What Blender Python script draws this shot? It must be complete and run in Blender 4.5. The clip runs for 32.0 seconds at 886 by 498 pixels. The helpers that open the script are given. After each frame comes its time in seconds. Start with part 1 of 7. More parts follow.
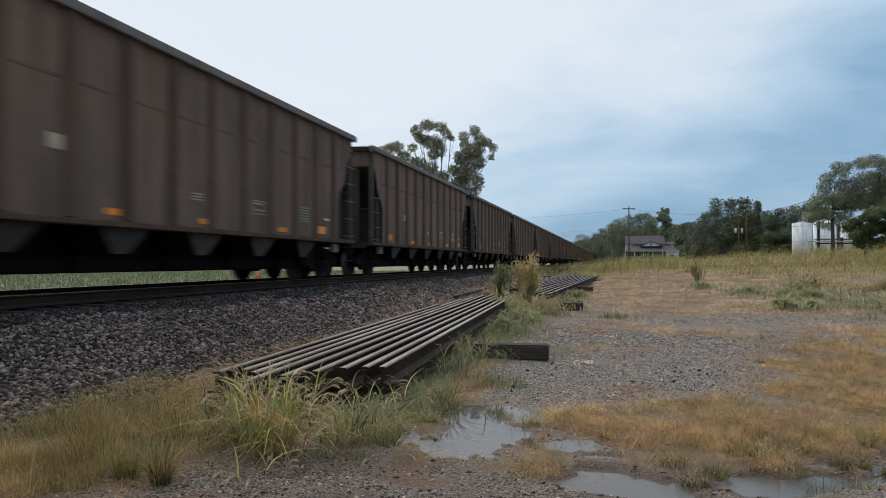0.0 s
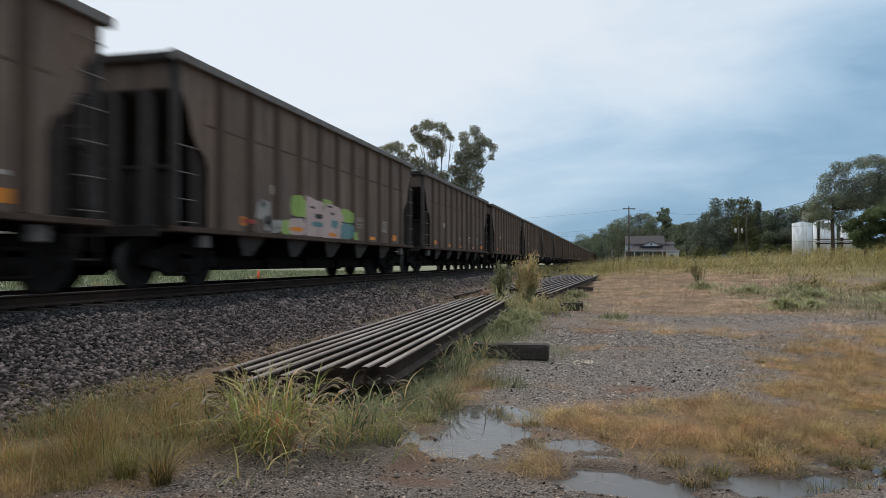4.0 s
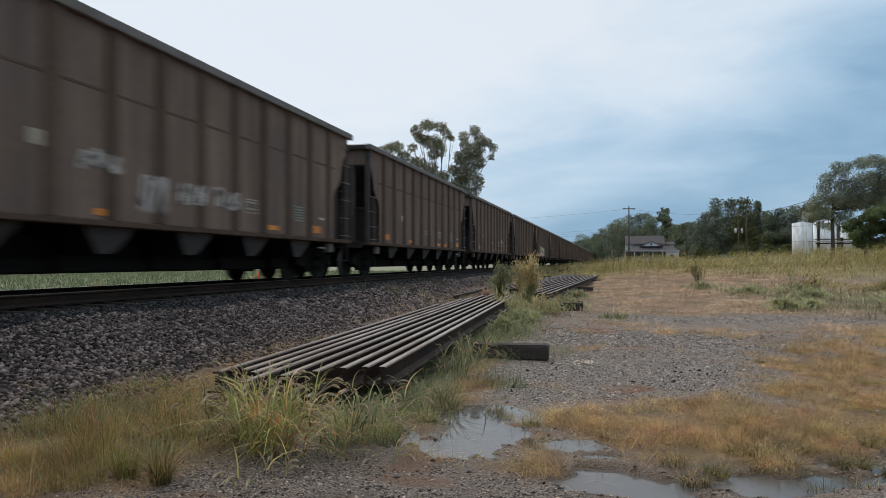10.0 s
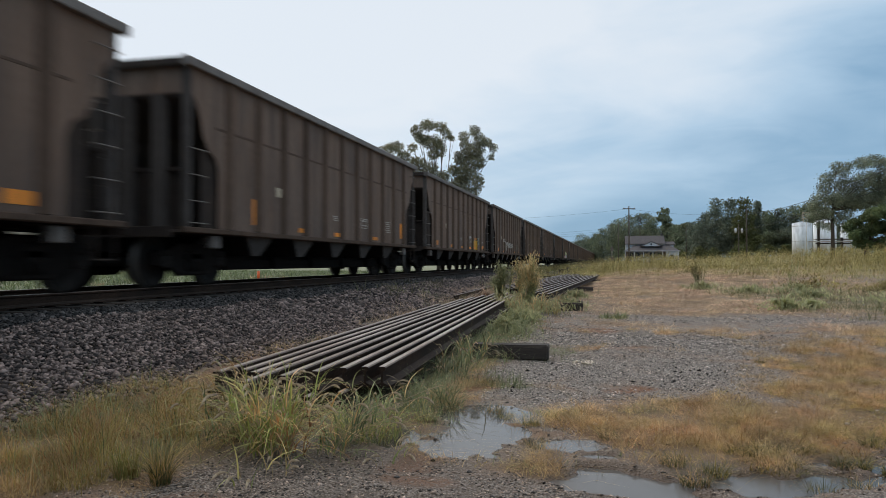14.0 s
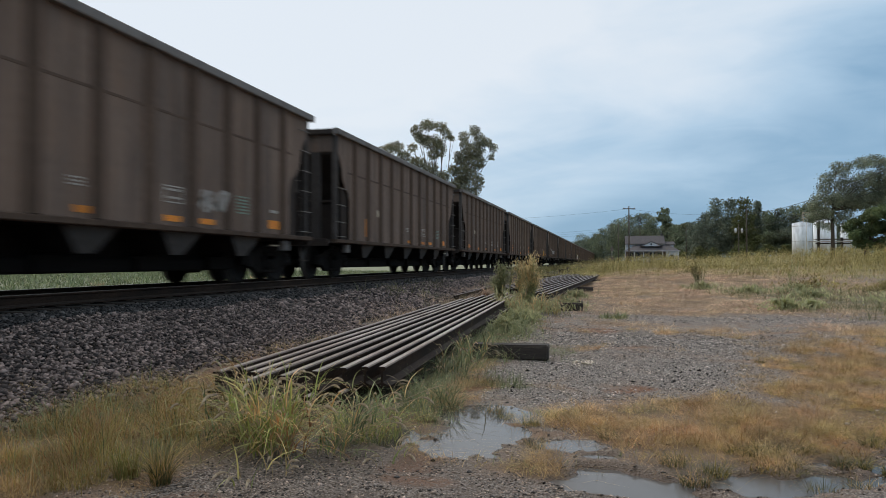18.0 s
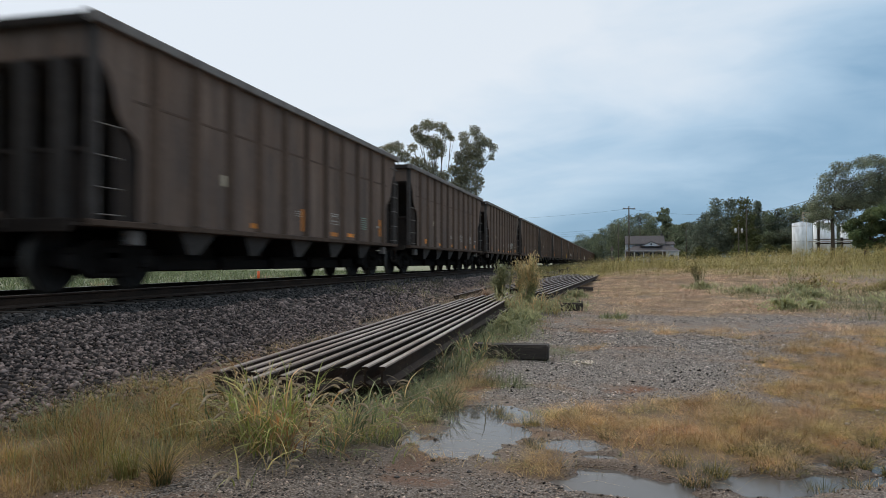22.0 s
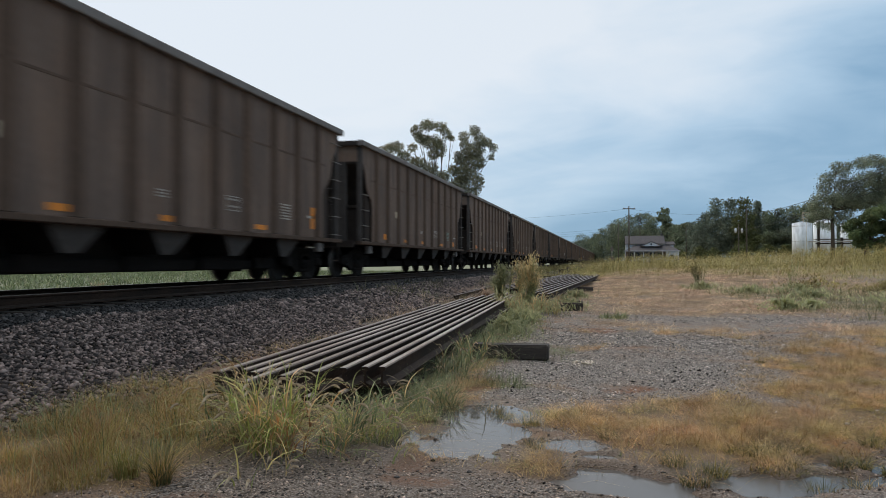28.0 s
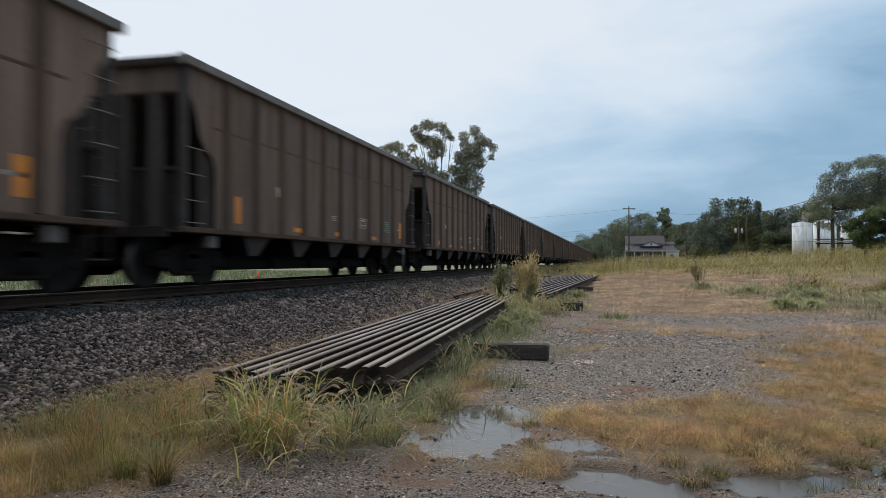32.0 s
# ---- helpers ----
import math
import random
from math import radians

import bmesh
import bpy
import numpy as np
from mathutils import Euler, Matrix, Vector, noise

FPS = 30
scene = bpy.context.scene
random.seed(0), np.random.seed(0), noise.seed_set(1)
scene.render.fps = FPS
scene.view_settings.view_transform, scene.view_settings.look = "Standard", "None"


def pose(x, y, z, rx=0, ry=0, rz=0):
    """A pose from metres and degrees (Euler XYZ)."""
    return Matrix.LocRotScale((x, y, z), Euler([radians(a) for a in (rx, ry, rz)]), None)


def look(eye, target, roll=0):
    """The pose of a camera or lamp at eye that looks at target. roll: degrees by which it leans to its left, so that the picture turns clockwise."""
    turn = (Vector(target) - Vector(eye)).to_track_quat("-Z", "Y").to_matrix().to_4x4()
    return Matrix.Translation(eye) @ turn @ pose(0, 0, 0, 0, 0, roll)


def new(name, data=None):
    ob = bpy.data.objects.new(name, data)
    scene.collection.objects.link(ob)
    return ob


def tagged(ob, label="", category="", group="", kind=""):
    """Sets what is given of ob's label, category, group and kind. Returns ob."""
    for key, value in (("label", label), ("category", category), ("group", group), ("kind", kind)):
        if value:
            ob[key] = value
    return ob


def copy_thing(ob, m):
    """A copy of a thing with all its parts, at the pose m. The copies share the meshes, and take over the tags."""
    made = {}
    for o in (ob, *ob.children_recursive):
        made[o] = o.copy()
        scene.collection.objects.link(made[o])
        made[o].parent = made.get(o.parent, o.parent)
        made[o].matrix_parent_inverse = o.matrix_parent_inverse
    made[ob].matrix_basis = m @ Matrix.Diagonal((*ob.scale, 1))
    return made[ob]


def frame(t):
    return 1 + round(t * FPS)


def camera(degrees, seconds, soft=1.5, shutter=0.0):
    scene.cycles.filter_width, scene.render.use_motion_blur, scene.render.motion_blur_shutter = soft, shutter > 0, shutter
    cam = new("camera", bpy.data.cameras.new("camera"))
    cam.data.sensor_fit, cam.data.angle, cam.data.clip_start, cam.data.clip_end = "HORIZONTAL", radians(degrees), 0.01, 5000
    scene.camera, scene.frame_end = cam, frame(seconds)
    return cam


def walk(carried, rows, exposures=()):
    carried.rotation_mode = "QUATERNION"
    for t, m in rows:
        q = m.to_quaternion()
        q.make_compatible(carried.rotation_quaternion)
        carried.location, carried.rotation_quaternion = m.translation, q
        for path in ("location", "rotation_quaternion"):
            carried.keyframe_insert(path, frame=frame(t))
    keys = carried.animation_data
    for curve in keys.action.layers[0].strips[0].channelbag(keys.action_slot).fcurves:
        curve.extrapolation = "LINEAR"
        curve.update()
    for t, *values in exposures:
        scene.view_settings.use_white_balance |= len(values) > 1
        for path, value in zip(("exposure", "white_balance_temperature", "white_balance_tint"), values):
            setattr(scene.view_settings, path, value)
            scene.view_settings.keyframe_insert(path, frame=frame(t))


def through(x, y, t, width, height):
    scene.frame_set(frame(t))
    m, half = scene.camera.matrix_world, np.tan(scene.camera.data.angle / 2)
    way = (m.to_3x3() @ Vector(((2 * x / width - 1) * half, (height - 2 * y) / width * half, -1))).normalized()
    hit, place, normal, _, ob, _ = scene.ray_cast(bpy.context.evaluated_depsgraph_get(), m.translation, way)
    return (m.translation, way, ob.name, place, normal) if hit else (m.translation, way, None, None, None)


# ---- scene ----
# ---------------------------------------------------------------- camera: stands still beside the yard
EYE_Z = 1.25
YAW, PITCH = 0.230232, 0.017878
cam = camera(63.26, 32.0, soft=0.6, shutter=0.85)
aim = (-math.sin(YAW) * math.cos(PITCH), math.cos(YAW) * math.cos(PITCH), math.sin(PITCH))
stand = look((0, 0, EYE_Z), (aim[0] * 10, aim[1] * 10, EYE_Z + aim[2] * 10))
walk(cam, [(0.0, stand), (32.0, stand)])

# ---------------------------------------------------------------- overcast daylight
SUN_EL, SUN_AZ = radians(52), radians(-55)      # azimuth from +y, negative to the left of the track
world = bpy.data.worlds.new("overcast_sky")
scene.world = world
world.use_nodes = True
wn, wl = world.node_tree.nodes, world.node_tree.links
wn.clear()


def wnode(kind):
    return wn.new(kind)


w_out = wnode("ShaderNodeOutputWorld")
w_bg = wnode("ShaderNodeBackground")
w_sky = wnode("ShaderNodeTexSky")
w_sky.sky_type, w_sky.sun_disc, w_sky.sun_elevation, w_sky.sun_rotation = "NISHITA", False, SUN_EL, SUN_AZ
w_dim = wnode("ShaderNodeMix")
w_dim.data_type, w_dim.blend_type = "RGBA", "MULTIPLY"
w_dim.inputs[0].default_value = 1.0
w_dim.inputs[7].default_value = (0.075, 0.075, 0.075, 1)
w_tc = wnode("ShaderNodeTexCoord")
w_map = wnode("ShaderNodeMapping")
w_map.inputs["Scale"].default_value = (1.1, 1.1, 3.6)
w_map.inputs["Rotation"].default_value = (0.12, 0.05, 0.3)
w_noise = wnode("ShaderNodeTexNoise")
w_noise.inputs["Scale"].default_value = 1.5
w_noise.inputs["Detail"].default_value = 5.0
w_noise.inputs["Roughness"].default_value = 0.5
w_noise.inputs["Distortion"].default_value = 0.5
# broad brightening towards the veiled sun
w_dot = wnode("ShaderNodeVectorMath")
w_dot.operation = "DOT_PRODUCT"
w_dot.inputs[1].default_value = (math.sin(SUN_AZ) * math.cos(SUN_EL), math.cos(SUN_AZ) * math.cos(SUN_EL), math.sin(SUN_EL))
w_glow = wnode("ShaderNodeMapRange")
w_glow.inputs[1].default_value, w_glow.inputs[2].default_value = 0.35, 0.90
w_glow.inputs[3].default_value, w_glow.inputs[4].default_value = 0.0, 1.0
w_sum = wnode("ShaderNodeMath")
w_sum.operation = "MULTIPLY_ADD"
w_sum.inputs[1].default_value = 0.95
w_ramp = wnode("ShaderNodeValToRGB")
el = w_ramp.color_ramp.elements
el[0].position, el[0].color = 0.28, (0.175, 0.33, 0.50, 1)
el[1].position, el[1].color = 1.0, (0.83, 0.895, 0.965, 1)
for pos, col in ((0.45, (0.275, 0.455, 0.645, 1)), (0.62, (0.465, 0.64, 0.815, 1)), (0.8, (0.68, 0.80, 0.92, 1))):
    e = el.new(pos)
    e.color = col
w_mix = wnode("ShaderNodeMix")
w_mix.data_type = "RGBA"
w_mix.inputs[0].default_value = 0.88
wl.new(w_tc.outputs["Generated"], w_map.inputs["Vector"])
wl.new(w_map.outputs["Vector"], w_noise.inputs["Vector"])
wl.new(w_tc.outputs["Generated"], w_dot.inputs[0])
wl.new(w_dot.outputs["Value"], w_glow.inputs[0])
w_noise2 = wnode("ShaderNodeTexNoise")
w_noise2.inputs["Scale"].default_value, w_noise2.inputs["Detail"].default_value, w_noise2.inputs["Roughness"].default_value = 5.5, 6.0, 0.55
w_noise2.inputs["Distortion"].default_value = 0.8
wl.new(w_map.outputs["Vector"], w_noise2.inputs["Vector"])
w_both = wnode("ShaderNodeMath")
w_both.operation = "MULTIPLY_ADD"
w_both.inputs[1].default_value = 0.22
wl.new(w_noise2.outputs["Fac"], w_both.inputs[0])
wl.new(w_noise.outputs["Fac"], w_both.inputs[2])
wl.new(w_both.outputs[0], w_sum.inputs[0])
w_less = wnode("ShaderNodeMath")
w_less.inputs[1].default_value = -0.25
wl.new(w_glow.outputs[0], w_less.inputs[0])
wl.new(w_less.outputs[0], w_sum.inputs[2])
w_sep = wnode("ShaderNodeSeparateXYZ")
wl.new(w_tc.outputs["Generated"], w_sep.inputs[0])
w_high = wnode("ShaderNodeMapRange")         # thicker, whiter cloud overhead
w_high.inputs[1].default_value, w_high.inputs[2].default_value = 0.10, 0.62
w_high.inputs[4].default_value = 0.50
wl.new(w_sep.outputs[2], w_high.inputs[0])
w_all = wnode("ShaderNodeMath")
wl.new(w_sum.outputs[0], w_all.inputs[0])
wl.new(w_high.outputs[0], w_all.inputs[1])
wl.new(w_all.outputs[0], w_ramp.inputs[0])
wl.new(w_sky.outputs[0], w_dim.inputs[6])
wl.new(w_dim.outputs[2], w_mix.inputs[6])
wl.new(w_ramp.outputs[0], w_mix.inputs[7])
wl.new(w_mix.outputs[2], w_bg.inputs["Color"])
w_bg.inputs["Strength"].default_value = 1.0
wl.new(w_bg.outputs[0], w_out.inputs[0])

sun = new("sun", bpy.data.lights.new("sun", "SUN"))
sun.data.energy, sun.data.angle, sun.data.color = 1.2, radians(40), (1.0, 0.93, 0.84)
sun.matrix_world = look((math.sin(SUN_AZ) * 50, math.cos(SUN_AZ) * 50, 60), (0, 0, 0))
scene.view_settings.exposure = 0.0


# ---------------------------------------------------------------- materials
WARM_TINT = (1.09, 1.0, 0.89)        # warm light balance against the blue sky, put into base colours


# base colour times the warm tint
def dusty(c):
    return tuple(a * b for a, b in zip(c, WARM_TINT))


def material(name, base, rough=0.8, metal=0.0, second=None, scale=4.0, amount=0.6, grain=60.0, bump=0.15, bump_d=0.01, stretch=(1, 1, 1),
             spread=0.0, island=False, third=None, rough_var=0.1, local=True, spec=0.5, warmed=True, skew=0.0, blotch=None):
    """A surface with stains (second colour), finer patches (third), fine grain and relief; spread: shade change from piece to piece; blotch: colours of broad soot and rust stains, other on every piece."""
    m = bpy.data.materials.new(name)
    m.use_nodes = True
    n, l = m.node_tree.nodes, m.node_tree.links
    b = n["Principled BSDF"]
    b.inputs["Metallic"].default_value = metal
    b.inputs["Specular IOR Level"].default_value = spec
    tc = n.new("ShaderNodeTexCoord")
    mp = n.new("ShaderNodeMapping")
    mp.inputs["Scale"].default_value = stretch
    l.new(tc.outputs["Object"], mp.inputs["Vector"])
    vec = mp.outputs["Vector"]
    if not local:
        geo = n.new("ShaderNodeNewGeometry")
        l.new(geo.outputs["Position"], mp.inputs["Vector"])
    stains = n.new("ShaderNodeTexNoise")
    stains.inputs["Scale"].default_value, stains.inputs["Detail"].default_value, stains.inputs["Roughness"].default_value = scale, 6, 0.62
    l.new(vec, stains.inputs["Vector"])
    fine = n.new("ShaderNodeTexNoise")
    fine.inputs["Scale"].default_value, fine.inputs["Detail"].default_value = grain, 4
    l.new(vec, fine.inputs["Vector"])
    r1 = n.new("ShaderNodeMapRange")
    r1.inputs[1].default_value, r1.inputs[2].default_value = 0.38, 0.66
    r1.inputs[4].default_value = amount
    l.new(stains.outputs["Fac"], r1.inputs[0])
    mix = n.new("ShaderNodeMix")
    mix.data_type = "RGBA"
    if warmed:
        base, second, third = dusty(base), dusty(second) if second else None, dusty(third) if third else None
    two = second or tuple(c * 0.6 for c in base)
    mix.inputs[6].default_value, mix.inputs[7].default_value = (*base, 1), (*two, 1)
    l.new(r1.outputs[0], mix.inputs[0])
    colour = mix.outputs[2]
    if third:
        r2 = n.new("ShaderNodeMapRange")
        r2.inputs[1].default_value, r2.inputs[2].default_value = 0.55, 0.72
        r2.inputs[4].default_value = 0.8
        t2 = n.new("ShaderNodeTexNoise")
        t2.inputs["Scale"].default_value, t2.inputs["Detail"].default_value = scale * 2.7, 5
        l.new(vec, t2.inputs["Vector"])
        l.new(t2.outputs["Fac"], r2.inputs[0])
        m3 = n.new("ShaderNodeMix")
        m3.data_type = "RGBA"
        m3.inputs[7].default_value = (*third, 1)
        l.new(r2.outputs[0], m3.inputs[0])
        l.new(colour, m3.inputs[6])
        colour = m3.outputs[2]
    if blotch:
        info_b = n.new("ShaderNodeObjectInfo")
        shift = n.new("ShaderNodeVectorMath")
        shift.operation = "MULTIPLY_ADD"
        shift.inputs[1].default_value, shift.inputs[2].default_value = (61.0, 83.0, 37.0), (0, 0, 0)
        l.new(info_b.outputs["Random"], shift.inputs[0])
        move = n.new("ShaderNodeVectorMath")
        l.new(tc.outputs["Object"], move.inputs[0])
        l.new(shift.outputs[0], move.inputs[1])
        for q, (col, sc, lo, hi, share) in enumerate(blotch):
            flat = n.new("ShaderNodeMapping")
            flat.inputs["Scale"].default_value = (1, 1, 0.45)
            flat.inputs["Location"].default_value = (11.0 * q, 0, 0)
            l.new(move.outputs[0], flat.inputs["Vector"])
            nz = n.new("ShaderNodeTexNoise")
            nz.inputs["Scale"].default_value, nz.inputs["Detail"].default_value, nz.inputs["Roughness"].default_value = sc, 7, 0.66
            l.new(flat.outputs[0], nz.inputs["Vector"])
            rb = n.new("ShaderNodeMapRange")
            rb.inputs[1].default_value, rb.inputs[2].default_value, rb.inputs[4].default_value = lo, hi, share
            l.new(nz.outputs["Fac"], rb.inputs[0])
            mb = n.new("ShaderNodeMix")
            mb.data_type = "RGBA"
            mb.inputs[7].default_value = (*col, 1)
            l.new(rb.outputs[0], mb.inputs[0])
            l.new(colour, mb.inputs[6])
            colour = mb.outputs[2]
    shade = n.new("ShaderNodeHueSaturation")
    val = n.new("ShaderNodeMapRange")
    val.inputs[1].default_value, val.inputs[2].default_value = 0.3, 0.7
    val.inputs[3].default_value, val.inputs[4].default_value = 0.75, 1.25
    l.new(fine.outputs["Fac"], val.inputs[0])
    value = val.outputs[0]
    if spread:
        if island:
            geo2 = n.new("ShaderNodeNewGeometry")
            rnd = geo2.outputs["Random Per Island"]
        else:
            info = n.new("ShaderNodeObjectInfo")
            rnd = info.outputs["Random"]
        sp = n.new("ShaderNodeMapRange")
        sp.inputs[3].default_value, sp.inputs[4].default_value = max(0.12, 1 - spread), 1 + spread
        if skew:                                # few pale pieces among many dark ones
            pw = n.new("ShaderNodeMath")
            pw.operation = "POWER"
            pw.inputs[1].default_value = skew
            l.new(rnd, pw.inputs[0])
            rnd = pw.outputs[0]
            sp.inputs[4].default_value = 1 + spread * skew * 0.75
        l.new(rnd, sp.inputs[0])
        mul = n.new("ShaderNodeMath")
        mul.operation = "MULTIPLY"
        l.new(value, mul.inputs[0])
        l.new(sp.outputs[0], mul.inputs[1])
        value = mul.outputs[0]
    l.new(value, shade.inputs["Value"])
    l.new(colour, shade.inputs["Color"])
    l.new(shade.outputs[0], b.inputs["Base Color"])
    rr = n.new("ShaderNodeMapRange")
    rr.inputs[3].default_value, rr.inputs[4].default_value = max(0.02, rough - rough_var), min(1, rough + rough_var)
    l.new(stains.outputs["Fac"], rr.inputs[0])
    l.new(rr.outputs[0], b.inputs["Roughness"])
    if bump:
        bp = n.new("ShaderNodeBump")
        bp.inputs["Strength"].default_value, bp.inputs["Distance"].default_value = bump, bump_d
        l.new(fine.outputs["Fac"], bp.inputs["Height"])
        l.new(bp.outputs[0], b.inputs["Normal"])
    return m


def leaf_material(name, a, b_col, c_col=None, rough=0.6, through=0.25, patch=0.0):
    """Leaves or blades: colour changes from piece to piece; some light passes through."""
    m = bpy.data.materials.new(name)
    m.use_nodes = True
    n, l = m.node_tree.nodes, m.node_tree.links
    b = n["Principled BSDF"]
    geo = n.new("ShaderNodeNewGeometry")
    a, b_col, c_col = dusty(a), dusty(b_col), dusty(c_col) if c_col else None
    ramp = n.new("ShaderNodeValToRGB")
    ramp.color_ramp.elements[0].color = (*a, 1)
    ramp.color_ramp.elements[1].color = (*b_col, 1)
    if c_col:
        e = ramp.color_ramp.elements.new(0.8)
        e.color = (*b_col, 1)
        ramp.color_ramp.elements[2].color = (*c_col, 1)
    l.new(geo.outputs["Random Per Island"], ramp.inputs[0])
    noise_n = n.new("ShaderNodeTexNoise")
    noise_n.inputs["Scale"].default_value = 0.6
    l.new(geo.outputs["Position"], noise_n.inputs["Vector"])
    hs = n.new("ShaderNodeHueSaturation")
    mr = n.new("ShaderNodeMapRange")
    mr.inputs[1].default_value, mr.inputs[2].default_value = 0.3, 0.7
    mr.inputs[3].default_value, mr.inputs[4].default_value = 0.7, 1.3
    l.new(noise_n.outputs["Fac"], mr.inputs[0])
    shade = mr.outputs[0]
    if patch:
        tuft = n.new("ShaderNodeTexNoise")
        tuft.inputs["Scale"].default_value, tuft.inputs["Detail"].default_value = patch, 3.0
        l.new(geo.outputs["Position"], tuft.inputs["Vector"])
        mt = n.new("ShaderNodeMapRange")
        mt.inputs[1].default_value, mt.inputs[2].default_value = 0.32, 0.68
        mt.inputs[3].default_value, mt.inputs[4].default_value = 0.55, 1.45
        l.new(tuft.outputs["Fac"], mt.inputs[0])
        mul = n.new("ShaderNodeMath")
        mul.operation = "MULTIPLY"
        l.new(shade, mul.inputs[0])
        l.new(mt.outputs[0], mul.inputs[1])
        shade = mul.outputs[0]
        hue = n.new("ShaderNodeMapRange")
        hue.inputs[1].default_value, hue.inputs[2].default_value = 0.3, 0.7
        hue.inputs[3].default_value, hue.inputs[4].default_value = 0.485, 0.52
        wide = n.new("ShaderNodeTexNoise")
        wide.inputs["Scale"].default_value = patch * 0.45
        l.new(geo.outputs["Position"], wide.inputs["Vector"])
        l.new(wide.outputs["Fac"], hue.inputs[0])
        l.new(hue.outputs[0], hs.inputs["Hue"])
    l.new(shade, hs.inputs["Value"])
    l.new(ramp.outputs[0], hs.inputs["Color"])
    l.new(hs.outputs[0], b.inputs["Base Color"])
    b.inputs["Roughness"].default_value = rough
    b.inputs["Specular IOR Level"].default_value = 0.3
    tr = n.new("ShaderNodeBsdfTranslucent")
    l.new(hs.outputs[0], tr.inputs["Color"])
    mx = n.new("ShaderNodeMixShader")
    mx.inputs[0].default_value = through
    l.new(b.outputs[0], mx.inputs[1])
    l.new(tr.outputs[0], mx.inputs[2])
    l.new(mx.outputs[0], n["Material Output"].inputs[0])
    return m


M_CAR = material("weathered_brown_car_paint", (0.212, 0.157, 0.132), 0.8, 0.0, (0.100, 0.076, 0.065), 1.2, 0.9, 40, 0.1, 0.004, (2.2, 2.2, 0.22), 0.12,
                 third=(0.20, 0.125, 0.088), spec=0.25, blotch=[((0.098, 0.075, 0.064), 0.55, 0.46, 0.68, 0.65), ((0.225, 0.135, 0.088), 0.8, 0.48, 0.70, 0.55)])
M_RUNG = material("dusty_ladder_steel", (0.20, 0.185, 0.175), 0.6, 0.2, (0.12, 0.11, 0.105), 3.0, 0.6, 50, 0.05, 0.002)
M_SEAMLINE = material("dusty_weld_seam", (0.125, 0.089, 0.071), 0.85, 0.0, (0.08, 0.058, 0.047), 1.5, 0.8, 40, 0.1, 0.004, (1, 1, 0.4), 0.15, spec=0.2)
# posts darker than the sheets: shade of their turned sides put into colour
M_POST = material("sooty_brown_car_posts", (0.112, 0.078, 0.061), 0.85, 0.0, (0.068, 0.049, 0.040), 1.5, 0.8, 40, 0.1, 0.004, (1, 1, 0.4), 0.15, spec=0.2)
M_CHORD = material("bare_grey_steel", (0.185, 0.172, 0.168), 0.65, 0.1, (0.11, 0.095, 0.09), 2.0, 0.8, 50, 0.1, 0.004, spread=0.15)
M_SILL = material("rusty_brown_sill", (0.105, 0.075, 0.060), 0.9, 0.0, (0.05, 0.036, 0.03), 3.0, 0.8, 60, 0.15, 0.004, spec=0.15)
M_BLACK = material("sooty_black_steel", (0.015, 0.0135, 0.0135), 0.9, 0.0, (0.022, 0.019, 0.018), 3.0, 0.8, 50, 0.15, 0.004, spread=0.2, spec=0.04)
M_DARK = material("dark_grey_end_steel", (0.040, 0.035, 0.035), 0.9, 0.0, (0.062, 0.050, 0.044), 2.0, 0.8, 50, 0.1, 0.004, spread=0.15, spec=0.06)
M_ENDPOST = material("grimy_grey_end_posts", (0.085, 0.078, 0.078), 0.85, 0.0, (0.05, 0.045, 0.045), 2.0, 0.8, 50, 0.1, 0.004, spread=0.15, spec=0.15)
M_HOPPER = material("dusty_grey_hopper_sheet", (0.070, 0.061, 0.057), 0.9, 0.0, (0.04, 0.035, 0.033), 2.5, 0.8, 50, 0.1, 0.004, spread=0.2)
M_WHEEL = material("worn_wheel_steel", (0.021, 0.0185, 0.018), 0.85, 0.0, (0.014, 0.012, 0.011), 5.0, 0.7, 50, 0.1, 0.003, spec=0.15)
M_TREAD = material("bright_worn_steel", (0.30, 0.29, 0.29), 0.36, 0.8, (0.2, 0.18, 0.17), 5.0, 0.5, 70, 0.05, 0.002)
M_WTREAD = material("worn_wheel_tread", (0.07, 0.064, 0.06), 0.6, 0.2, (0.035, 0.03, 0.028), 5.0, 0.5, 70, 0.05, 0.002)
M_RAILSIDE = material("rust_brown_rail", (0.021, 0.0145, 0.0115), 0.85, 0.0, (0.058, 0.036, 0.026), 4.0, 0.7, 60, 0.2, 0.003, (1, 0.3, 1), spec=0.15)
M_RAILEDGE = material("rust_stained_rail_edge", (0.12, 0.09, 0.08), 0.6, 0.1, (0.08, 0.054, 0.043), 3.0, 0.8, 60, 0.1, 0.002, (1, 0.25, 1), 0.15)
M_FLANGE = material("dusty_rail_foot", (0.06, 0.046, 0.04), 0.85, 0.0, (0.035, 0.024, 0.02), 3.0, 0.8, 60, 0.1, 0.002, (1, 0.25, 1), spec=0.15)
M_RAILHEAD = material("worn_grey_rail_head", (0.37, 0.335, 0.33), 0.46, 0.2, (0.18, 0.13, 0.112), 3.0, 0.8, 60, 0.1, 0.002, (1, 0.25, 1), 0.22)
M_ORANGE = material("orange_reflective_tape", (0.78, 0.27, 0.02), 0.55, 0.0, (0.5, 0.17, 0.02), 3.0, 0.6, 60, 0.0, spread=0.25)
M_YELLOW = material("faded_yellow_paint", (0.62, 0.36, 0.03), 0.6, 0.0, (0.45, 0.24, 0.03), 3.0, 0.6, 60, 0.0)
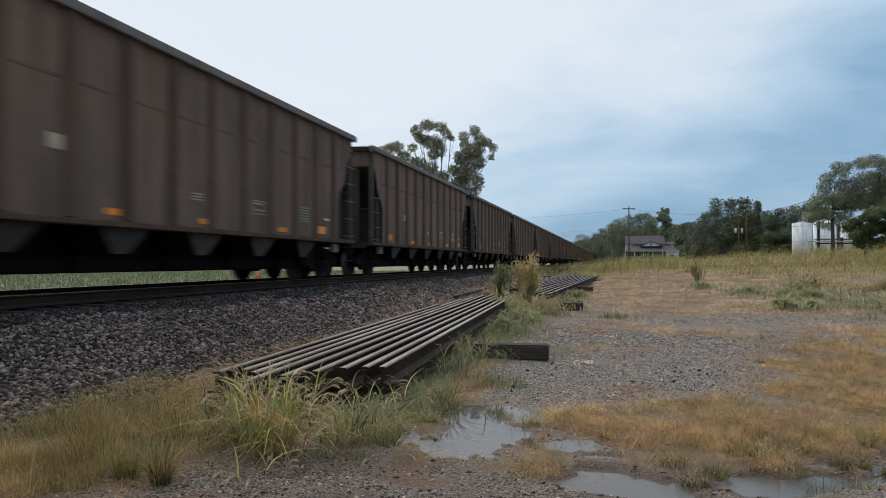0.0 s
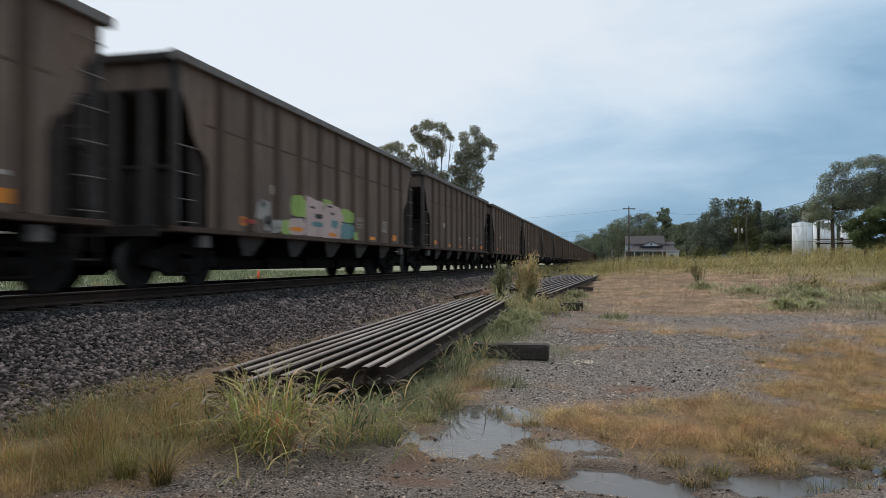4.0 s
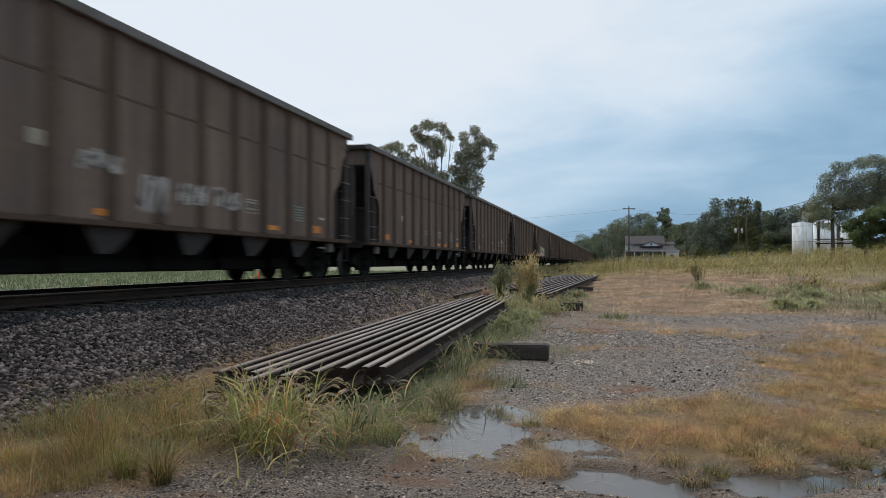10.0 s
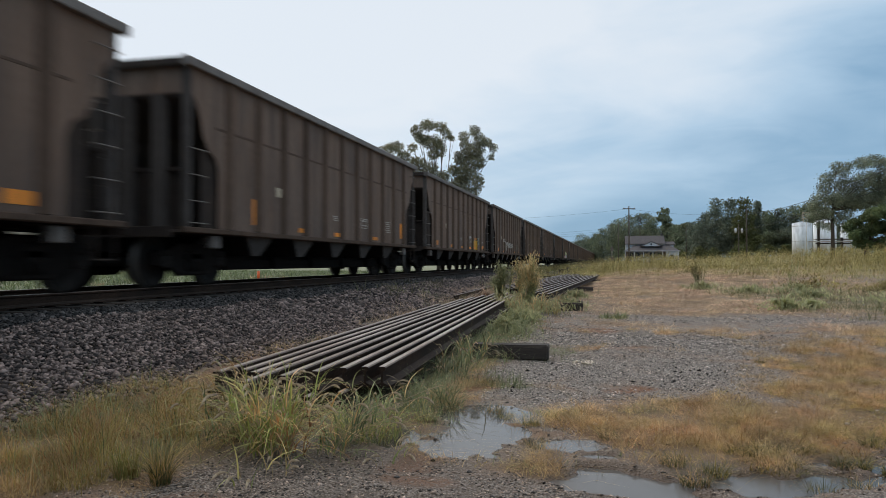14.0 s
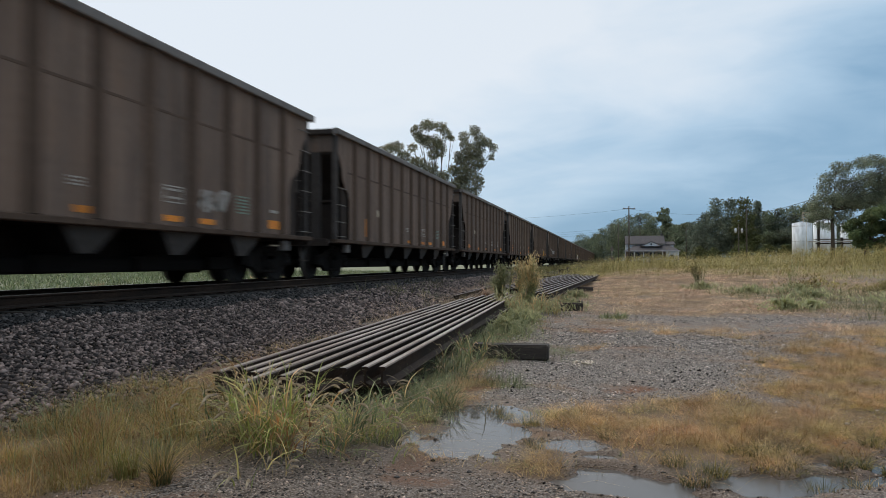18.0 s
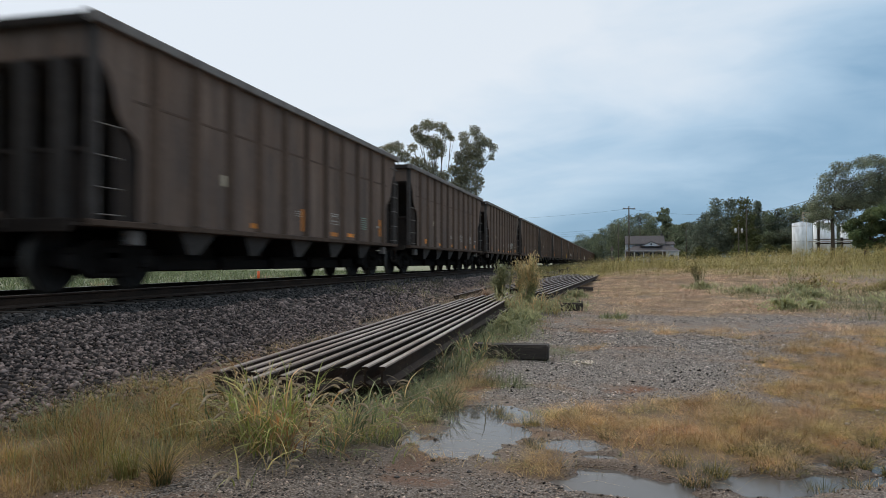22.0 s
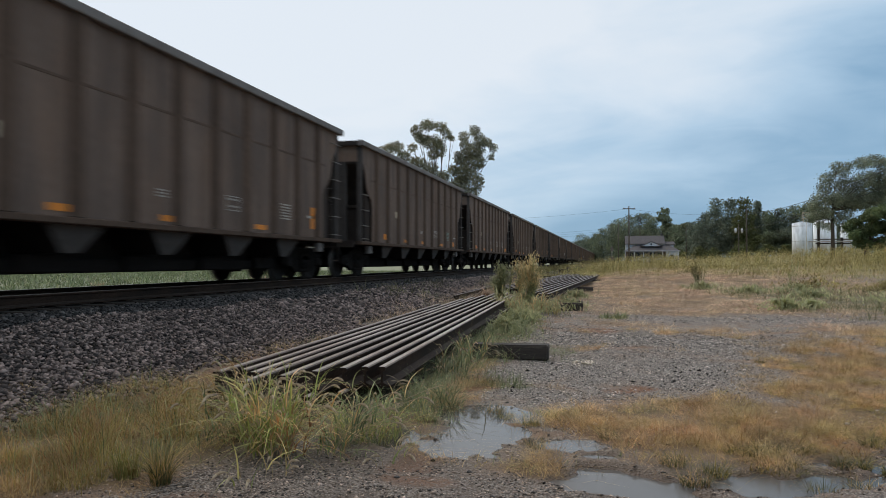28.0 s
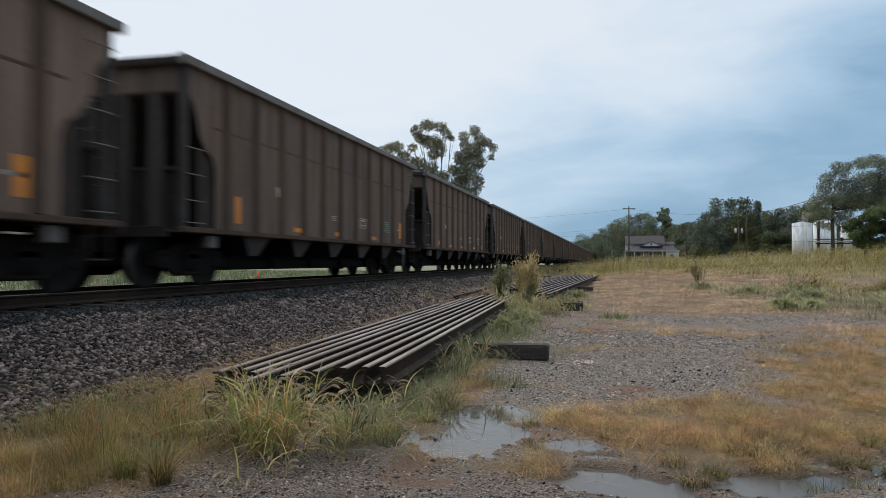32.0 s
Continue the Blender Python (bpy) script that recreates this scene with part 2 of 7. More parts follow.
M_CREAM = material("dirty_cream_plate", (0.55, 0.49, 0.38), 0.6, 0.0, (0.35, 0.3, 0.24), 4.0, 0.6, 60, 0.0, spread=0.2)
M_STENCIL = material("dusty_white_stencil", (0.48, 0.46, 0.44), 0.7, 0.0, (0.28, 0.26, 0.24), 4.0, 0.7, 60, 0.0, spread=0.2)
M_STENCIL_G = material("faded_green_stencil", (0.24, 0.33, 0.28), 0.7, 0.0, (0.15, 0.24, 0.2), 4.0, 0.6, 60, 0.0)
M_PINK = material("pale_pink_spray", (0.62, 0.48, 0.47), 0.7, 0.0, (0.5, 0.37, 0.37), 2.0, 0.6, 60, 0.0)
M_LIME = material("lime_green_spray", (0.36, 0.50, 0.13), 0.7, 0.0, (0.25, 0.38, 0.11), 2.0, 0.6, 60, 0.0)
M_TEAL = material("teal_spray", (0.16, 0.30, 0.33), 0.7, 0.0, (0.11, 0.22, 0.25), 2.0, 0.6, 60, 0.0)
M_WHITE_SPRAY = material("white_spray", (0.50, 0.49, 0.48), 0.7, 0.0, (0.3, 0.28, 0.27), 2.0, 0.8, 40, 0.0)
M_BLACK_SPRAY = material("black_spray", (0.05, 0.05, 0.055), 0.7, 0.0, (0.03, 0.03, 0.03), 2.0, 0.6, 60, 0.0)
M_REDMARK = material("dull_red_mark", (0.42, 0.07, 0.05), 0.7, 0.0, (0.25, 0.05, 0.04), 3.0, 0.6, 60, 0.0)
M_TIMBER = material("weathered_creosoted_timber", (0.042, 0.033, 0.028), 0.85, 0.0, (0.03, 0.026, 0.023), 3.0, 0.8, 45, 0.5, 0.01, (0.25, 3, 3), 0.2,
                    third=(0.085, 0.07, 0.06))
M_STONE = material("grey_ballast_stone", (0.24, 0.175, 0.148), 0.9, 0.0, (0.10, 0.070, 0.060), 8.0, 0.8, 60, 0.4, 0.006, spread=0.9, island=True, warmed=False, skew=1.7)
# darker copy of the ballast stone, for the train's shadow beside the rail
M_SHADED_STONE = material("oil_darkened_ballast_stone", (0.07, 0.06, 0.055), 0.85, 0.0, (0.035, 0.03, 0.028), 8.0, 0.8, 60, 0.4, 0.006, spread=0.8, island=True, warmed=False, skew=2.0)
M_BED = material("dark_ballast_bed", (0.085, 0.066, 0.057), 0.9, 0.0, (0.055, 0.045, 0.042), 9.0, 0.9, 30, 0.8, 0.03, third=(0.15, 0.118, 0.10))
M_GRAVEL = material("grey_gravel", (0.41, 0.380, 0.368), 0.8, 0.0, (0.20, 0.183, 0.176), 9.0, 0.7, 60, 0.3, 0.005, spread=0.9, island=True, skew=1.7)
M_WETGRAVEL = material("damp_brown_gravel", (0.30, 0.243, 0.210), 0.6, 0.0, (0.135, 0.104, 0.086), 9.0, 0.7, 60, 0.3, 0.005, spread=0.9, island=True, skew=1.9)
M_STRAW = leaf_material("dry_straw_blades", (0.62, 0.455, 0.25), (0.41, 0.265, 0.13), (0.31, 0.235, 0.115), patch=5.0)
M_TAN = leaf_material("pale_tan_blades", (0.61, 0.465, 0.345), (0.50, 0.37, 0.265), (0.42, 0.35, 0.225), patch=1.1)
M_GREEN = leaf_material("green_blades", (0.17, 0.225, 0.07), (0.36, 0.40, 0.135), (0.68, 0.58, 0.27))
M_GREYGREEN = leaf_material("grey_green_blades", (0.13, 0.175, 0.09), (0.26, 0.295, 0.155), (0.42, 0.38, 0.21), patch=4.0)
M_MEADOW = leaf_material("yellow_green_weeds", (0.225, 0.215, 0.092), (0.375, 0.33, 0.142), (0.54, 0.45, 0.24), patch=0.9)
M_RUSTY = leaf_material("rusty_orange_blades", (0.42, 0.235, 0.095), (0.33, 0.17, 0.065), (0.52, 0.34, 0.15), patch=5.0)
M_OLIVE = leaf_material("olive_blades", (0.25, 0.20, 0.055), (0.35, 0.275, 0.085), (0.48, 0.365, 0.14), patch=5.0)
M_DULLGREEN = leaf_material("dull_grey_olive_blades", (0.145, 0.155, 0.085), (0.23, 0.225, 0.13), (0.35, 0.31, 0.19), patch=1.5)
M_SEED = leaf_material("pale_seed_heads", (0.46, 0.39, 0.30), (0.36, 0.29, 0.21), (0.30, 0.25, 0.16))
M_GOLD = leaf_material("golden_weed_flowers", (0.74, 0.58, 0.32), (0.60, 0.49, 0.28), (0.78, 0.70, 0.48), 0.6, 0.5)
M_LEAF_NEAR = leaf_material("dusty_olive_leaves", (0.16, 0.175, 0.125), (0.25, 0.255, 0.18), (0.38, 0.35, 0.26), 0.6, 0.55)
# far woodland greens lightened and blued: distance haze put into the leaf colour
M_LEAF_DARK = leaf_material("dark_green_leaves", (0.112, 0.15, 0.128), (0.168, 0.205, 0.165), (0.225, 0.255, 0.195), 0.6, 0.42, patch=0.35)
M_LEAF_MID = leaf_material("mid_green_leaves", (0.122, 0.16, 0.115), (0.183, 0.22, 0.15), (0.235, 0.265, 0.175), 0.6, 0.42, patch=0.35)
M_LEAF_MIMOSA = leaf_material("mimosa_leaves", (0.085, 0.125, 0.062), (0.15, 0.20, 0.095), (0.22, 0.26, 0.13), 0.6, 0.5, patch=0.8)
M_LEAF_VINE = leaf_material("olive_vine_leaves", (0.07, 0.088, 0.035), (0.115, 0.13, 0.05), (0.16, 0.165, 0.07))
M_BARK = material("grey_brown_bark", (0.10, 0.082, 0.066), 0.9, 0.0, (0.055, 0.046, 0.04), 5.0, 0.8, 20, 0.6, 0.02, (1, 1, 0.3))
M_POLE = material("weathered_pole_wood", (0.115, 0.10, 0.09), 0.9, 0.0, (0.05, 0.042, 0.038), 3.0, 0.7, 30, 0.3, 0.01, (1, 1, 0.2))
M_WIRE = material("dark_wire", (0.03, 0.03, 0.033), 0.6, 0.2, bump=0)
M_WALL = material("off_white_siding", (0.56, 0.57, 0.60), 0.8, 0.0, (0.46, 0.47, 0.49), 0.8, 0.6, 12, 0.2, 0.01, (1, 1, 4), warmed=False)
M_BRICKWALL = material("dull_brown_wall", (0.17, 0.125, 0.11), 0.9, 0.0, (0.12, 0.09, 0.08), 1.5, 0.7, 9, 0.3, 0.01, (1, 1, 3), warmed=False)
M_SHINGLE = material("grey_brown_shingles", (0.098, 0.084, 0.084), 0.9, 0.0, (0.07, 0.06, 0.06), 1.5, 0.7, 9, 0.4, 0.02, (1, 1, 3), warmed=False)
M_GLASS = material("dark_window_glass", (0.02, 0.024, 0.03), 0.08, 0.0, bump=0)
M_TANK = material("white_tank_paint", (0.84, 0.855, 0.87), 0.8, 0.0, (0.78, 0.80, 0.82), 0.5, 0.4, 2, 0.0, 0.01, (1, 1, 0.3), warmed=False, spec=0.2)
M_PALEBLUE = material("pale_blue_car_paint", (0.34, 0.42, 0.50), 0.35, 0.0, (0.3, 0.37, 0.44), 2.0, 0.5, 30, 0.0, warmed=False)
M_STEEL = material("galvanised_steel", (0.42, 0.42, 0.42), 0.5, 0.6, (0.3, 0.29, 0.28), 3.0, 0.6, 40, 0.05, 0.003)
M_CONE = material("orange_plastic", (0.75, 0.13, 0.03), 0.5, 0.0, (0.6, 0.1, 0.03), 3.0, 0.5, 40, 0.0)
M_WEED = leaf_material("pale_weed_leaves", (0.27, 0.31, 0.18), (0.45, 0.475, 0.285), (0.64, 0.60, 0.40), 0.6, 0.5)
M_LOCUST = leaf_material("feathery_locust_leaves", (0.16, 0.20, 0.155), (0.245, 0.285, 0.215), (0.37, 0.385, 0.30), 0.6, 0.5, patch=0.9)
M_CROP = leaf_material("pale_green_crop", (0.12, 0.16, 0.085), (0.19, 0.235, 0.13), (0.30, 0.32, 0.20), patch=0.8)
M_TUFT = leaf_material("dark_green_tuft_blades", (0.055, 0.068, 0.028), (0.12, 0.13, 0.055), (0.28, 0.24, 0.11))
M_ROCK = material("pale_limestone", (0.72, 0.67, 0.60), 0.85, 0.0, (0.55, 0.5, 0.44), 6.0, 0.7, 40, 0.4, 0.01)


# ---------------------------------------------------------------- mesh helpers
def mesh_of(name, bm, mats, smooth=False):
    me = bpy.data.meshes.new(name)
    bm.normal_update()
    if smooth:
        for f in bm.faces:
            f.smooth = True
    bm.to_mesh(me)
    bm.free()
    for m in (mats if isinstance(mats, (list, tuple)) else [mats]):
        me.materials.append(m)
    return me


def part(name, bm, mat, parent, label="", m=None, smooth=False):
    """One mesh object under a thing or a part; bm may be a bmesh or a ready mesh."""
    me = bm if isinstance(bm, bpy.types.Mesh) else mesh_of(name, bm, mat, smooth)
    ob = new(name, me)
    ob.parent = parent
    if m is not None:
        ob.matrix_basis = m
    if label:
        ob["label"] = label
    return ob


def thing(name, bm, mat, label, category, m=None, group="", kind="", smooth=False):
    me = bm if isinstance(bm, bpy.types.Mesh) else mesh_of(name, bm, mat, smooth)
    ob = new(name, me)
    if m is not None:
        ob.matrix_basis = m
    return tagged(ob, label, category, group, kind)


def empty(name, label, category, m=None, group=""):
    ob = new(name)
    ob.empty_display_size = 0.2
    if m is not None:
        ob.matrix_basis = m
    return tagged(ob, label, category, group)


def add_box(bm, x0, x1, y0, y1, z0, z1, bevel=0.0, mat=0):
    r = bmesh.ops.create_cube(bm, size=1.0)
    vs = r["verts"]
    for v in vs:
        v.co = Vector((x0 + (v.co.x + 0.5) * (x1 - x0), y0 + (v.co.y + 0.5) * (y1 - y0), z0 + (v.co.z + 0.5) * (z1 - z0)))
    faces = list({f for v in vs for f in v.link_faces})
    for f in faces:
        f.material_index = mat
    if bevel:
        edges = list({e for v in vs for e in v.link_edges})
        bmesh.ops.bevel(bm, geom=edges, offset=bevel, segments=1, affect="EDGES")
    return bm


def box(x0, x1, y0, y1, z0, z1, bevel=0.0):
    return add_box(bmesh.new(), x0, x1, y0, y1, z0, z1, bevel)


def add_cyl(bm, a, b, r0, r1=None, n=10, mat=0, caps=True):
    a, b = Vector(a), Vector(b)
    d = b - a
    q = d.to_track_quat("Z", "Y").to_matrix()
    r1 = r0 if r1 is None else r1
    lo, hi = [], []
    for i in range(n):
        c, s = math.cos(2 * math.pi * i / n), math.sin(2 * math.pi * i / n)
        lo.append(bm.verts.new(a + q @ Vector((c * r0, s * r0, 0))))
        hi.append(bm.verts.new(b + q @ Vector((c * r1, s * r1, 0))))
    for i in range(n):
        f = bm.faces.new((lo[i], lo[(i + 1) % n], hi[(i + 1) % n], hi[i]))
        f.smooth, f.material_index = n > 6, mat
    if caps:
        bm.faces.new(lo[::-1]).material_index = mat
        bm.faces.new(hi).material_index = mat
    return bm


def add_prism(bm, outline, axis, a, b, mat=0, bevel=0.0):
    """A flat outline (pairs) pushed along an axis from a to b. axis x: pairs are (y, z); y: (x, z); z: (x, y)."""
    def at(p, d):
        return {"x": (d, p[0], p[1]), "y": (p[0], d, p[1]), "z": (p[0], p[1], d)}[axis]
    lo = [bm.verts.new(at(p, a)) for p in outline]
    hi = [bm.verts.new(at(p, b)) for p in outline]
    made = [bm.faces.new(lo[::-1]), bm.faces.new(hi)]
    k = len(outline)
    for i in range(k):
        made.append(bm.faces.new((lo[i], lo[(i + 1) % k], hi[(i + 1) % k], hi[i])))
    for f in made:
        f.material_index = mat
    bmesh.ops.recalc_face_normals(bm, faces=made)
    return bm


def prism(outline, axis, a, b):
    return add_prism(bmesh.new(), outline, axis, a, b)


def tube(points, r, n=6):
    bm = bmesh.new()
    for a, b in zip(points[:-1], points[1:]):
        add_cyl(bm, a, b, r, r, n)
    return bm


def raw_mesh(name, verts, faces_n, loops, mat):
    """A mesh from numpy arrays: verts (n, 3), corners of each face, corner indices."""
    me = bpy.data.meshes.new(name)
    me.vertices.add(len(verts))
    me.vertices.foreach_set("co", np.ascontiguousarray(verts, dtype=np.float32).ravel())
    me.loops.add(len(loops))
    me.loops.foreach_set("vertex_index", np.ascontiguousarray(loops, dtype=np.int32))
    starts = np.concatenate(([0], np.cumsum(faces_n)[:-1])).astype(np.int32)
    me.polygons.add(len(faces_n))
    me.polygons.foreach_set("loop_start", starts)
    me.polygons.foreach_set("loop_total", np.asarray(faces_n, dtype=np.int32))
    me.update(calc_edges=True)
    for m in (mat if isinstance(mat, (list, tuple)) else [mat]):
        me.materials.append(m)
    return me


# ---------------------------------------------------------------- the lie of the land
RNG = np.random.default_rng(7)
RAIL_Z = 0.80
TRACK_X = -8.58
# puddles: centre, half sizes, turn
PUDDLES = [(-1.17, 5.84, 0.12, 0.36, 0.0), (-1.02, 5.22, 0.25, 0.50, 0.15), (-0.80, 5.24, 0.19, 0.28, 0.0), (-1.14, 4.80, 0.18, 0.26, 0.0), (-1.50, 4.98, 0.13, 0.30, 0.1), (-0.32, 5.02, 0.24, 0.17, 0.1), (-0.1, 4.78, 0.14, 0.12, 0.0),
           (0.05, 4.20, 0.40, 0.27, 0.0), (-0.12, 4.47, 0.16, 0.12, 0.0), (0.80, 4.36, 0.27, 0.30, 0.1), (1.05, 4.36, 0.16, 0.17, 0.0), (0.30, 4.02, 0.30, 0.16, 0.0), (1.10, 5.30, 0.13, 0.10, 0.0), (1.28, 4.94, 0.18, 0.10, 0.2),
           (1.58, 4.98, 0.20, 0.18, 0.0), (1.78, 5.18, 0.16, 0.14, 0.0), (1.27, 4.55, 0.18, 0.20, 0.0), (1.55, 4.62, 0.20, 0.14, 0.0), (0.4, 3.55, 1.5, 0.34, 0.0)]
WATER_Z = -0.022


def smooth01(a, b, v):
    t = np.clip((v - a) / (b - a), 0, 1)
    return t * t * (3 - 2 * t)


def waves(x, y, s, seed):
    """Cheap smooth noise from a few sines, about -1 to 1."""
    r = np.random.default_rng(seed)
    out = 0
    for i in range(7):
        a, p = r.uniform(0, 2 * np.pi), r.uniform(0, 2 * np.pi)
        k = r.uniform(0.6, 1.8) * s
        out = out + np.sin(k * (np.cos(a) * x + np.sin(a) * y) + p)
    return out / 3.2


def puddle_depth(x, y):
    d = np.zeros_like(x)
    for cx, cy, rx, ry, turn in PUDDLES:
        c, s = math.cos(turn), math.sin(turn)
        u, v = ((x - cx) * c + (y - cy) * s) / rx, (-(x - cx) * s + (y - cy) * c) / ry
        r = np.sqrt(u * u + v * v) + 0.26 * waves(x, y, 8.0, 5) + 0.20 * waves(x, y, 24.0, 6)
        d = np.maximum(d, np.clip(1.25 - r, 0, 1.25))
    return d


def ground_z(x, y):
    near = np.exp(-(np.hypot(x, y) / 40.0) ** 2)
    z = near * (0.018 * waves(x, y, 1.1, 1) + 0.010 * waves(x, y, 5.0, 2))
    # low bank with weeds behind the yard, higher to the right
    z = z + smooth01(34, 62, y) * (0.72 * smooth01(-4.5, 3, x) + 1.5 * smooth01(8, 40, x)) + smooth01(-6, 20, x) * smooth01(60, 160, y) * 0.5
    # field beyond the railway lies a little lower
    z = z - 0.30 * smooth01(10.5, 13.5, -x)
    return z - 0.075 * puddle_depth(x, y)


def blobs(x, y, rows):
    """Soft spots: centre, half sizes and weight."""
    d = np.zeros_like(x)
    for cx, cy, rx, ry, w in rows:
        d = np.maximum(d, w * np.exp(-(((x - cx) / rx) ** 2 + ((y - cy) / ry) ** 2) ** 1.5))
    return d


# where dry straw grass grows, where green grass grows, where gravel lies bare
DRY = [(-4.7, 29, 1.0, 11, 0.9), (3, 48, 9, 10, 1.0), (-4.1, 5.6, 0.7, 2.4, 0.7), (-4.3, 9.5, 0.5, 3.0, 0.6), (2.9, 9.4, 1.25, 2.9, 1.0), (2.1, 7.5, 1.0, 1.0, 1.0), (1.0, 6.35, 1.1, 0.6, 1.0), (0.1, 5.85, 0.75, 0.45, 1.0), (1.3, 5.65, 0.8, 0.45, 1.0), (0.55, 5.25, 0.5, 0.33, 0.9), (0.52, 4.75, 0.28, 0.28, 0.85), (2.0, 6.0, 0.7, 0.6, 1.0),
       (-3.2, 5.0, 1.0, 1.3, 0.85), (-3.4, 3.8, 0.9, 0.8, 0.75), (-0.66, 4.44, 0.36, 0.12, 1.0), (-0.36, 4.29, 0.22, 0.10, 1.0), (-0.92, 4.53, 0.2, 0.07, 0.8), (-0.95, 4.42, 0.2, 0.07, 0.7), (0.85, 4.85, 0.3, 0.15, 0.7), (1.35, 5.25, 0.5, 0.22, 0.9), (-1.45, 6.8, 0.26, 0.9, 0.8),
       (2.6, 22, 4.2, 6.0, 0.9), (1.5, 33, 5, 10, 1.0), (9, 36, 7, 9, 0.8), (0.2, 15.5, 1.0, 1.2, 0.55), (5.2, 13, 2.0, 4.0, 0.8), (1.6, 13.2, 1.4, 1.2, 0.4), (-0.4, 10.6, 0.5, 0.5, 0.5)]
GREEN = [(-1.72, 6.6, 0.30, 1.6, 1.0), (-1.75, 9.5, 0.34, 2.6, 1.0), (-1.85, 13.5, 0.36, 3.0, 1.0), (-1.9, 12.5, 0.5, 4, 1.0), (-1.7, 5.6, 0.45, 0.5, 0.8), (-1.75, 19.2, 0.7, 1.6, 0.7), (4.6, 19.5, 0.6, 0.5, 1.0), (8.2, 22, 3.5, 5, 0.8), (7.6, 30, 4, 5, 0.7), (-1.07, 7.4, 0.30, 0.24, 1.0), (-0.75, 10.3, 0.30, 0.5, 0.8), (-0.45, 5.95, 0.3, 0.2, 0.7),
         (-3.0, 4.3, 0.7, 0.7, 0.4), (-6.3, 24, 0.6, 7, 0.6), (-3.9, 30, 1.6, 12, 0.6), (0.05, 16.2, 0.35, 0.35, 0.9), (-2.3, 5.0, 0.4, 0.3, 0.3), (-3.9, 5.0, 0.8, 0.9, 0.45), (-3.3, 3.6, 0.5, 0.5, 0.55), (13, 30, 5, 8, 0.7), (1.9, 4.3, 0.4, 0.25, 0.8), (-4.1, 4.5, 0.3, 0.4, 0.9), (0.3, 6.25, 0.3, 0.1, 0.5)]
BARE = [(0.45, 8.7, 1.5, 1.35, 1.0), (0.9, 11.5, 2.2, 1.8, 0.8), (-1.4, 3.7, 1.0, 0.7, 1.0), (2.4, 16.5, 3.4, 1.3, 0.9), (-0.6, 3.9, 0.8, 0.40, 1.0), (-0.9, 8.3, 0.5, 1.0, 1.0), (-0.55, 6.9, 0.7, 0.4, 0.9), (0.22, 7.3, 0.4, 0.3, 1.0)]


RED = [(-4.2, 7.5, 0.5, 3.0, 0.7), (-3.7, 6.4, 0.5, 1.0, 0.7), (0.21, 7.33, 0.26, 0.17, 1.0), (-1.05, 3.98, 0.24, 0.11, 0.9), (-1.22, 4.24, 0.14, 0.10, 0.9), (-0.3, 13.5, 0.5, 0.5, 0.8), (-1.42, 7.2, 0.26, 0.7, 0.7), (-1.55, 5.5, 0.35, 0.4, 0.9), (0.25, 10.9, 0.6, 0.3, 0.5), (-2.2, 3.45, 0.25, 0.10, 0.5), (-3.6, 4.6, 0.6, 0.8, 0.6),
       (-1.25, 4.35, 0.16, 0.12, 0.9), (0.15, 5.35, 0.4, 0.25, 0.6), (1.6, 5.9, 0.5, 0.25, 0.6), (0.9, 7.0, 0.4, 0.12, 0.25), (-4.3, 5.0, 0.5, 0.4, 0.8), (-5.0, 5.9, 0.5, 0.7, 0.6)]


def dry_cover(x, y):
    return np.clip(blobs(x, y, DRY) + 0.22 * waves(x, y, 1.6, 11) * (y < 30) + 0.36 * waves(x, y, 6.5, 17) * (y < 14) - 0.6 * blobs(x, y, BARE), 0, 1)


def green_cover(x, y):
    return np.clip(blobs(x, y, GREEN) + 0.15 * waves(x, y, 1.9, 12) - 0.08, 0, 1)


def spaced(stops):
    """Grid lines with given steps: rows of start, end, count."""
    out = []
    for a, b, k in stops:
        out.extend(np.linspace(a, b, k, endpoint=False))
    return np.array(out + [stops[-1][1]])


gx = spaced([(-1800, -300, 12), (-300, -60, 16), (-60, -14, 22), (-14, -4.6, 32), (-4.6, 3.4, 180), (3.4, 12, 60), (12, 60, 36), (60, 300, 18), (300, 1800, 12)])
gy = spaced([(-400, -40, 10), (-40, 2.4, 24), (2.4, 7.5, 130), (7.5, 14, 90), (14, 40, 90), (40, 110, 50), (110, 400, 30), (400, 3500, 20)])
GX, GY = np.meshgrid(gx, gy)
GZ = ground_z(GX, GY)
nx, ny = len(gx), len(gy)
idx = np.arange(nx * ny).reshape(ny, nx)
quads = np.stack([idx[:-1, :-1], idx[:-1, 1:], idx[1:, 1:], idx[1:, :-1]], -1).reshape(-1, 4)


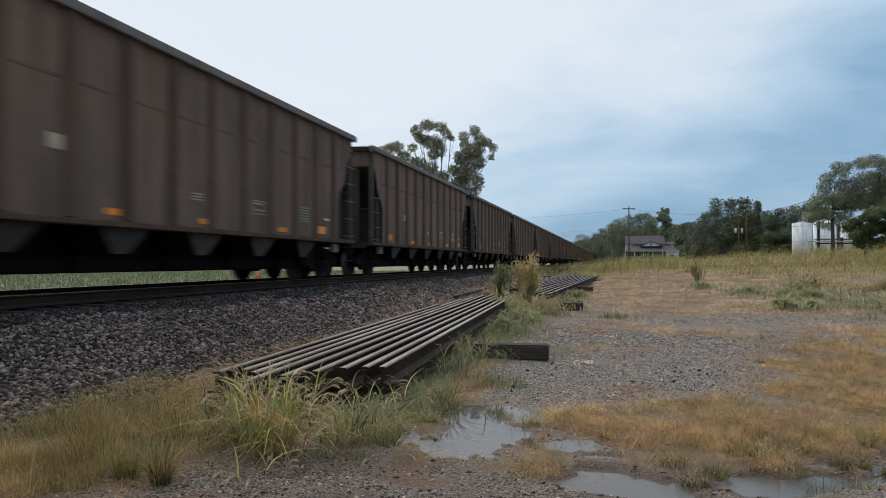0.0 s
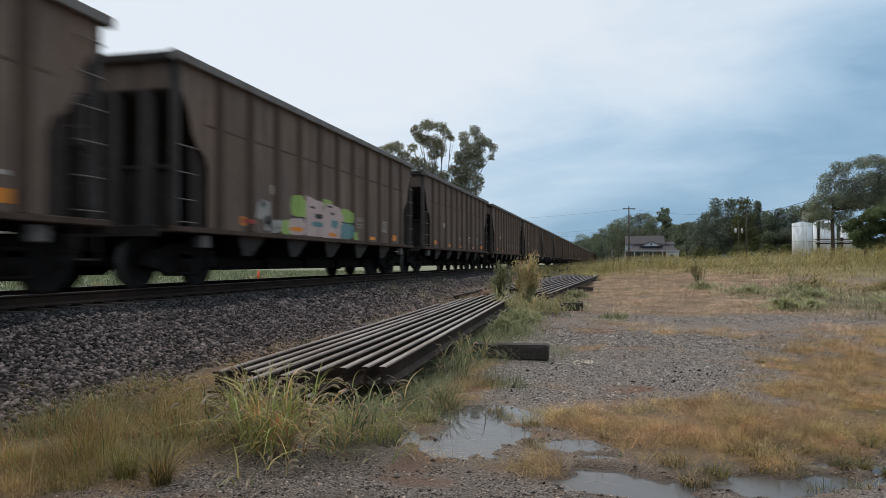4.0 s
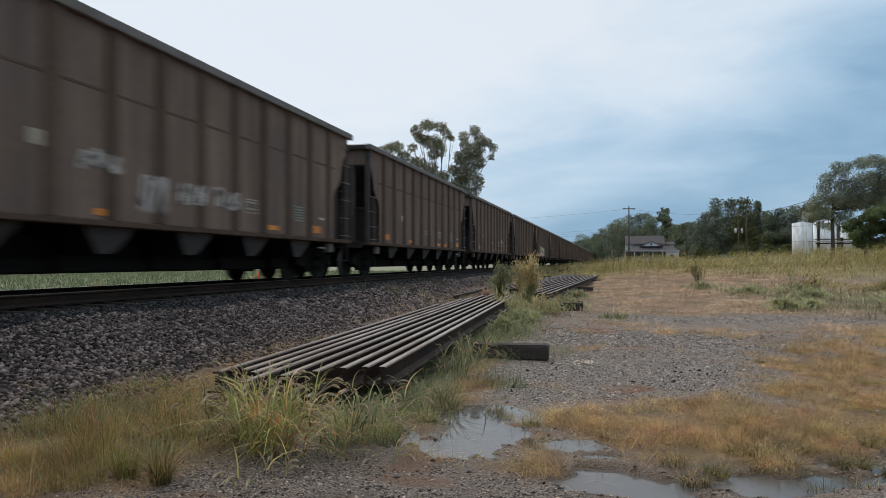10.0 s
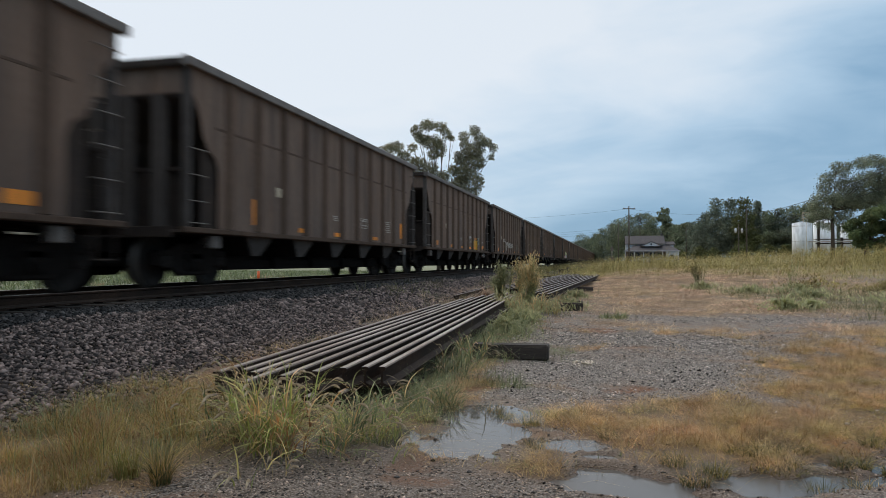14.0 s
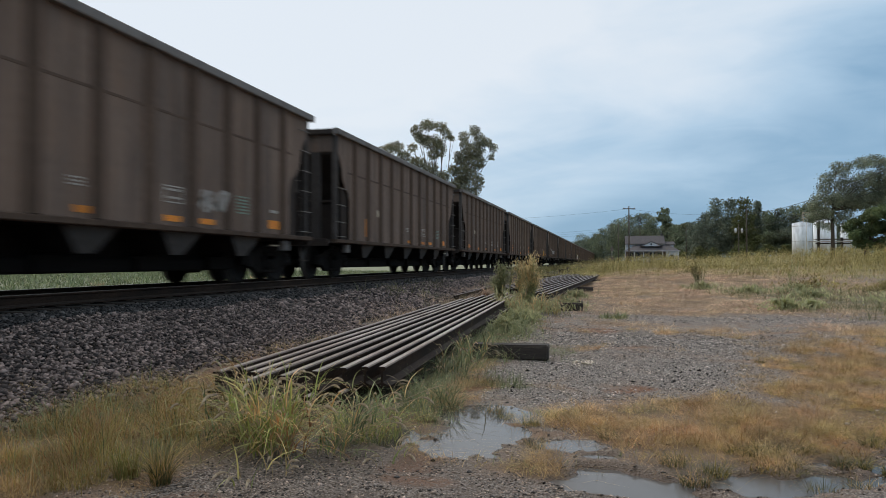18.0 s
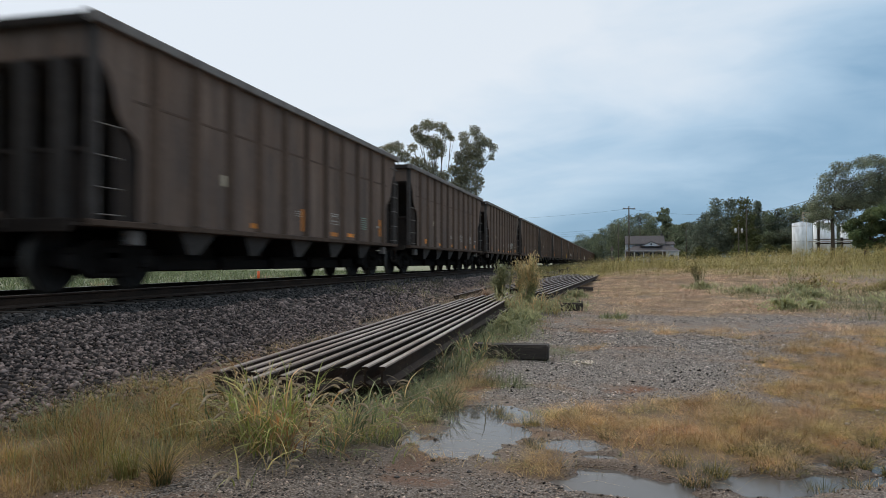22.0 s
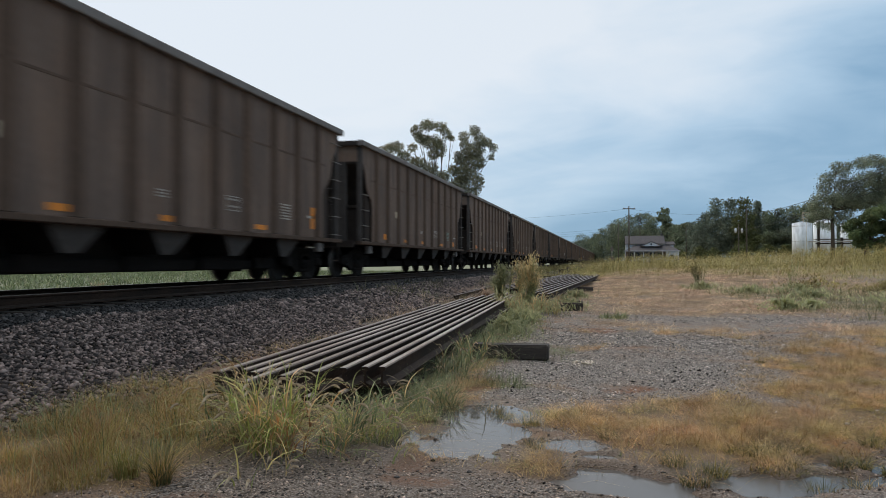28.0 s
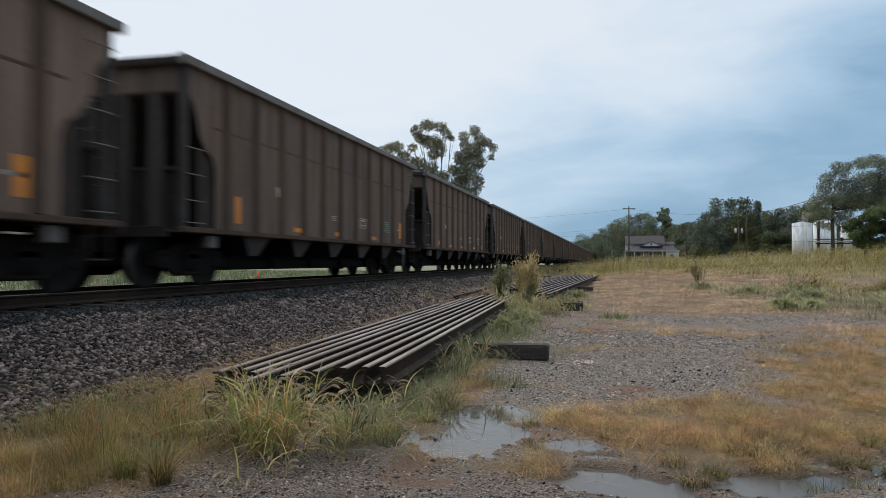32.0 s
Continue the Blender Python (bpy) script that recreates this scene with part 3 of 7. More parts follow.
def ground_material():
    m = bpy.data.materials.new("yard_soil_gravel_and_grass")
    m.use_nodes = True
    n, l = m.node_tree.nodes, m.node_tree.links
    b = n["Principled BSDF"]
    geo = n.new("ShaderNodeNewGeometry")
    pos = geo.outputs["Position"]

    def noise_tex(scale, detail=5, rough=0.6):
        t = n.new("ShaderNodeTexNoise")
        t.inputs["Scale"].default_value, t.inputs["Detail"].default_value, t.inputs["Roughness"].default_value = scale, detail, rough
        l.new(pos, t.inputs["Vector"])
        return t.outputs["Fac"]

    def rng(v, a, b2, c=0.0, d=1.0):
        r = n.new("ShaderNodeMapRange")
        for i, q in enumerate((a, b2, c, d)):
            r.inputs[i + 1].default_value = q
        l.new(v, r.inputs[0])
        return r.outputs[0]

    def mixc(f, a, c):
        x = n.new("ShaderNodeMix")
        x.data_type = "RGBA"
        if isinstance(f, float):
            x.inputs[0].default_value = f
        else:
            l.new(f, x.inputs[0])
        for i, q in ((6, a), (7, c)):
            if isinstance(q, tuple):
                x.inputs[i].default_value = (*dusty(q), 1)
            else:
                l.new(q, x.inputs[i])
        return x.outputs[2]

    def attr(name):
        a = n.new("ShaderNodeAttribute")
        a.attribute_name = name
        return a.outputs["Fac"]

    vor = n.new("ShaderNodeTexVoronoi")
    vor.inputs["Scale"].default_value = 68.0
    l.new(pos, vor.inputs["Vector"])
    sep = n.new("ShaderNodeSeparateColor")
    l.new(vor.outputs["Color"], sep.inputs[0])
    pebbles = mixc(sep.outputs[0], (0.20, 0.182, 0.172), (0.48, 0.445, 0.425))
    pebbles = mixc(rng(vor.outputs["Distance"], 0.3, 0.75), pebbles, (0.06, 0.048, 0.042))
    soil = mixc(rng(noise_tex(0.9), 0.40, 0.62), (0.20, 0.148, 0.115), (0.235, 0.145, 0.088))
    yard = mixc(rng(noise_tex(2.3), 0.42, 0.60), pebbles, soil)
    yard = mixc(attr("bare"), yard, pebbles)
    straw = mixc(rng(noise_tex(14.0), 0.35, 0.65), (0.23, 0.145, 0.072), (0.14, 0.092, 0.05))
    yard = mixc(rng(attr("dry"), 0.15, 0.85, 0.0, 0.85), yard, straw)
    green = mixc(rng(noise_tex(9.0), 0.35, 0.65), (0.11, 0.125, 0.05), (0.155, 0.13, 0.075))
    yard = mixc(rng(attr("green"), 0.1, 0.8, 0.0, 0.85), yard, green)
    mottle = n.new("ShaderNodeMath")
    mottle.operation = "MULTIPLY"
    l.new(attr("red"), mottle.inputs[0])
    l.new(rng(noise_tex(38.0, 5, 0.7), 0.36, 0.62, 0.25, 1.15), mottle.inputs[1])
    rust = mixc(rng(noise_tex(70.0, 4, 0.7), 0.4, 0.6), (0.25, 0.11, 0.05), (0.12, 0.06, 0.035))
    redpatch = mixc(rng(mottle.outputs[0], 0.08, 0.7), yard, rust)
    field = mixc(rng(noise_tex(0.5), 0.35, 0.65), (0.175, 0.20, 0.13), (0.235, 0.25, 0.17))
    meadow = mixc(rng(noise_tex(0.3), 0.35, 0.65), (0.27, 0.22, 0.10), (0.21, 0.18, 0.085))
    col = mixc(attr("field"), mixc(attr("meadow"), redpatch, meadow), field)
    wet = attr("wet")
    col = mixc(wet, col, (0.095, 0.064, 0.043))
    hs = n.new("ShaderNodeHueSaturation")
    l.new(rng(noise_tex(30.0, 6, 0.7), 0.3, 0.7, 0.78, 1.22), hs.inputs["Value"])
    l.new(col, hs.inputs["Color"])
    l.new(hs.outputs[0], b.inputs["Base Color"])
    l.new(rng(wet, 0.0, 1.0, 0.88, 0.42), b.inputs["Roughness"])
    bump = n.new("ShaderNodeBump")
    bump.inputs["Strength"].default_value, bump.inputs["Distance"].default_value = 0.7, 0.014
    inv = rng(vor.outputs["Distance"], 0.0, 0.8, 1.0, 0.0)
    l.new(inv, bump.inputs["Height"])
    bump2 = n.new("ShaderNodeBump")
    bump2.inputs["Strength"].default_value, bump2.inputs["Distance"].default_value = 0.5, 0.02
    l.new(noise_tex(60.0, 6, 0.7), bump2.inputs["Height"])
    l.new(bump.outputs[0], bump2.inputs["Normal"])
    l.new(bump2.outputs[0], b.inputs["Normal"])
    return m


ground_me = raw_mesh("ground", np.stack([GX, GY, GZ], -1).reshape(-1, 3), np.full(len(quads), 4), quads.ravel(), ground_material())
for att, vals in (("dry", dry_cover(GX, GY)), ("green", green_cover(GX, GY)), ("bare", np.clip(blobs(GX, GY, BARE) + 0.15 * waves(GX, GY, 3, 3), 0, 1)),
                  ("wet", np.clip(puddle_depth(GX, GY) * 2.2 + 0.45 * blobs(GX, GY, [(-1.3, 4.2, 1.2, 0.7, 1.0), (0.6, 4.6, 1.6, 0.6, 1.0), (-1.5, 5.4, 0.4, 0.7, 1.0)]), 0, 1)), ("field", smooth01(10.2, 11.6, -GX)), ("red", np.clip(blobs(GX + 0.09 * waves(GX, GY, 9.0, 71), GY + 0.11 * waves(GX, GY, 8.0, 72), RED), 0, 1)),
                  ("meadow", smooth01(48, 58, GY + 0.5 * GX + 2.5 * waves(GX, GY, 0.35, 9)) * (GX > -4.4))):
    a = ground_me.attributes.new(att, "FLOAT", "POINT")
    a.data.foreach_set("value", np.asarray(vals, dtype=np.float32).ravel())
for p in ground_me.polygons:
    p.use_smooth = True
tagged(new("ground", ground_me), "gravel yard ground with straw-coloured grass patches and puddle hollows", "ground", kind="structure")

# standing water in the hollows
water_m = bpy.data.materials.new("muddy_puddle_water")
water_m.use_nodes = True
wb = water_m.node_tree.nodes["Principled BSDF"]
wb.inputs["Base Color"].default_value = (0.105, 0.094, 0.085, 1)
wb.inputs["Roughness"].default_value = 0.03
wb.inputs["IOR"].default_value = 1.33
w_nz = water_m.node_tree.nodes.new("ShaderNodeTexNoise")
w_nz.inputs["Scale"].default_value = 5.0
w_bp = water_m.node_tree.nodes.new("ShaderNodeBump")
w_bp.inputs["Strength"].default_value, w_bp.inputs["Distance"].default_value = 0.06, 0.01
w_geo = water_m.node_tree.nodes.new("ShaderNodeNewGeometry")
water_m.node_tree.links.new(w_geo.outputs["Position"], w_nz.inputs["Vector"])
water_m.node_tree.links.new(w_nz.outputs["Fac"], w_bp.inputs["Height"])
water_m.node_tree.links.new(w_bp.outputs[0], wb.inputs["Normal"])
bm = bmesh.new()
for i, (cx, cy, rx, ry) in enumerate([(-0.95, 5.2, 0.85, 1.15), (0.75, 4.35, 1.7, 1.2)]):
    ring = [bm.verts.new((cx + rx * math.cos(a * math.pi / 16), cy + ry * math.sin(a * math.pi / 16), WATER_Z - 0.001 * i)) for a in range(32)]
    bm.faces.new(ring)
thing("water", bm, water_m, "shallow rainwater puddles in the gravel reflecting the sky", "puddle", kind="structure")

# ---------------------------------------------------------------- railway track
bed = bmesh.new()
ys_bed = list(np.linspace(-40, 60, 101)) + list(np.linspace(64, 1400, 60))
prof = [(-4.55, -0.06), (-5.2, 0.10), (-6.2, 0.33), (-6.95, 0.525), (-7.3, 0.555), (-8.58, 0.56), (-9.9, 0.555), (-10.3, 0.52), (-12.6, -0.2), (-13.2, -0.75)]
rows_v = []
for i, yy in enumerate(ys_bed):
    row = []
    for j, (xx, zz) in enumerate(prof):
        wob = 0.10 * noise.noise((yy * 0.55, j * 3.1, 0.0)) if j < 3 else 0.0
        row.append(bed.verts.new((xx + wob, yy, zz + 0.025 * noise.noise((yy * 1.3, j * 1.7, 4.0)) * (0 < j < 9))))
    rows_v.append(row)
for a, b in zip(rows_v[:-1], rows_v[1:]):
    for j in range(len(prof) - 1):
        bed.faces.new((a[j + 1], a[j], b[j], b[j + 1])).smooth = True
thing("ballast_bed", bed, M_BED, "raised railway bed of dark crushed stone", "ballast", kind="structure")


def rail_outline(s=1.0):
    return [(-0.076 * s, 0), (0.076 * s, 0), (0.076 * s, 0.012), (0.022 * s, 0.030), (0.009 * s, 0.042), (0.009 * s, 0.128), (0.032 * s, 0.142), (0.034 * s, 0.162), (0.024 * s, 0.172),
            (-0.024 * s, 0.172), (-0.034 * s, 0.162), (-0.032 * s, 0.142), (-0.009 * s, 0.128), (-0.009 * s, 0.042), (-0.022 * s, 0.030), (-0.076 * s, 0.012)]


def rail_mesh(name, length, head=None):
    """A rail of T section along +y; the running surface is a second material."""
    bm = prism(rail_outline(), "y", 0, length)
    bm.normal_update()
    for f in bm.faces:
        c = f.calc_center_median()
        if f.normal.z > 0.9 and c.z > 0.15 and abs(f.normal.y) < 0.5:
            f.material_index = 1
        # head shoulders and foot tops paler: the light they catch, put into colour
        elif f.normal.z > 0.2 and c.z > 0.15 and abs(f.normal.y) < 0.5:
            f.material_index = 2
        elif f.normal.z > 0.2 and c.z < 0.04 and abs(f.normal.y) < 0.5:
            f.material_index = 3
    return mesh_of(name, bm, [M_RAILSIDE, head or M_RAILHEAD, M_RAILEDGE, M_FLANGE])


track = new("railway_track")
tagged(track, "straight main line with two worn steel rails", "railway track", kind="structure")
for xx in (-0.755, 0.755):
    part("rail", rail_mesh("track_rail", 1440, M_TREAD), None, track, "", pose(TRACK_X + xx, -40, RAIL_Z - 0.172))
tie_me = mesh_of("sleeper", box(-1.29, 1.29, -0.115, 0.115, -0.17, 0.0, 0.012), M_TIMBER)
plate_me = mesh_of("tie_plate", box(-0.10, 0.10, -0.09, 0.09, 0.0, 0.016, 0.004), M_RAILSIDE)
for i in range(150):
    yy = -8 + i * 0.51
    o = part("sleeper", tie_me, None, track, "", pose(TRACK_X + random.uniform(-0.03, 0.03), yy, RAIL_Z - 0.19, 0, 0, random.uniform(-0.8, 0.8)))
    if i < 90:
        for xx in (-0.755, 0.755):
            part("tie_plate", plate_me, None, o, "", pose(xx, 0, 0.0))


def stones_mesh(name, pts, sizes, mat, squash=0.7):
    """Many angular stones: distorted octahedra, each turned at random."""
    k = len(pts)
    base = np.array([(1, 0, 0), (-1, 0, 0), (0, 1, 0), (0, -1, 0), (0, 0, 1), (0, 0, -1), (0.62, 0.62, 0.5), (-0.62, -0.6, 0.45)], float)
    tri = np.array([(4, 0, 6), (4, 6, 2), (6, 0, 2), (4, 1, 7), (4, 7, 3), (7, 1, 3), (4, 2, 1), (4, 3, 0), (5, 2, 0), (5, 1, 2), (5, 3, 1), (5, 0, 3)], int)
    v = base[None] * RNG.uniform(0.6, 1.25, (k, 8, 1)) * (sizes[:, None, None] * 0.5)
    v = v * np.concatenate([RNG.uniform(0.75, 1.3, (k, 1, 2)), RNG.uniform(squash * 0.7, squash * 1.2, (k, 1, 1))], 2)
    a, t = RNG.uniform(0, 2 * np.pi, k), RNG.uniform(-0.6, 0.6, k)
    ca, sa, ct, st = np.cos(a), np.sin(a), np.cos(t), np.sin(t)
    x, y, z = v[..., 0], v[..., 1], v[..., 2]
    y, z = y * ct[:, None] - z * st[:, None], y * st[:, None] + z * ct[:, None]
    x, y = x * ca[:, None] - y * sa[:, None], x * sa[:, None] + y * ca[:, None]
    v = np.stack([x, y, z], -1) + pts[:, None, :]
    loops = (tri[None] + (np.arange(k) * 8)[:, None, None]).ravel()
    return raw_mesh(name, v.reshape(-1, 3), np.full(k * 12, 3), loops, mat)


def pebbles_mesh(name, pts, sizes, mat):
    """Small stones: uneven eight-faced lumps."""
    k = len(pts)
    base = np.array([(1, 0, 0), (-1, 0, 0), (0, 1, 0), (0, -1, 0), (0, 0, 1), (0, 0, -1)], float)
    tri = np.array([(4, 0, 2), (4, 2, 1), (4, 1, 3), (4, 3, 0), (5, 2, 0), (5, 1, 2), (5, 3, 1), (5, 0, 3)], int)
    v = base[None] * RNG.uniform(0.55, 1.3, (k, 6, 1)) * (sizes[:, None, None] * 0.5) * np.array([1.0, 1.0, 0.6])
    v[:, :, :2] += RNG.normal(0, 0.16, (k, 6, 2)) * sizes[:, None, None]
    a = RNG.uniform(0, 2 * np.pi, k)
    ca, sa = np.cos(a)[:, None], np.sin(a)[:, None]
    v = np.stack([v[..., 0] * ca - v[..., 1] * sa, v[..., 0] * sa + v[..., 1] * ca, v[..., 2]], -1) + pts[:, None, :]
    return raw_mesh(name, v.reshape(-1, 3), np.full(k * 8, 3), (tri[None] + (np.arange(k) * 6)[:, None, None]).ravel(), mat)


def bed_z(x):
    return np.interp(-x, [-p[0] for p in prof], [p[1] for p in prof])


k = 52000
sx = RNG.uniform(-7.5, -4.0, k)
sy = 2.6 + 10.5 * RNG.random(k) ** 1.1
keep = RNG.random(k) < smooth01(4.15, 4.9, -sx + 0.25 * waves(sx, sy, 2.2, 21))
sx, sy = sx[keep], sy[keep]
s1 = np.stack([sx, sy, np.maximum(bed_z(sx), ground_z(sx, sy)) + RNG.uniform(-0.005, 0.03, len(sx))], -1)
z1 = RNG.gamma(5, 0.0074, len(sx)) + 0.012
k = 24000
sx = RNG.uniform(-7.5, -4.9, k)
sy = 13 + 34 * RNG.random(k) ** 1.3
s2 = np.stack([sx, sy, bed_z(sx) + RNG.uniform(0.0, 0.03, k)], -1)
z2 = RNG.gamma(5, 0.012, k) + 0.025
st, sz = np.concatenate([s1, s2]), np.concatenate([z1, z2])
shaded = -st[:, 0] + 0.12 * waves(st[:, 0], st[:, 1], 2.0, 44) > 6.72          # train's shadow beside the rail, put into the stone colour
thing("ballast_stones", stones_mesh("ballast_stones", st[~shaded], sz[~shaded], M_STONE), None,
      "loose angular grey crushed stones on the track bed", "ballast", kind="stuff")
thing("ballast_stones", stones_mesh("ballast_stones", st[shaded], sz[shaded], M_SHADED_STONE), None,
      "crushed stones beside the rail, coloured dark as train shade", "ballast", kind="stuff")

# loose gravel of the yard
k = 42000
sx, sy = RNG.uniform(-2.2, 11, k), 11 + 15 * RNG.random(k) ** 1.2
keep = RNG.random(k) < np.clip(0.25 + 0.9 * blobs(sx, sy, BARE) + 0.3 * waves(sx, sy, 1.3, 33), 0, 1) * (1 - 0.8 * dry_cover(sx, sy)) * (1 - 0.7 * green_cover(sx, sy))
sx, sy = sx[keep], sy[keep]
far_g = np.stack([sx, sy, ground_z(sx, sy) + 0.003], -1)
far_s = RNG.gamma(3.0, 0.005, len(sx)) + 0.010
k = 150000
sx, sy = RNG.uniform(-3.6, 4.2, k), 3.2 + 11 * RNG.random(k) ** 1.4
deep = puddle_depth(sx, sy)
w = np.clip(blobs(sx, sy, BARE) * 1.0 + 0.22 + 0.15 * waves(sx, sy, 2.5, 31) + 0.5 * ((deep > 0.01) & (deep < 0.3)), 0, 1) * (1 - 0.8 * dry_cover(sx, sy)) * (deep < 0.32) * (1 - np.clip(1.6 * blobs(sx, sy, RED), 0, 0.8))
keep = RNG.random(k) < w
sx, sy = sx[keep], sy[keep]
gs = (RNG.gamma(2.4, 0.0040, len(sx)) + 0.005) * np.where(sy < 5.0, 0.85, 1.0)
gz = ground_z(sx, sy) + gs * 0.1
near_g = np.stack([sx, sy, gz], -1)
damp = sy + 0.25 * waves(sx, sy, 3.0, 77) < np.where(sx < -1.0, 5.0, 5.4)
thing("loose_gravel", pebbles_mesh("loose_gravel", np.concatenate([near_g[~damp], far_g]), np.concatenate([gs[~damp], far_s]), M_GRAVEL), None, "loose grey and pale gravel scattered over the yard", "gravel", kind="stuff")
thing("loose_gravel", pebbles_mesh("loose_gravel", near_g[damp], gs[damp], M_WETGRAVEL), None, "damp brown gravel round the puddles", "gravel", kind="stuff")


# ---------------------------------------------------------------- the coal train
PITCH_CAR = 16.18          # coupler to coupler
HALF_TOP = 7.30            # half length of the body at the top chord


def wheelset_meshes():
    prof_w = [(0.665, 0.44), (0.675, 0.485), (0.70, 0.487), (0.715, 0.462), (0.805, 0.452), (0.812, 0.40), (0.772, 0.375), (0.755, 0.21), (0.80, 0.17), (0.80, 0.085)]
    n = 28
    wheel = bmesh.new()
    for s in (-1, 1):
        rings = []
        for x, r in prof_w:
            rings.append([wheel.verts.new((s * x, r * math.cos(2 * math.pi * i / n), r * math.sin(2 * math.pi * i / n))) for i in range(n)])
        for q, (a, b) in enumerate(zip(rings[:-1], rings[1:])):
            for i in range(n):
                c = (a[i], a[(i + 1) % n], b[(i + 1) % n], b[i])
                f = wheel.faces.new(c if s > 0 else c[::-1])
                f.smooth, f.material_index = True, 1 if q in (2, 3) else 0
        inner = [wheel.verts.new((s * 0.665, 0.085 * math.cos(2 * math.pi * i / n), 0.085 * math.sin(2 * math.pi * i / n))) for i in range(n)]
        for i in range(n):
            wheel.faces.new((rings[0][i], inner[i], inner[(i + 1) % n], rings[0][(i + 1) % n]))
    add_cyl(wheel, (-0.98, 0, 0), (0.98, 0, 0), 0.082, 0.082, 12)
    for s in (-1, 1):     # bearing caps with three bolts
        add_cyl(wheel, (s * 0.93, 0, 0), (s * 1.09, 0, 0), 0.115, 0.105, 14)
        for i in range(3):
            c, d = 0.06 * math.cos(i * 2.094), 0.06 * math.sin(i * 2.094)
            add_cyl(wheel, (s * 1.09, c, d), (s * 1.11, c, d), 0.018, 0.018, 6)
    return mesh_of("wheelset", wheel, [M_WHEEL, M_WTREAD])


def side_frame_mesh():
    out = [(-1.12, 0.40), (-1.12, 0.60), (-1.02, 0.66), (-0.72, 0.66), (-0.42, 0.78), (0.42, 0.78), (0.72, 0.66), (1.02, 0.66), (1.12, 0.60), (1.12, 0.40), (0.98, 0.36), (0.72, 0.36),
           (0.42, 0.20), (-0.42, 0.20), (-0.72, 0.36), (-0.98, 0.36)]
    bm = prism(out, "x", 0.90, 1.03)
    for y in (-0.16, 0.0, 0.16):           # spring nest in the window
        add_cyl(bm, (1.05, y, 0.27), (1.05, y, 0.50), 0.065, 0.065, 10)
    add_box(bm, 1.0, 1.10, -0.30, 0.30, 0.50, 0.60, 0.01)
    add_box(bm, 1.0, 1.09, -0.34, 0.34, 0.22, 0.28, 0.01)
    for s in (-1, 1):                      # pedestal jaws
        add_box(bm, 0.88, 1.06, s * 0.89 - 0.17, s * 0.89 + 0.17, 0.56, 0.66, 0.01)
    return mesh_of("side_frame", bm, M_BLACK)


WHEELSET = wheelset_meshes()
SIDE_FRAME = side_frame_mesh()
bm = box(-1.1, 1.1, -0.22, 0.22, 0.42, 0.68, 0.03)
add_cyl(bm, (0, 0, 0.66), (0, 0, 0.80), 0.22, 0.22, 16)
BOLSTER = mesh_of("bolster", bm, M_BLACK)
bm = bmesh.new()
for s in (-1, 1):
    add_box(bm, -0.9, 0.9, s * 0.36 - 0.06, s * 0.36 + 0.06, 0.38, 0.48, 0.01)
    for xs in (-0.78, 0.78):
        add_box(bm, xs - 0.06, xs + 0.06, s * 0.36 - (0.0 if s > 0 else 0.09), s * 0.36 + (0.09 if s > 0 else 0.0), 0.33, 0.55, 0.01)
BRAKE_BEAM = mesh_of("brake_rigging", bm, M_BLACK)

# body sheets -------------------------------------------------------------------
EDGE = [(7.18, 3.82), (7.18, 3.42), (7.06, 3.36), (6.90, 3.20), (6.78, 2.94), (6.68, 2.64), (6.52, 2.44), (6.28, 2.32), (6.18, 2.12), (6.18, 1.04)]
SIDE_OUT = [(-y, z) for y, z in EDGE] + EDGE[::-1]
SIDE = mesh_of("side_sheet", prism(SIDE_OUT, "x", 1.520, 1.545), M_CAR)
POST_OUT = [(-0.15, 0), (-0.07, 0.07), (0.07, 0.07), (0.15, 0)]
POST = mesh_of("side_post", prism([(1.5451 + b, a) for a, b in POST_OUT], "z", 1.055, 3.80), M_POST)
bm = bmesh.new()
for i in range(12):
    y0, y1 = -5 * 1.165 + (i - 1) * 1.165 + 0.151, -5 * 1.165 + i * 1.165 - 0.151
    y0, y1 = (max(y0, -6.28), min(y1, 6.28))
    add_prism(bm, [(1.545, 2.86), (1.550, 2.868), (1.550, 2.902), (1.545, 2.91)], "y", y0, y1)
SEAM = mesh_of("side_seam", bm, M_SEAMLINE)
CHORD = mesh_of("top_chord", prism([(1.49, 3.80), (1.645, 3.80), (1.655, 3.82), (1.655, 3.935), (1.63, 3.955), (1.51, 3.955), (1.49, 3.94)], "y", -7.33, 7.33), M_CHORD)
SILL = mesh_of("side_sill", prism([(1.46, 0.95), (1.59, 0.95), (1.61, 0.965), (1.61, 1.035), (1.59, 1.05), (1.46, 1.05)], "y", -7.32, 7.32), M_SILL)
CORNER = mesh_of("corner_post", box(1.42, 1.55, 7.06, 7.19, 1.04, 3.80, 0.012), M_ENDPOST)
END_TOP = mesh_of("end_top_plate", box(-1.42, 1.42, 7.12, 7.168, 3.36, 3.86), M_CAR)
END_CHORD = mesh_of("end_chord", box(-1.49, 1.49, 7.17, 7.31, 3.80, 3.945, 0.015), M_DARK)
END_POST = mesh_of("end_post", box(-0.125, 0.125, 7.02, 7.16, 1.04, 3.38, 0.01), M_ENDPOST)
# recessed end sheets near black: shade inside the open car ends coloured in
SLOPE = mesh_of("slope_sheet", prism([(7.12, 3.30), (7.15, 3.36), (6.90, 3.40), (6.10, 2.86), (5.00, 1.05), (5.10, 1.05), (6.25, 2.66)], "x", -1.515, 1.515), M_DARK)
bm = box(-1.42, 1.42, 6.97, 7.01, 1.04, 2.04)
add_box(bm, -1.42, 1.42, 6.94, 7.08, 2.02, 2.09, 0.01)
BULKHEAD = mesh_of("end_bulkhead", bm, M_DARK)
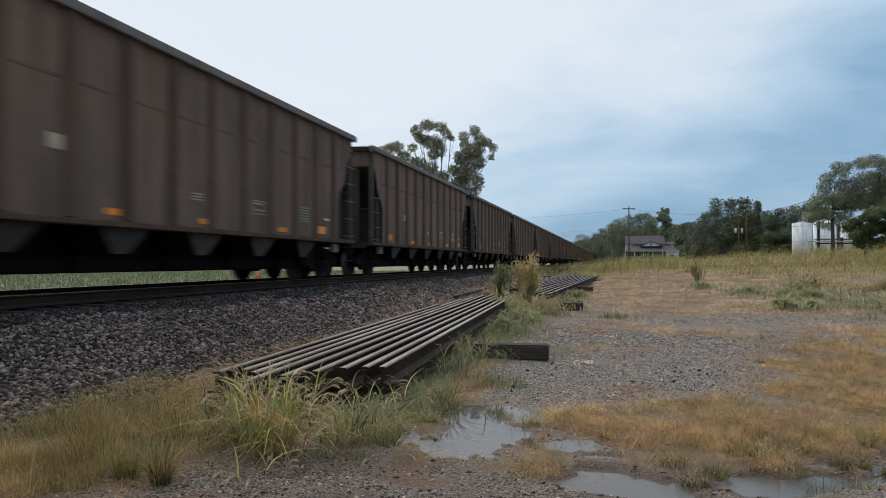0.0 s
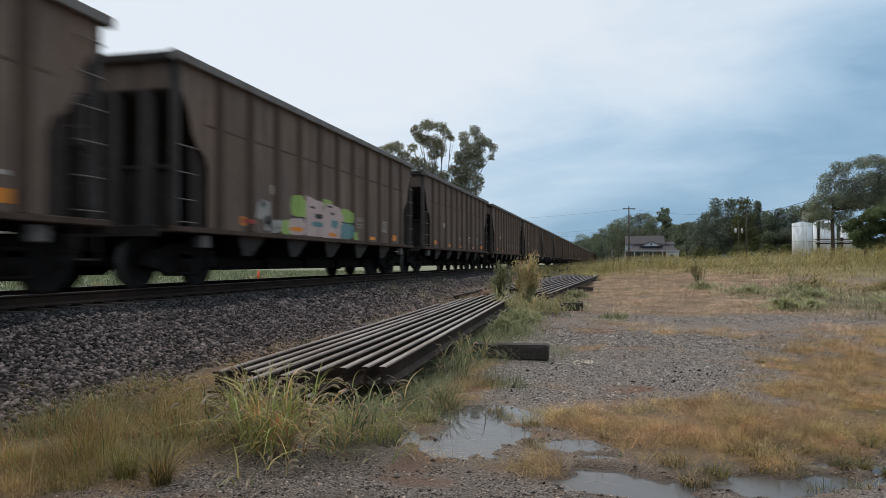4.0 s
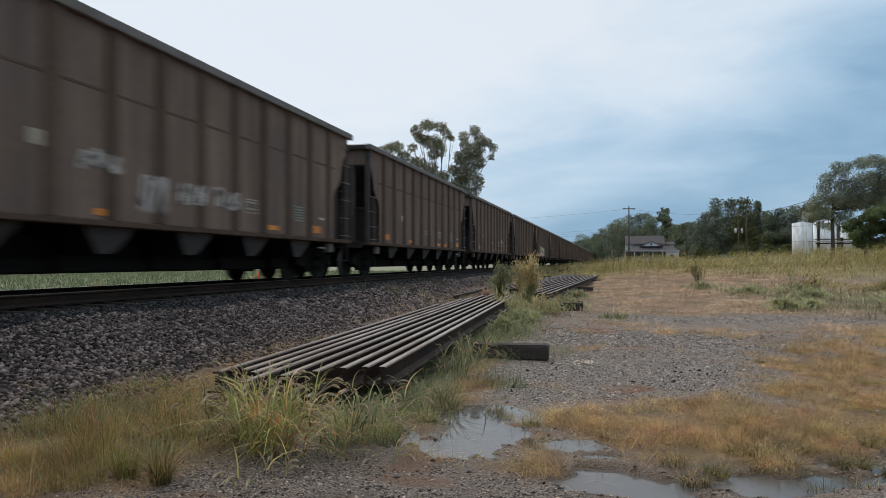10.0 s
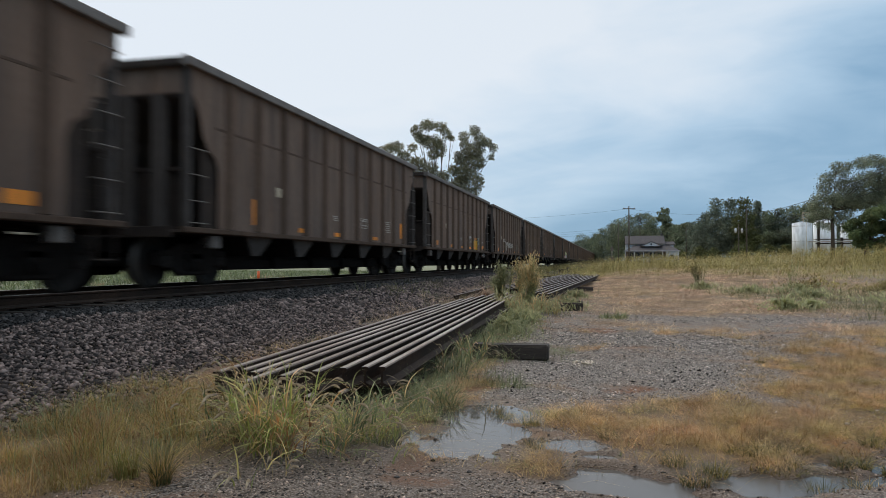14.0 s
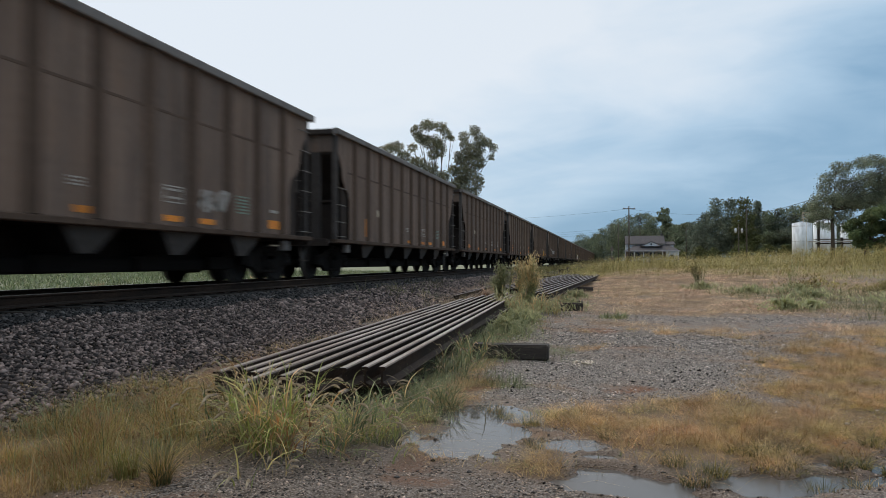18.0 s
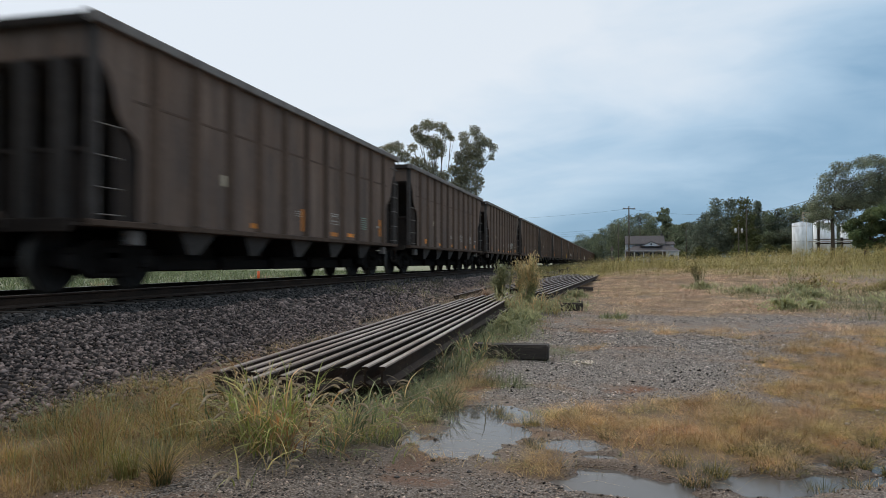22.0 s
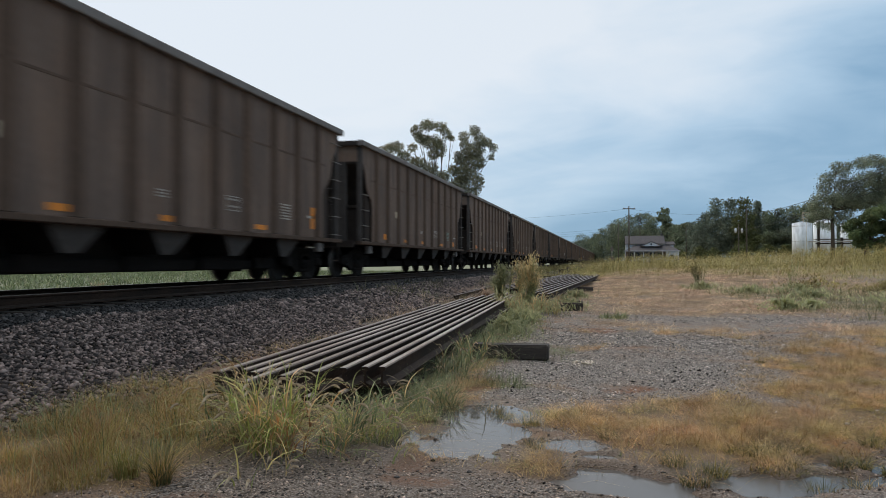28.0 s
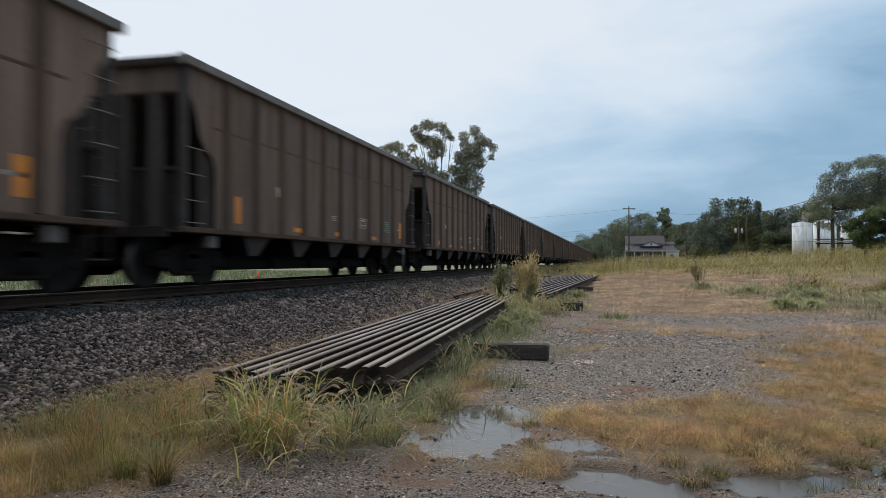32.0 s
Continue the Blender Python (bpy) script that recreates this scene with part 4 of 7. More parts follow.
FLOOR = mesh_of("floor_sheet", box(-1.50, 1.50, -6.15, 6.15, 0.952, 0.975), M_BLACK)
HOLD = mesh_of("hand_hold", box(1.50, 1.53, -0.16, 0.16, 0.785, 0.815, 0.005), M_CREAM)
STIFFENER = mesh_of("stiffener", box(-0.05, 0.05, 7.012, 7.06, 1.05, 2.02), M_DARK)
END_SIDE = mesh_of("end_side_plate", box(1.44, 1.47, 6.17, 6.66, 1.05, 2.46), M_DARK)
bm = box(0.98, 1.36, 7.10, 7.34, 1.0, 1.24, 0.03)
add_box(bm, 0.52, 0.78, 7.10, 7.30, 1.0, 1.46, 0.04)
add_cyl(bm, (0.3, 7.2, 1.12), (0.98, 7.2, 1.12), 0.05, 0.05, 8)
BRAKE_GEAR = mesh_of("brake_gear", bm, M_BLACK)
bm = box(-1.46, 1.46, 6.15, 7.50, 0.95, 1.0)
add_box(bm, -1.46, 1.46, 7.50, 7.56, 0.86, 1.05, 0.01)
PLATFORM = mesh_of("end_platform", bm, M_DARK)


def rung_mesh(side):
    """One bent ladder rung on the side or on the end of a car, at height zero."""
    bm = bmesh.new()
    if side:
        add_cyl(bm, (1.62, 6.70, 0), (1.62, 7.16, 0), 0.010, 0.010, 6)
        for y in (6.70, 7.16):
            add_cyl(bm, (1.62, y, 0), (1.53, y, 0), 0.012, 0.012, 5)
    else:
        add_cyl(bm, (0.98, 7.24, 0), (1.42, 7.24, 0), 0.010, 0.010, 6)
        for x in (0.98, 1.42):
            add_cyl(bm, (x, 7.24, 0), (x, 7.12, 0), 0.012, 0.012, 5)
    return mesh_of("ladder_rung", bm, M_RUNG)


RUNG_S, RUNG_E = rung_mesh(True), rung_mesh(False)


def hopper_mesh():
    bm = bmesh.new()
    top = [(-1.46, -0.56, 0.95), (1.46, -0.56, 0.95), (1.46, 0.56, 0.95), (-1.46, 0.56, 0.95)]
    low = [(-1.36, -0.17, 0.57), (1.36, -0.17, 0.57), (1.36, 0.17, 0.57), (-1.36, 0.17, 0.57)]
    t, w = [bm.verts.new(p) for p in top], [bm.verts.new(p) for p in low]
    for i in range(4):
        bm.faces.new((t[i], w[i], w[(i + 1) % 4], t[(i + 1) % 4]))
    bm.faces.new(t)
    bm.faces.new(w[::-1])
    bmesh.ops.recalc_face_normals(bm, faces=bm.faces)
    bm.normal_update()
    # all but the outer side faces black: shade under the car put into colour
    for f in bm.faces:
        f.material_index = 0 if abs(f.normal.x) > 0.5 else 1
    return mesh_of("hopper", bm, [M_HOPPER, M_BLACK])


HOPPER = hopper_mesh()
bm = box(-0.78, 0.78, -4.95, 4.95, 0.28, 0.50, 0.03)
# upper box added as black filling for the darkness between the hoppers
add_box(bm, -0.55, 0.55, -4.9, 4.9, 0.48, 0.95)
for i in range(5):
    for s in (-1, 1):
        add_box(bm, s * 0.86 - 0.05, s * 0.86 + 0.05, -4.4 + i * 2.2 - 0.42, -4.4 + i * 2.2 + 0.42, 0.30, 0.55, 0.015)
DOORS = mesh_of("discharge_door_bank", bm, M_BLACK)
CENTER_SILL = mesh_of("center_sill", box(-0.20, 0.20, -7.55, 7.55, 0.62, 0.92, 0.01), M_BLACK)
bm = box(-0.09, 0.09, 7.5, 7.86, 0.66, 0.88, 0.02)
add_box(bm, -0.15, 0.13, 7.84, 8.09, 0.64, 0.92, 0.04)
add_cyl(bm, (0.30, 7.55, 0.62), (0.22, 7.95, 0.36), 0.025, 0.025, 8)
COUPLER = mesh_of("coupler", bm, M_BLACK)
PAD = mesh_of("jacking_pad", box(1.36, 1.50, -0.15, 0.15, 0.70, 0.93, 0.015), M_CHORD)
bm = bmesh.new()
add_cyl(bm, (-0.9, 6.78, 1.32), (0.1, 6.78, 1.32), 0.24, 0.24, 16)
add_cyl(bm, (-1.0, 6.78, 1.32), (-0.9, 6.78, 1.32), 0.15, 0.24, 16)
add_cyl(bm, (0.1, 6.78, 1.32), (0.2, 6.78, 1.32), 0.24, 0.15, 16)
RESERVOIR = mesh_of("air_reservoir", bm, M_BLACK)
STEP = mesh_of("step", tube([(1.58, 6.70, 0.95), (1.58, 6.70, 0.48), (1.58, 7.12, 0.48), (1.58, 7.12, 0.95)], 0.016), M_DARK)
FLIP_X, FLIP_Y, FLIP_XY = Matrix.Diagonal((-1, 1, 1, 1)), Matrix.Diagonal((1, -1, 1, 1)), pose(0, 0, 0, 0, 0, 180)


def flipped(me, name, flip):
    out = me.copy()
    out.name = name
    out.transform(flip)
    out.flip_normals()
    return out


SIDES = [(SIDE, flipped(SIDE, "side_sheet", FLIP_X)), (CHORD, flipped(CHORD, "top_chord", FLIP_X)), (SILL, flipped(SILL, "side_sill", FLIP_X))]
POST_L, SEAM_L = flipped(POST, "side_post", FLIP_X), flipped(SEAM, "side_seam", FLIP_X)


def build_car(detailed):
    """One open-top coal hopper; its base point lies at rail level under its middle."""
    car = empty("hopper_car", "weathered brown open-top coal hopper car on the track", "freight car", None, "cars of the coal train")
    for i, label in ((0, "dusty brown ribbed side sheet"), (1, "bare grey steel top chord"), (2, "rusty side sill")):
        for me in SIDES[i]:
            part(me.name.split(".")[0], me, None, car, label)
    for j in range(-5, 6):
        part("side_post", POST, None, car, "", pose(0, j * 1.165, 0))
        if detailed:
            part("side_post", POST_L, None, car, "", pose(0, j * 1.165, 0))
    part("side_seam", SEAM, None, car)
    part("center_sill", CENTER_SILL, None, car)
    part("floor_sheet", FLOOR, None, car)
    part("discharge_door_bank", DOORS, None, car)
    for i in range(5):
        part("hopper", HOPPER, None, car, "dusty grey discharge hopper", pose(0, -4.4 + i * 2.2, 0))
    for turn in (Matrix.Identity(4), FLIP_XY):
        part("end_top_plate", END_TOP, None, car, "", turn)
        part("end_chord", END_CHORD, None, car, "", turn)
        part("slope_sheet", SLOPE, None, car, "", turn)
        part("end_side_plate", END_SIDE, None, car, "", turn)
        part("end_side_plate", END_SIDE, None, car, "", turn @ pose(-2.91, 0, 0))
        wall = part("end_bulkhead", BULKHEAD, None, car, "", turn)
        if detailed:
            for xx in (-0.62, 0.0, 0.62):
                part("stiffener", STIFFENER, None, wall, "", pose(xx, 0, 0))
        part("end_platform", PLATFORM, None, car, "", turn)
        part("coupler", COUPLER, None, car, "", turn)
        for xx in (-0.94, -0.31, 0.31, 0.94):
            part("end_post", END_POST, None, car, "", turn @ pose(xx, 0, 0))
        part("corner_post", CORNER, None, car, "", turn)
        part("corner_post", CORNER, None, car, "", turn @ pose(-2.97, 0, 0))
        if detailed:
            for zz in (1.15, 1.62, 2.10, 2.57, 3.03, 3.50):
                part("ladder_rung", RUNG_S, None, car, "", turn @ pose(0, 0, zz))
            for zz in (1.18, 1.57, 1.98, 2.40, 2.82):
                part("ladder_rung", RUNG_E, None, car, "", turn @ pose(0, 0, zz))
            part("step", STEP, None, car, "", turn)
            part("brake_gear", BRAKE_GEAR, None, car, "", turn)
            part("hand_hold", HOLD, None, car, "pale hand hold", turn @ pose(0, 5.50, 0))
            for yy in (6.17, -6.17):
                part("jacking_pad", PAD, None, car, "pale grey steel pad", turn @ pose(0, yy, 0))
    # the other end and side of the ladders
    if detailed:
        for zz in (1.12, 1.50, 1.95, 2.40):
            part("ladder_rung", RUNG_NEAR, None, car, "", pose(0, 0, zz))
        part("air_reservoir", RESERVOIR, None, car)
    for yy in (-6.17, 6.17):
        bogie = new("bogie")
        bogie.parent = car
        bogie.matrix_basis = pose(0, yy, 0)
        bogie["label"] = "black cast steel two-axle bogie"
        part("side_frame", SIDE_FRAME, None, bogie)
        part("side_frame", SIDE_FRAME, None, bogie, "", FLIP_XY)
        part("bolster", BOLSTER, None, bogie)
        if detailed:
            part("brake_rigging", BRAKE_BEAM, None, bogie)
        for y2 in (-0.89, 0.89):
            part("wheelset", WHEELSET, None, bogie, "worn steel wheels on their axle", pose(0, y2, 0.452))
    return car


RUNG_NEAR = flipped(RUNG_S, "ladder_rung", FLIP_Y)


# markings on the side that faces the yard -----------------------------------------
def rect(y0, y1, z0, z1):
    return [(y0, z0), (y1, z0), (y1, z1), (y0, z1)]


TAPE = mesh_of("reflector", prism(rect(-0.23, 0.23, -0.05, 0.05), "x", 1.546, 1.552), M_ORANGE)
TAPE_BIG = mesh_of("reflector", prism(rect(-0.24, 0.24, -0.09, 0.09), "x", 1.546, 1.552), M_ORANGE)
TAPE_TALL = mesh_of("reflector", prism(rect(-0.10, 0.10, -0.26, 0.26), "x", 1.546, 1.552), M_ORANGE)
PLATE = mesh_of("side_plate", prism(rect(-0.17, 0.17, -0.10, 0.10), "x", 1.546, 1.552), M_CREAM)
TINY = mesh_of("data_mark", prism(rect(-0.17, 0.17, -0.03, 0.03), "x", 1.546, 1.552), M_STENCIL)


def bars_mesh(mat, rows, w, step, h, frame_on):
    bm = bmesh.new()
    r = random.Random(4)
    for i in range(rows):
        y = -w / 2
        while y < w / 2 - 0.03:
            y1 = min(w / 2, y + r.uniform(0.05, 0.16))
            add_prism(bm, rect(y, y1, -i * step, -i * step + h), "x", 1.546, 1.552)
            y = y1 + 0.025
    if frame_on:
        z0 = -(rows - 1) * step - 0.05
        for a, b, c, d in ((-w / 2 - 0.05, w / 2 + 0.05, z0 - 0.018, z0), (-w / 2 - 0.05, w / 2 + 0.05, h + 0.03, h + 0.048), (-w / 2 - 0.05, -w / 2 - 0.032, z0, h + 0.03), (w / 2 + 0.032, w / 2 + 0.05, z0, h + 0.03)):
            add_prism(bm, rect(a, b, c, d), "x", 1.546, 1.552)
    return mesh_of("stencil", bm, mat)


BOX_DATA = bars_mesh(M_STENCIL, 2, 0.42, 0.13, 0.035, True)
LIST_DATA = bars_mesh(M_STENCIL, 6, 0.46, 0.062, 0.028, False)
LIST_DATA_G = bars_mesh(M_STENCIL_G, 6, 0.46, 0.062, 0.030, False)
TOP_DATA = bars_mesh(M_STENCIL, 3, 0.30, 0.05, 0.024, False)


def blob_outline(y, z, ry, rz, r, k=14, jag=0.25):
    out = []
    for i in range(k):
        a = 2 * math.pi * i / k
        q = 1 + r.uniform(-jag, jag)
        c, s = math.cos(a), math.sin(a)
        c, s = math.copysign(abs(c) ** 0.6, c), math.copysign(abs(s) ** 0.6, s)
        out.append((y + ry * q * c, max(1.062, z + rz * q * s)))
    return out


def sheet_x(y):
    """How far out the side lies at y: flat panels and hat-shaped posts."""
    d = abs(y - 1.165 * max(-5, min(5, round(y / 1.165))))
    return 1.546 + (0.07 if d <= 0.07 else max(0.0, 0.07 * (0.15 - d) / 0.08))


def crossing(out, y):
    zs = []
    for (y0, z0), (y1, z1) in zip(out, out[1:] + out[:1]):
        if (y0 - y) * (y1 - y) <= 0 and y0 != y1:
            zs.append(z0 + (z1 - z0) * (y - y0) / (y1 - y0))
    return (min(zs), max(zs)) if zs else None


def spray(car, shapes, mat, label, lift):
    """Paint that follows panels and posts alike, a film a few millimetres proud."""
    bm = bmesh.new()
    for out in shapes:
        lo, hi = min(p[0] for p in out) + 1e-4, max(p[0] for p in out) - 1e-4
        ys = {lo, hi} | {lo + (hi - lo) * i / 24 for i in range(25)}
        for j in range(-5, 6):
            ys |= {j * 1.165 + q for q in (-0.15, -0.07, 0.07, 0.15) if lo < j * 1.165 + q < hi}
        prev = None
        for y in sorted(ys):
            c = crossing(out, y)
            if c is None:
                prev = None
                continue
            now = [bm.verts.new((sheet_x(y) + lift, y, z)) for z in c]
            if prev:
                bm.faces.new((prev[0], now[0], now[1], prev[1]))
            prev = now
    return part("graffiti", bm, mat, car, label)


def scrawl(y0, y1, z0, z1, count, r, thick=0.035):
    """Loops and slashes of spray paint with no readable letter."""
    shapes = []
    for i in range(count):
        y, w = y0 + (y1 - y0) * (i + 0.5) / count, (y1 - y0) / count
        a, b = r.uniform(-0.5, 0.1) * w, r.uniform(-0.1, 0.5) * w
        shapes.append([(y + a - thick, z0 + r.uniform(0, 0.1)), (y + a + thick, z0), (y + b + thick, z1), (y + b - thick, z1 - r.uniform(0, 0.08))])
        shapes.append(blob_outline(y, r.uniform(z0, z1), w * r.uniform(0.35, 0.55), r.uniform(0.03, 0.09), r, 10, 0.2))
    return shapes


def mark_car(car, k):
    """Reflective tape, plates and stencils; a few cars carry more."""
    r = random.Random(100 + k)
    tall_far, tall_near = k in (8, 13, 17, 19, 20), k in (8, 10, 19)
    tape = "orange reflective tape"
    if k != 13:
        part("reflector", TAPE_TALL if tall_near else TAPE_BIG, None, car, tape, pose(0, -4.80 if k % 2 == 0 else -5.38, 1.45 if tall_near else 1.25))
    for y in (-2.52, -0.20, 2.90):
        if r.random() < 0.93:
            part("reflector", TAPE_TALL if k == 13 and y > -1 and y < 0 else TAPE, None, car, tape, pose(0, y + r.uniform(-0.12, 0.12), 1.42 if k == 13 and -1 < y < 0 else 1.165 + r.uniform(-0.01, 0.02)))
    if r.random() < 0.35 or k == 4:
        part("reflector", TAPE, None, car, tape, pose(0, 1.75 + r.uniform(-0.1, 0.1), 1.165))
    part("reflector", TAPE_TALL if tall_far else TAPE_BIG, None, car, tape, pose(0, (5.10 if k % 2 == 0 else 5.42) if not tall_far else 5.55, 1.50 if tall_far else 1.24))
    part("side_plate", PLATE, None, car, "dirty cream square plate", pose(0, -3.62 + r.uniform(-0.08, 0.08), 1.98 + r.uniform(-0.05, 0.05)))
    tagged(part("stencil", TOP_DATA, None, car, "dusty white stencilled marks", pose(0, -0.42, 1.60 + r.uniform(-0.03, 0.03))), kind="stuff")
    tagged(part("stencil", BOX_DATA, None, car, "dusty white stencilled box", pose(0, 1.80, 1.62)), kind="stuff")
    tagged(part("stencil", LIST_DATA_G if k % 3 == 1 or k in (0, 3, 5, 6, 11) else LIST_DATA, None, car, "faded stencilled list", pose(0, 4.08, 1.70)), kind="stuff")
    if r.random() < 0.5:
        part("data_mark", TINY, None, car, "small dusty white mark", pose(0, 5.42, 1.52))
    g = random.Random(k)
    thin, faint = "white spray scrawl", 0.008
    if k == 2:
        spray(car, [blob_outline(-2.35, 1.72, 0.44, 0.25, g, 16, 0.1), blob_outline(-3.02, 1.22, 0.22, 0.18, g, 16, 0.1), blob_outline(-0.65, 1.93, 0.30, 0.10, g, 14, 0.1), blob_outline(0.68, 1.66, 0.42, 0.22, g, 16, 0.1),
                    blob_outline(1.38, 1.16, 0.26, 0.14, g, 14, 0.15), blob_outline(-1.05, 1.35, 0.2, 0.26, g, 14, 0.1)], M_LIME, "lime green spray paint", 0.004)
        spray(car, [[(-1.98, 1.08), (-1.94, 2.03), (-1.5, 1.98), (-1.02, 1.90), (-0.96, 1.5), (-1.04, 1.06)], blob_outline(-2.45, 1.25, 0.46, 0.20, g, 18, 0.06),
                    [(-0.98, 1.06), (-0.94, 1.62), (-0.75, 1.94), (-0.2, 1.92), (0.3, 1.78), (0.5, 1.62), (0.30, 1.3), (0.22, 1.06)]], M_PINK, "pale pink spray paint", 0.007)
        spray(car, [blob_outline(0.70, 1.28, 0.44, 0.22, g, 18, 0.06), blob_outline(-0.25, 1.42, 0.16, 0.10, g), blob_outline(-1.35, 1.36, 0.30, 0.07, g)], M_TEAL, "teal spray paint", 0.010)
        spray(car, [rect(-1.72, -1.42, 1.74, 1.79), blob_outline(-1.28, 1.56, 0.16, 0.05, g), rect(-0.45, -0.2, 1.66, 1.72), rect(0.28, 1.10, 1.49, 1.52), rect(-2.8, -2.0, 1.46, 1.485), blob_outline(-0.5, 1.86, 0.2, 0.03, g)], M_BLACK_SPRAY, "black spray outline", 0.013)
        spray(car, [blob_outline(-2.55, 1.19, 0.3, 0.045, g), blob_outline(-0.35, 1.15, 0.22, 0.05, g)], M_ORANGE, "thin orange spray", 0.012)
        spray(car, scrawl(-4.35, -3.80, 1.32, 1.72, 4, g, 0.06) + scrawl(-4.05, -3.22, 1.10, 1.38, 5, g, 0.07), M_WHITE_SPRAY, "thin white spray paint", faint)
        spray(car, [blob_outline(-4.75, 1.26, 0.24, 0.05, g)], M_REDMARK, "dull red mark", faint)
    elif k == 4:
        spray(car, [blob_outline(2.92, 1.78, 0.45, 0.11, g, 16, 0.25), blob_outline(2.6, 1.88, 0.18, 0.08, g), blob_outline(3.2, 1.55, 0.14, 0.16, g, 14, 0.3), rect(3.02, 3.52, 1.22, 1.245)], M_WHITE_SPRAY, "smeared white spray paint", faint)
    elif k == 6:
        spray(car, scrawl(-3.02, -2.12, 1.78, 2.0, 6, g, 0.05) + scrawl(-1.70, -0.95, 1.20, 1.82, 5, g, 0.04) + scrawl(-0.68, 0.10, 1.42, 1.80, 5, g, 0.04) + scrawl(0.42, 1.25, 1.45, 1.78, 5, g, 0.04), M_WHITE_SPRAY, thin, faint)
    elif k == 7:
        spray(car, [rect(2.78, 3.42, 1.10, 1.58)], M_YELLOW, "faded yellow painted panel", 0.004)
        spray(car, [rect(2.82, 3.40, 1.62 + i * 0.06, 1.645 + i * 0.06) for i in range(2)] + [rect(2.85, 3.36, 1.48 - i * 0.09, 1.505 - i * 0.09) for i in range(4)], M_ORANGE, "orange lines on a yellow panel", 0.007)
        spray(car, [blob_outline(1.85, 1.72, 0.3, 0.05, g, 12, 0.3)], M_WHITE_SPRAY, thin, faint)
    elif k == 11:
        spray(car, scrawl(2.56, 3.42, 1.36, 1.74, 6, g, 0.04), M_WHITE_SPRAY, thin, faint)
    elif k in (1, 9, 15):
        spray(car, [rect(-5.1, -4.85, 1.2, 1.26), rect(4.75, 4.95, 1.24, 1.29)], M_REDMARK, "dull red mark", faint)


# way of the leading top corner of the car that is second before the yard at the start, as a smooth curve of time
ROLL = [4.5986, -0.4029, -8.4611, 0.6547, 4.1842, 1.1860, 156.5579, 174.4079]


def train_y(t):
    s, out = (t - 16.0) / 16.0, 0.0
    for c in ROLL:
        out = out * s + c
    return out


CARS = []
template = build_car(True)
simple = build_car(False)
for k in range(-19, 22):
    source = template if k >= -5 else simple
    place = pose(TRACK_X, train_y(0) - k * PITCH_CAR - HALF_TOP, RAIL_Z)
    car = copy_thing(source, place)
    mark_car(car, k)
    CARS.append((k, car))
for o in (template, simple):
    for c in list(o.children_recursive) + [o]:
        bpy.data.objects.remove(c)


def motions():
    """The train rolls past and away; the wheels of the cars that come near turn with it."""
    coarse = [i * 1.0 for i in range(33)]
    fine = [i * 2 / 30 for i in range(481)]
    far = [train_y(t) for t in fine]
    for k, car in CARS:
        walk(car, [(t, pose(TRACK_X, train_y(t) - k * PITCH_CAR - HALF_TOP, RAIL_Z)) for t in coarse])
        if k < -5:
            continue
        for bogie in car.children:
            if not bogie.name.startswith("bogie"):
                continue
            for w in bogie.children:
                if w.name.startswith("wheelset"):
                    y2 = w.matrix_basis.translation.y
                    first = 37.0 * (k % 7) + 50 * y2
                    walk(w, [(t, pose(0, y2, 0.452, first - math.degrees((d - far[0]) / 0.452))) for t, d in zip(fine, far)])


# ---------------------------------------------------------------- stacked rails on timbers
def stack_rail(x, y, z, length, turn, label, group):
    return thing("steel_rail", rail_mesh("steel_rail", length), None, label, "rail", pose(x, y, z, 0, 0, turn), group)


def timber(x0, y, z0=0.0, length=2.6, turn=0.0, h=0.19, label="dark weathered timber sleeper lying under stacked rails"):
    bm = box(-length, 0, -0.115, 0.115, 0, h, 0.012)
    r = random.Random(int(y * 100))
    for v in bm.verts:
        v.co += Vector((r.uniform(-0.012, 0.012), r.uniform(-0.008, 0.008), r.uniform(-0.006, 0.006)))
    return thing("timber", bm, M_TIMBER, label, "timber", pose(x0, y, z0, 0, 0, turn), "timbers under the rails")


timber(-0.79, 9.30, length=0.98, label="short dark timber baulk beside the stacked rails")
for yy, xx in ((20.0, -0.78), (31.0, -0.75), (44.0, -0.55), (54.0, -0.45)):
    timber(xx, yy)
    if yy > 40:
        timber(xx - 2.7, yy + 0.1)
timber(-0.72, 18.7, 0.0, 2.3, 4, 0.2, "dark split timber under the ends of stacked rails")
bm = bmesh.new()
add_cyl(bm, (0, 0, 0.01), (-0.22, -0.02, 0.2), 0.012, 0.008, 6)
thing("stick", bm, M_BARK, "bare grey stick leaning on the timber baulk", "stick", pose(-1.14, 9.14, 0.0))
STACK = 0.192
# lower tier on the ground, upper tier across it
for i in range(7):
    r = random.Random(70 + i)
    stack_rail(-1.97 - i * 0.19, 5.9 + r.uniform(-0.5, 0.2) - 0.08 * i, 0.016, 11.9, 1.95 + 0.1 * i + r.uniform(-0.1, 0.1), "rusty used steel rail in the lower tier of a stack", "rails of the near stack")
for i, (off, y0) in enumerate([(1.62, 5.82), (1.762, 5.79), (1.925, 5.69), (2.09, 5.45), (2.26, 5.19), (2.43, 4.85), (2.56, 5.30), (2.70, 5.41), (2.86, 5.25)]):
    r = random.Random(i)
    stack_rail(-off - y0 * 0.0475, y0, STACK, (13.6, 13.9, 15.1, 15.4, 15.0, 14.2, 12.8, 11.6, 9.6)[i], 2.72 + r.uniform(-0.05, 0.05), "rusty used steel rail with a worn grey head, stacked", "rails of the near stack")
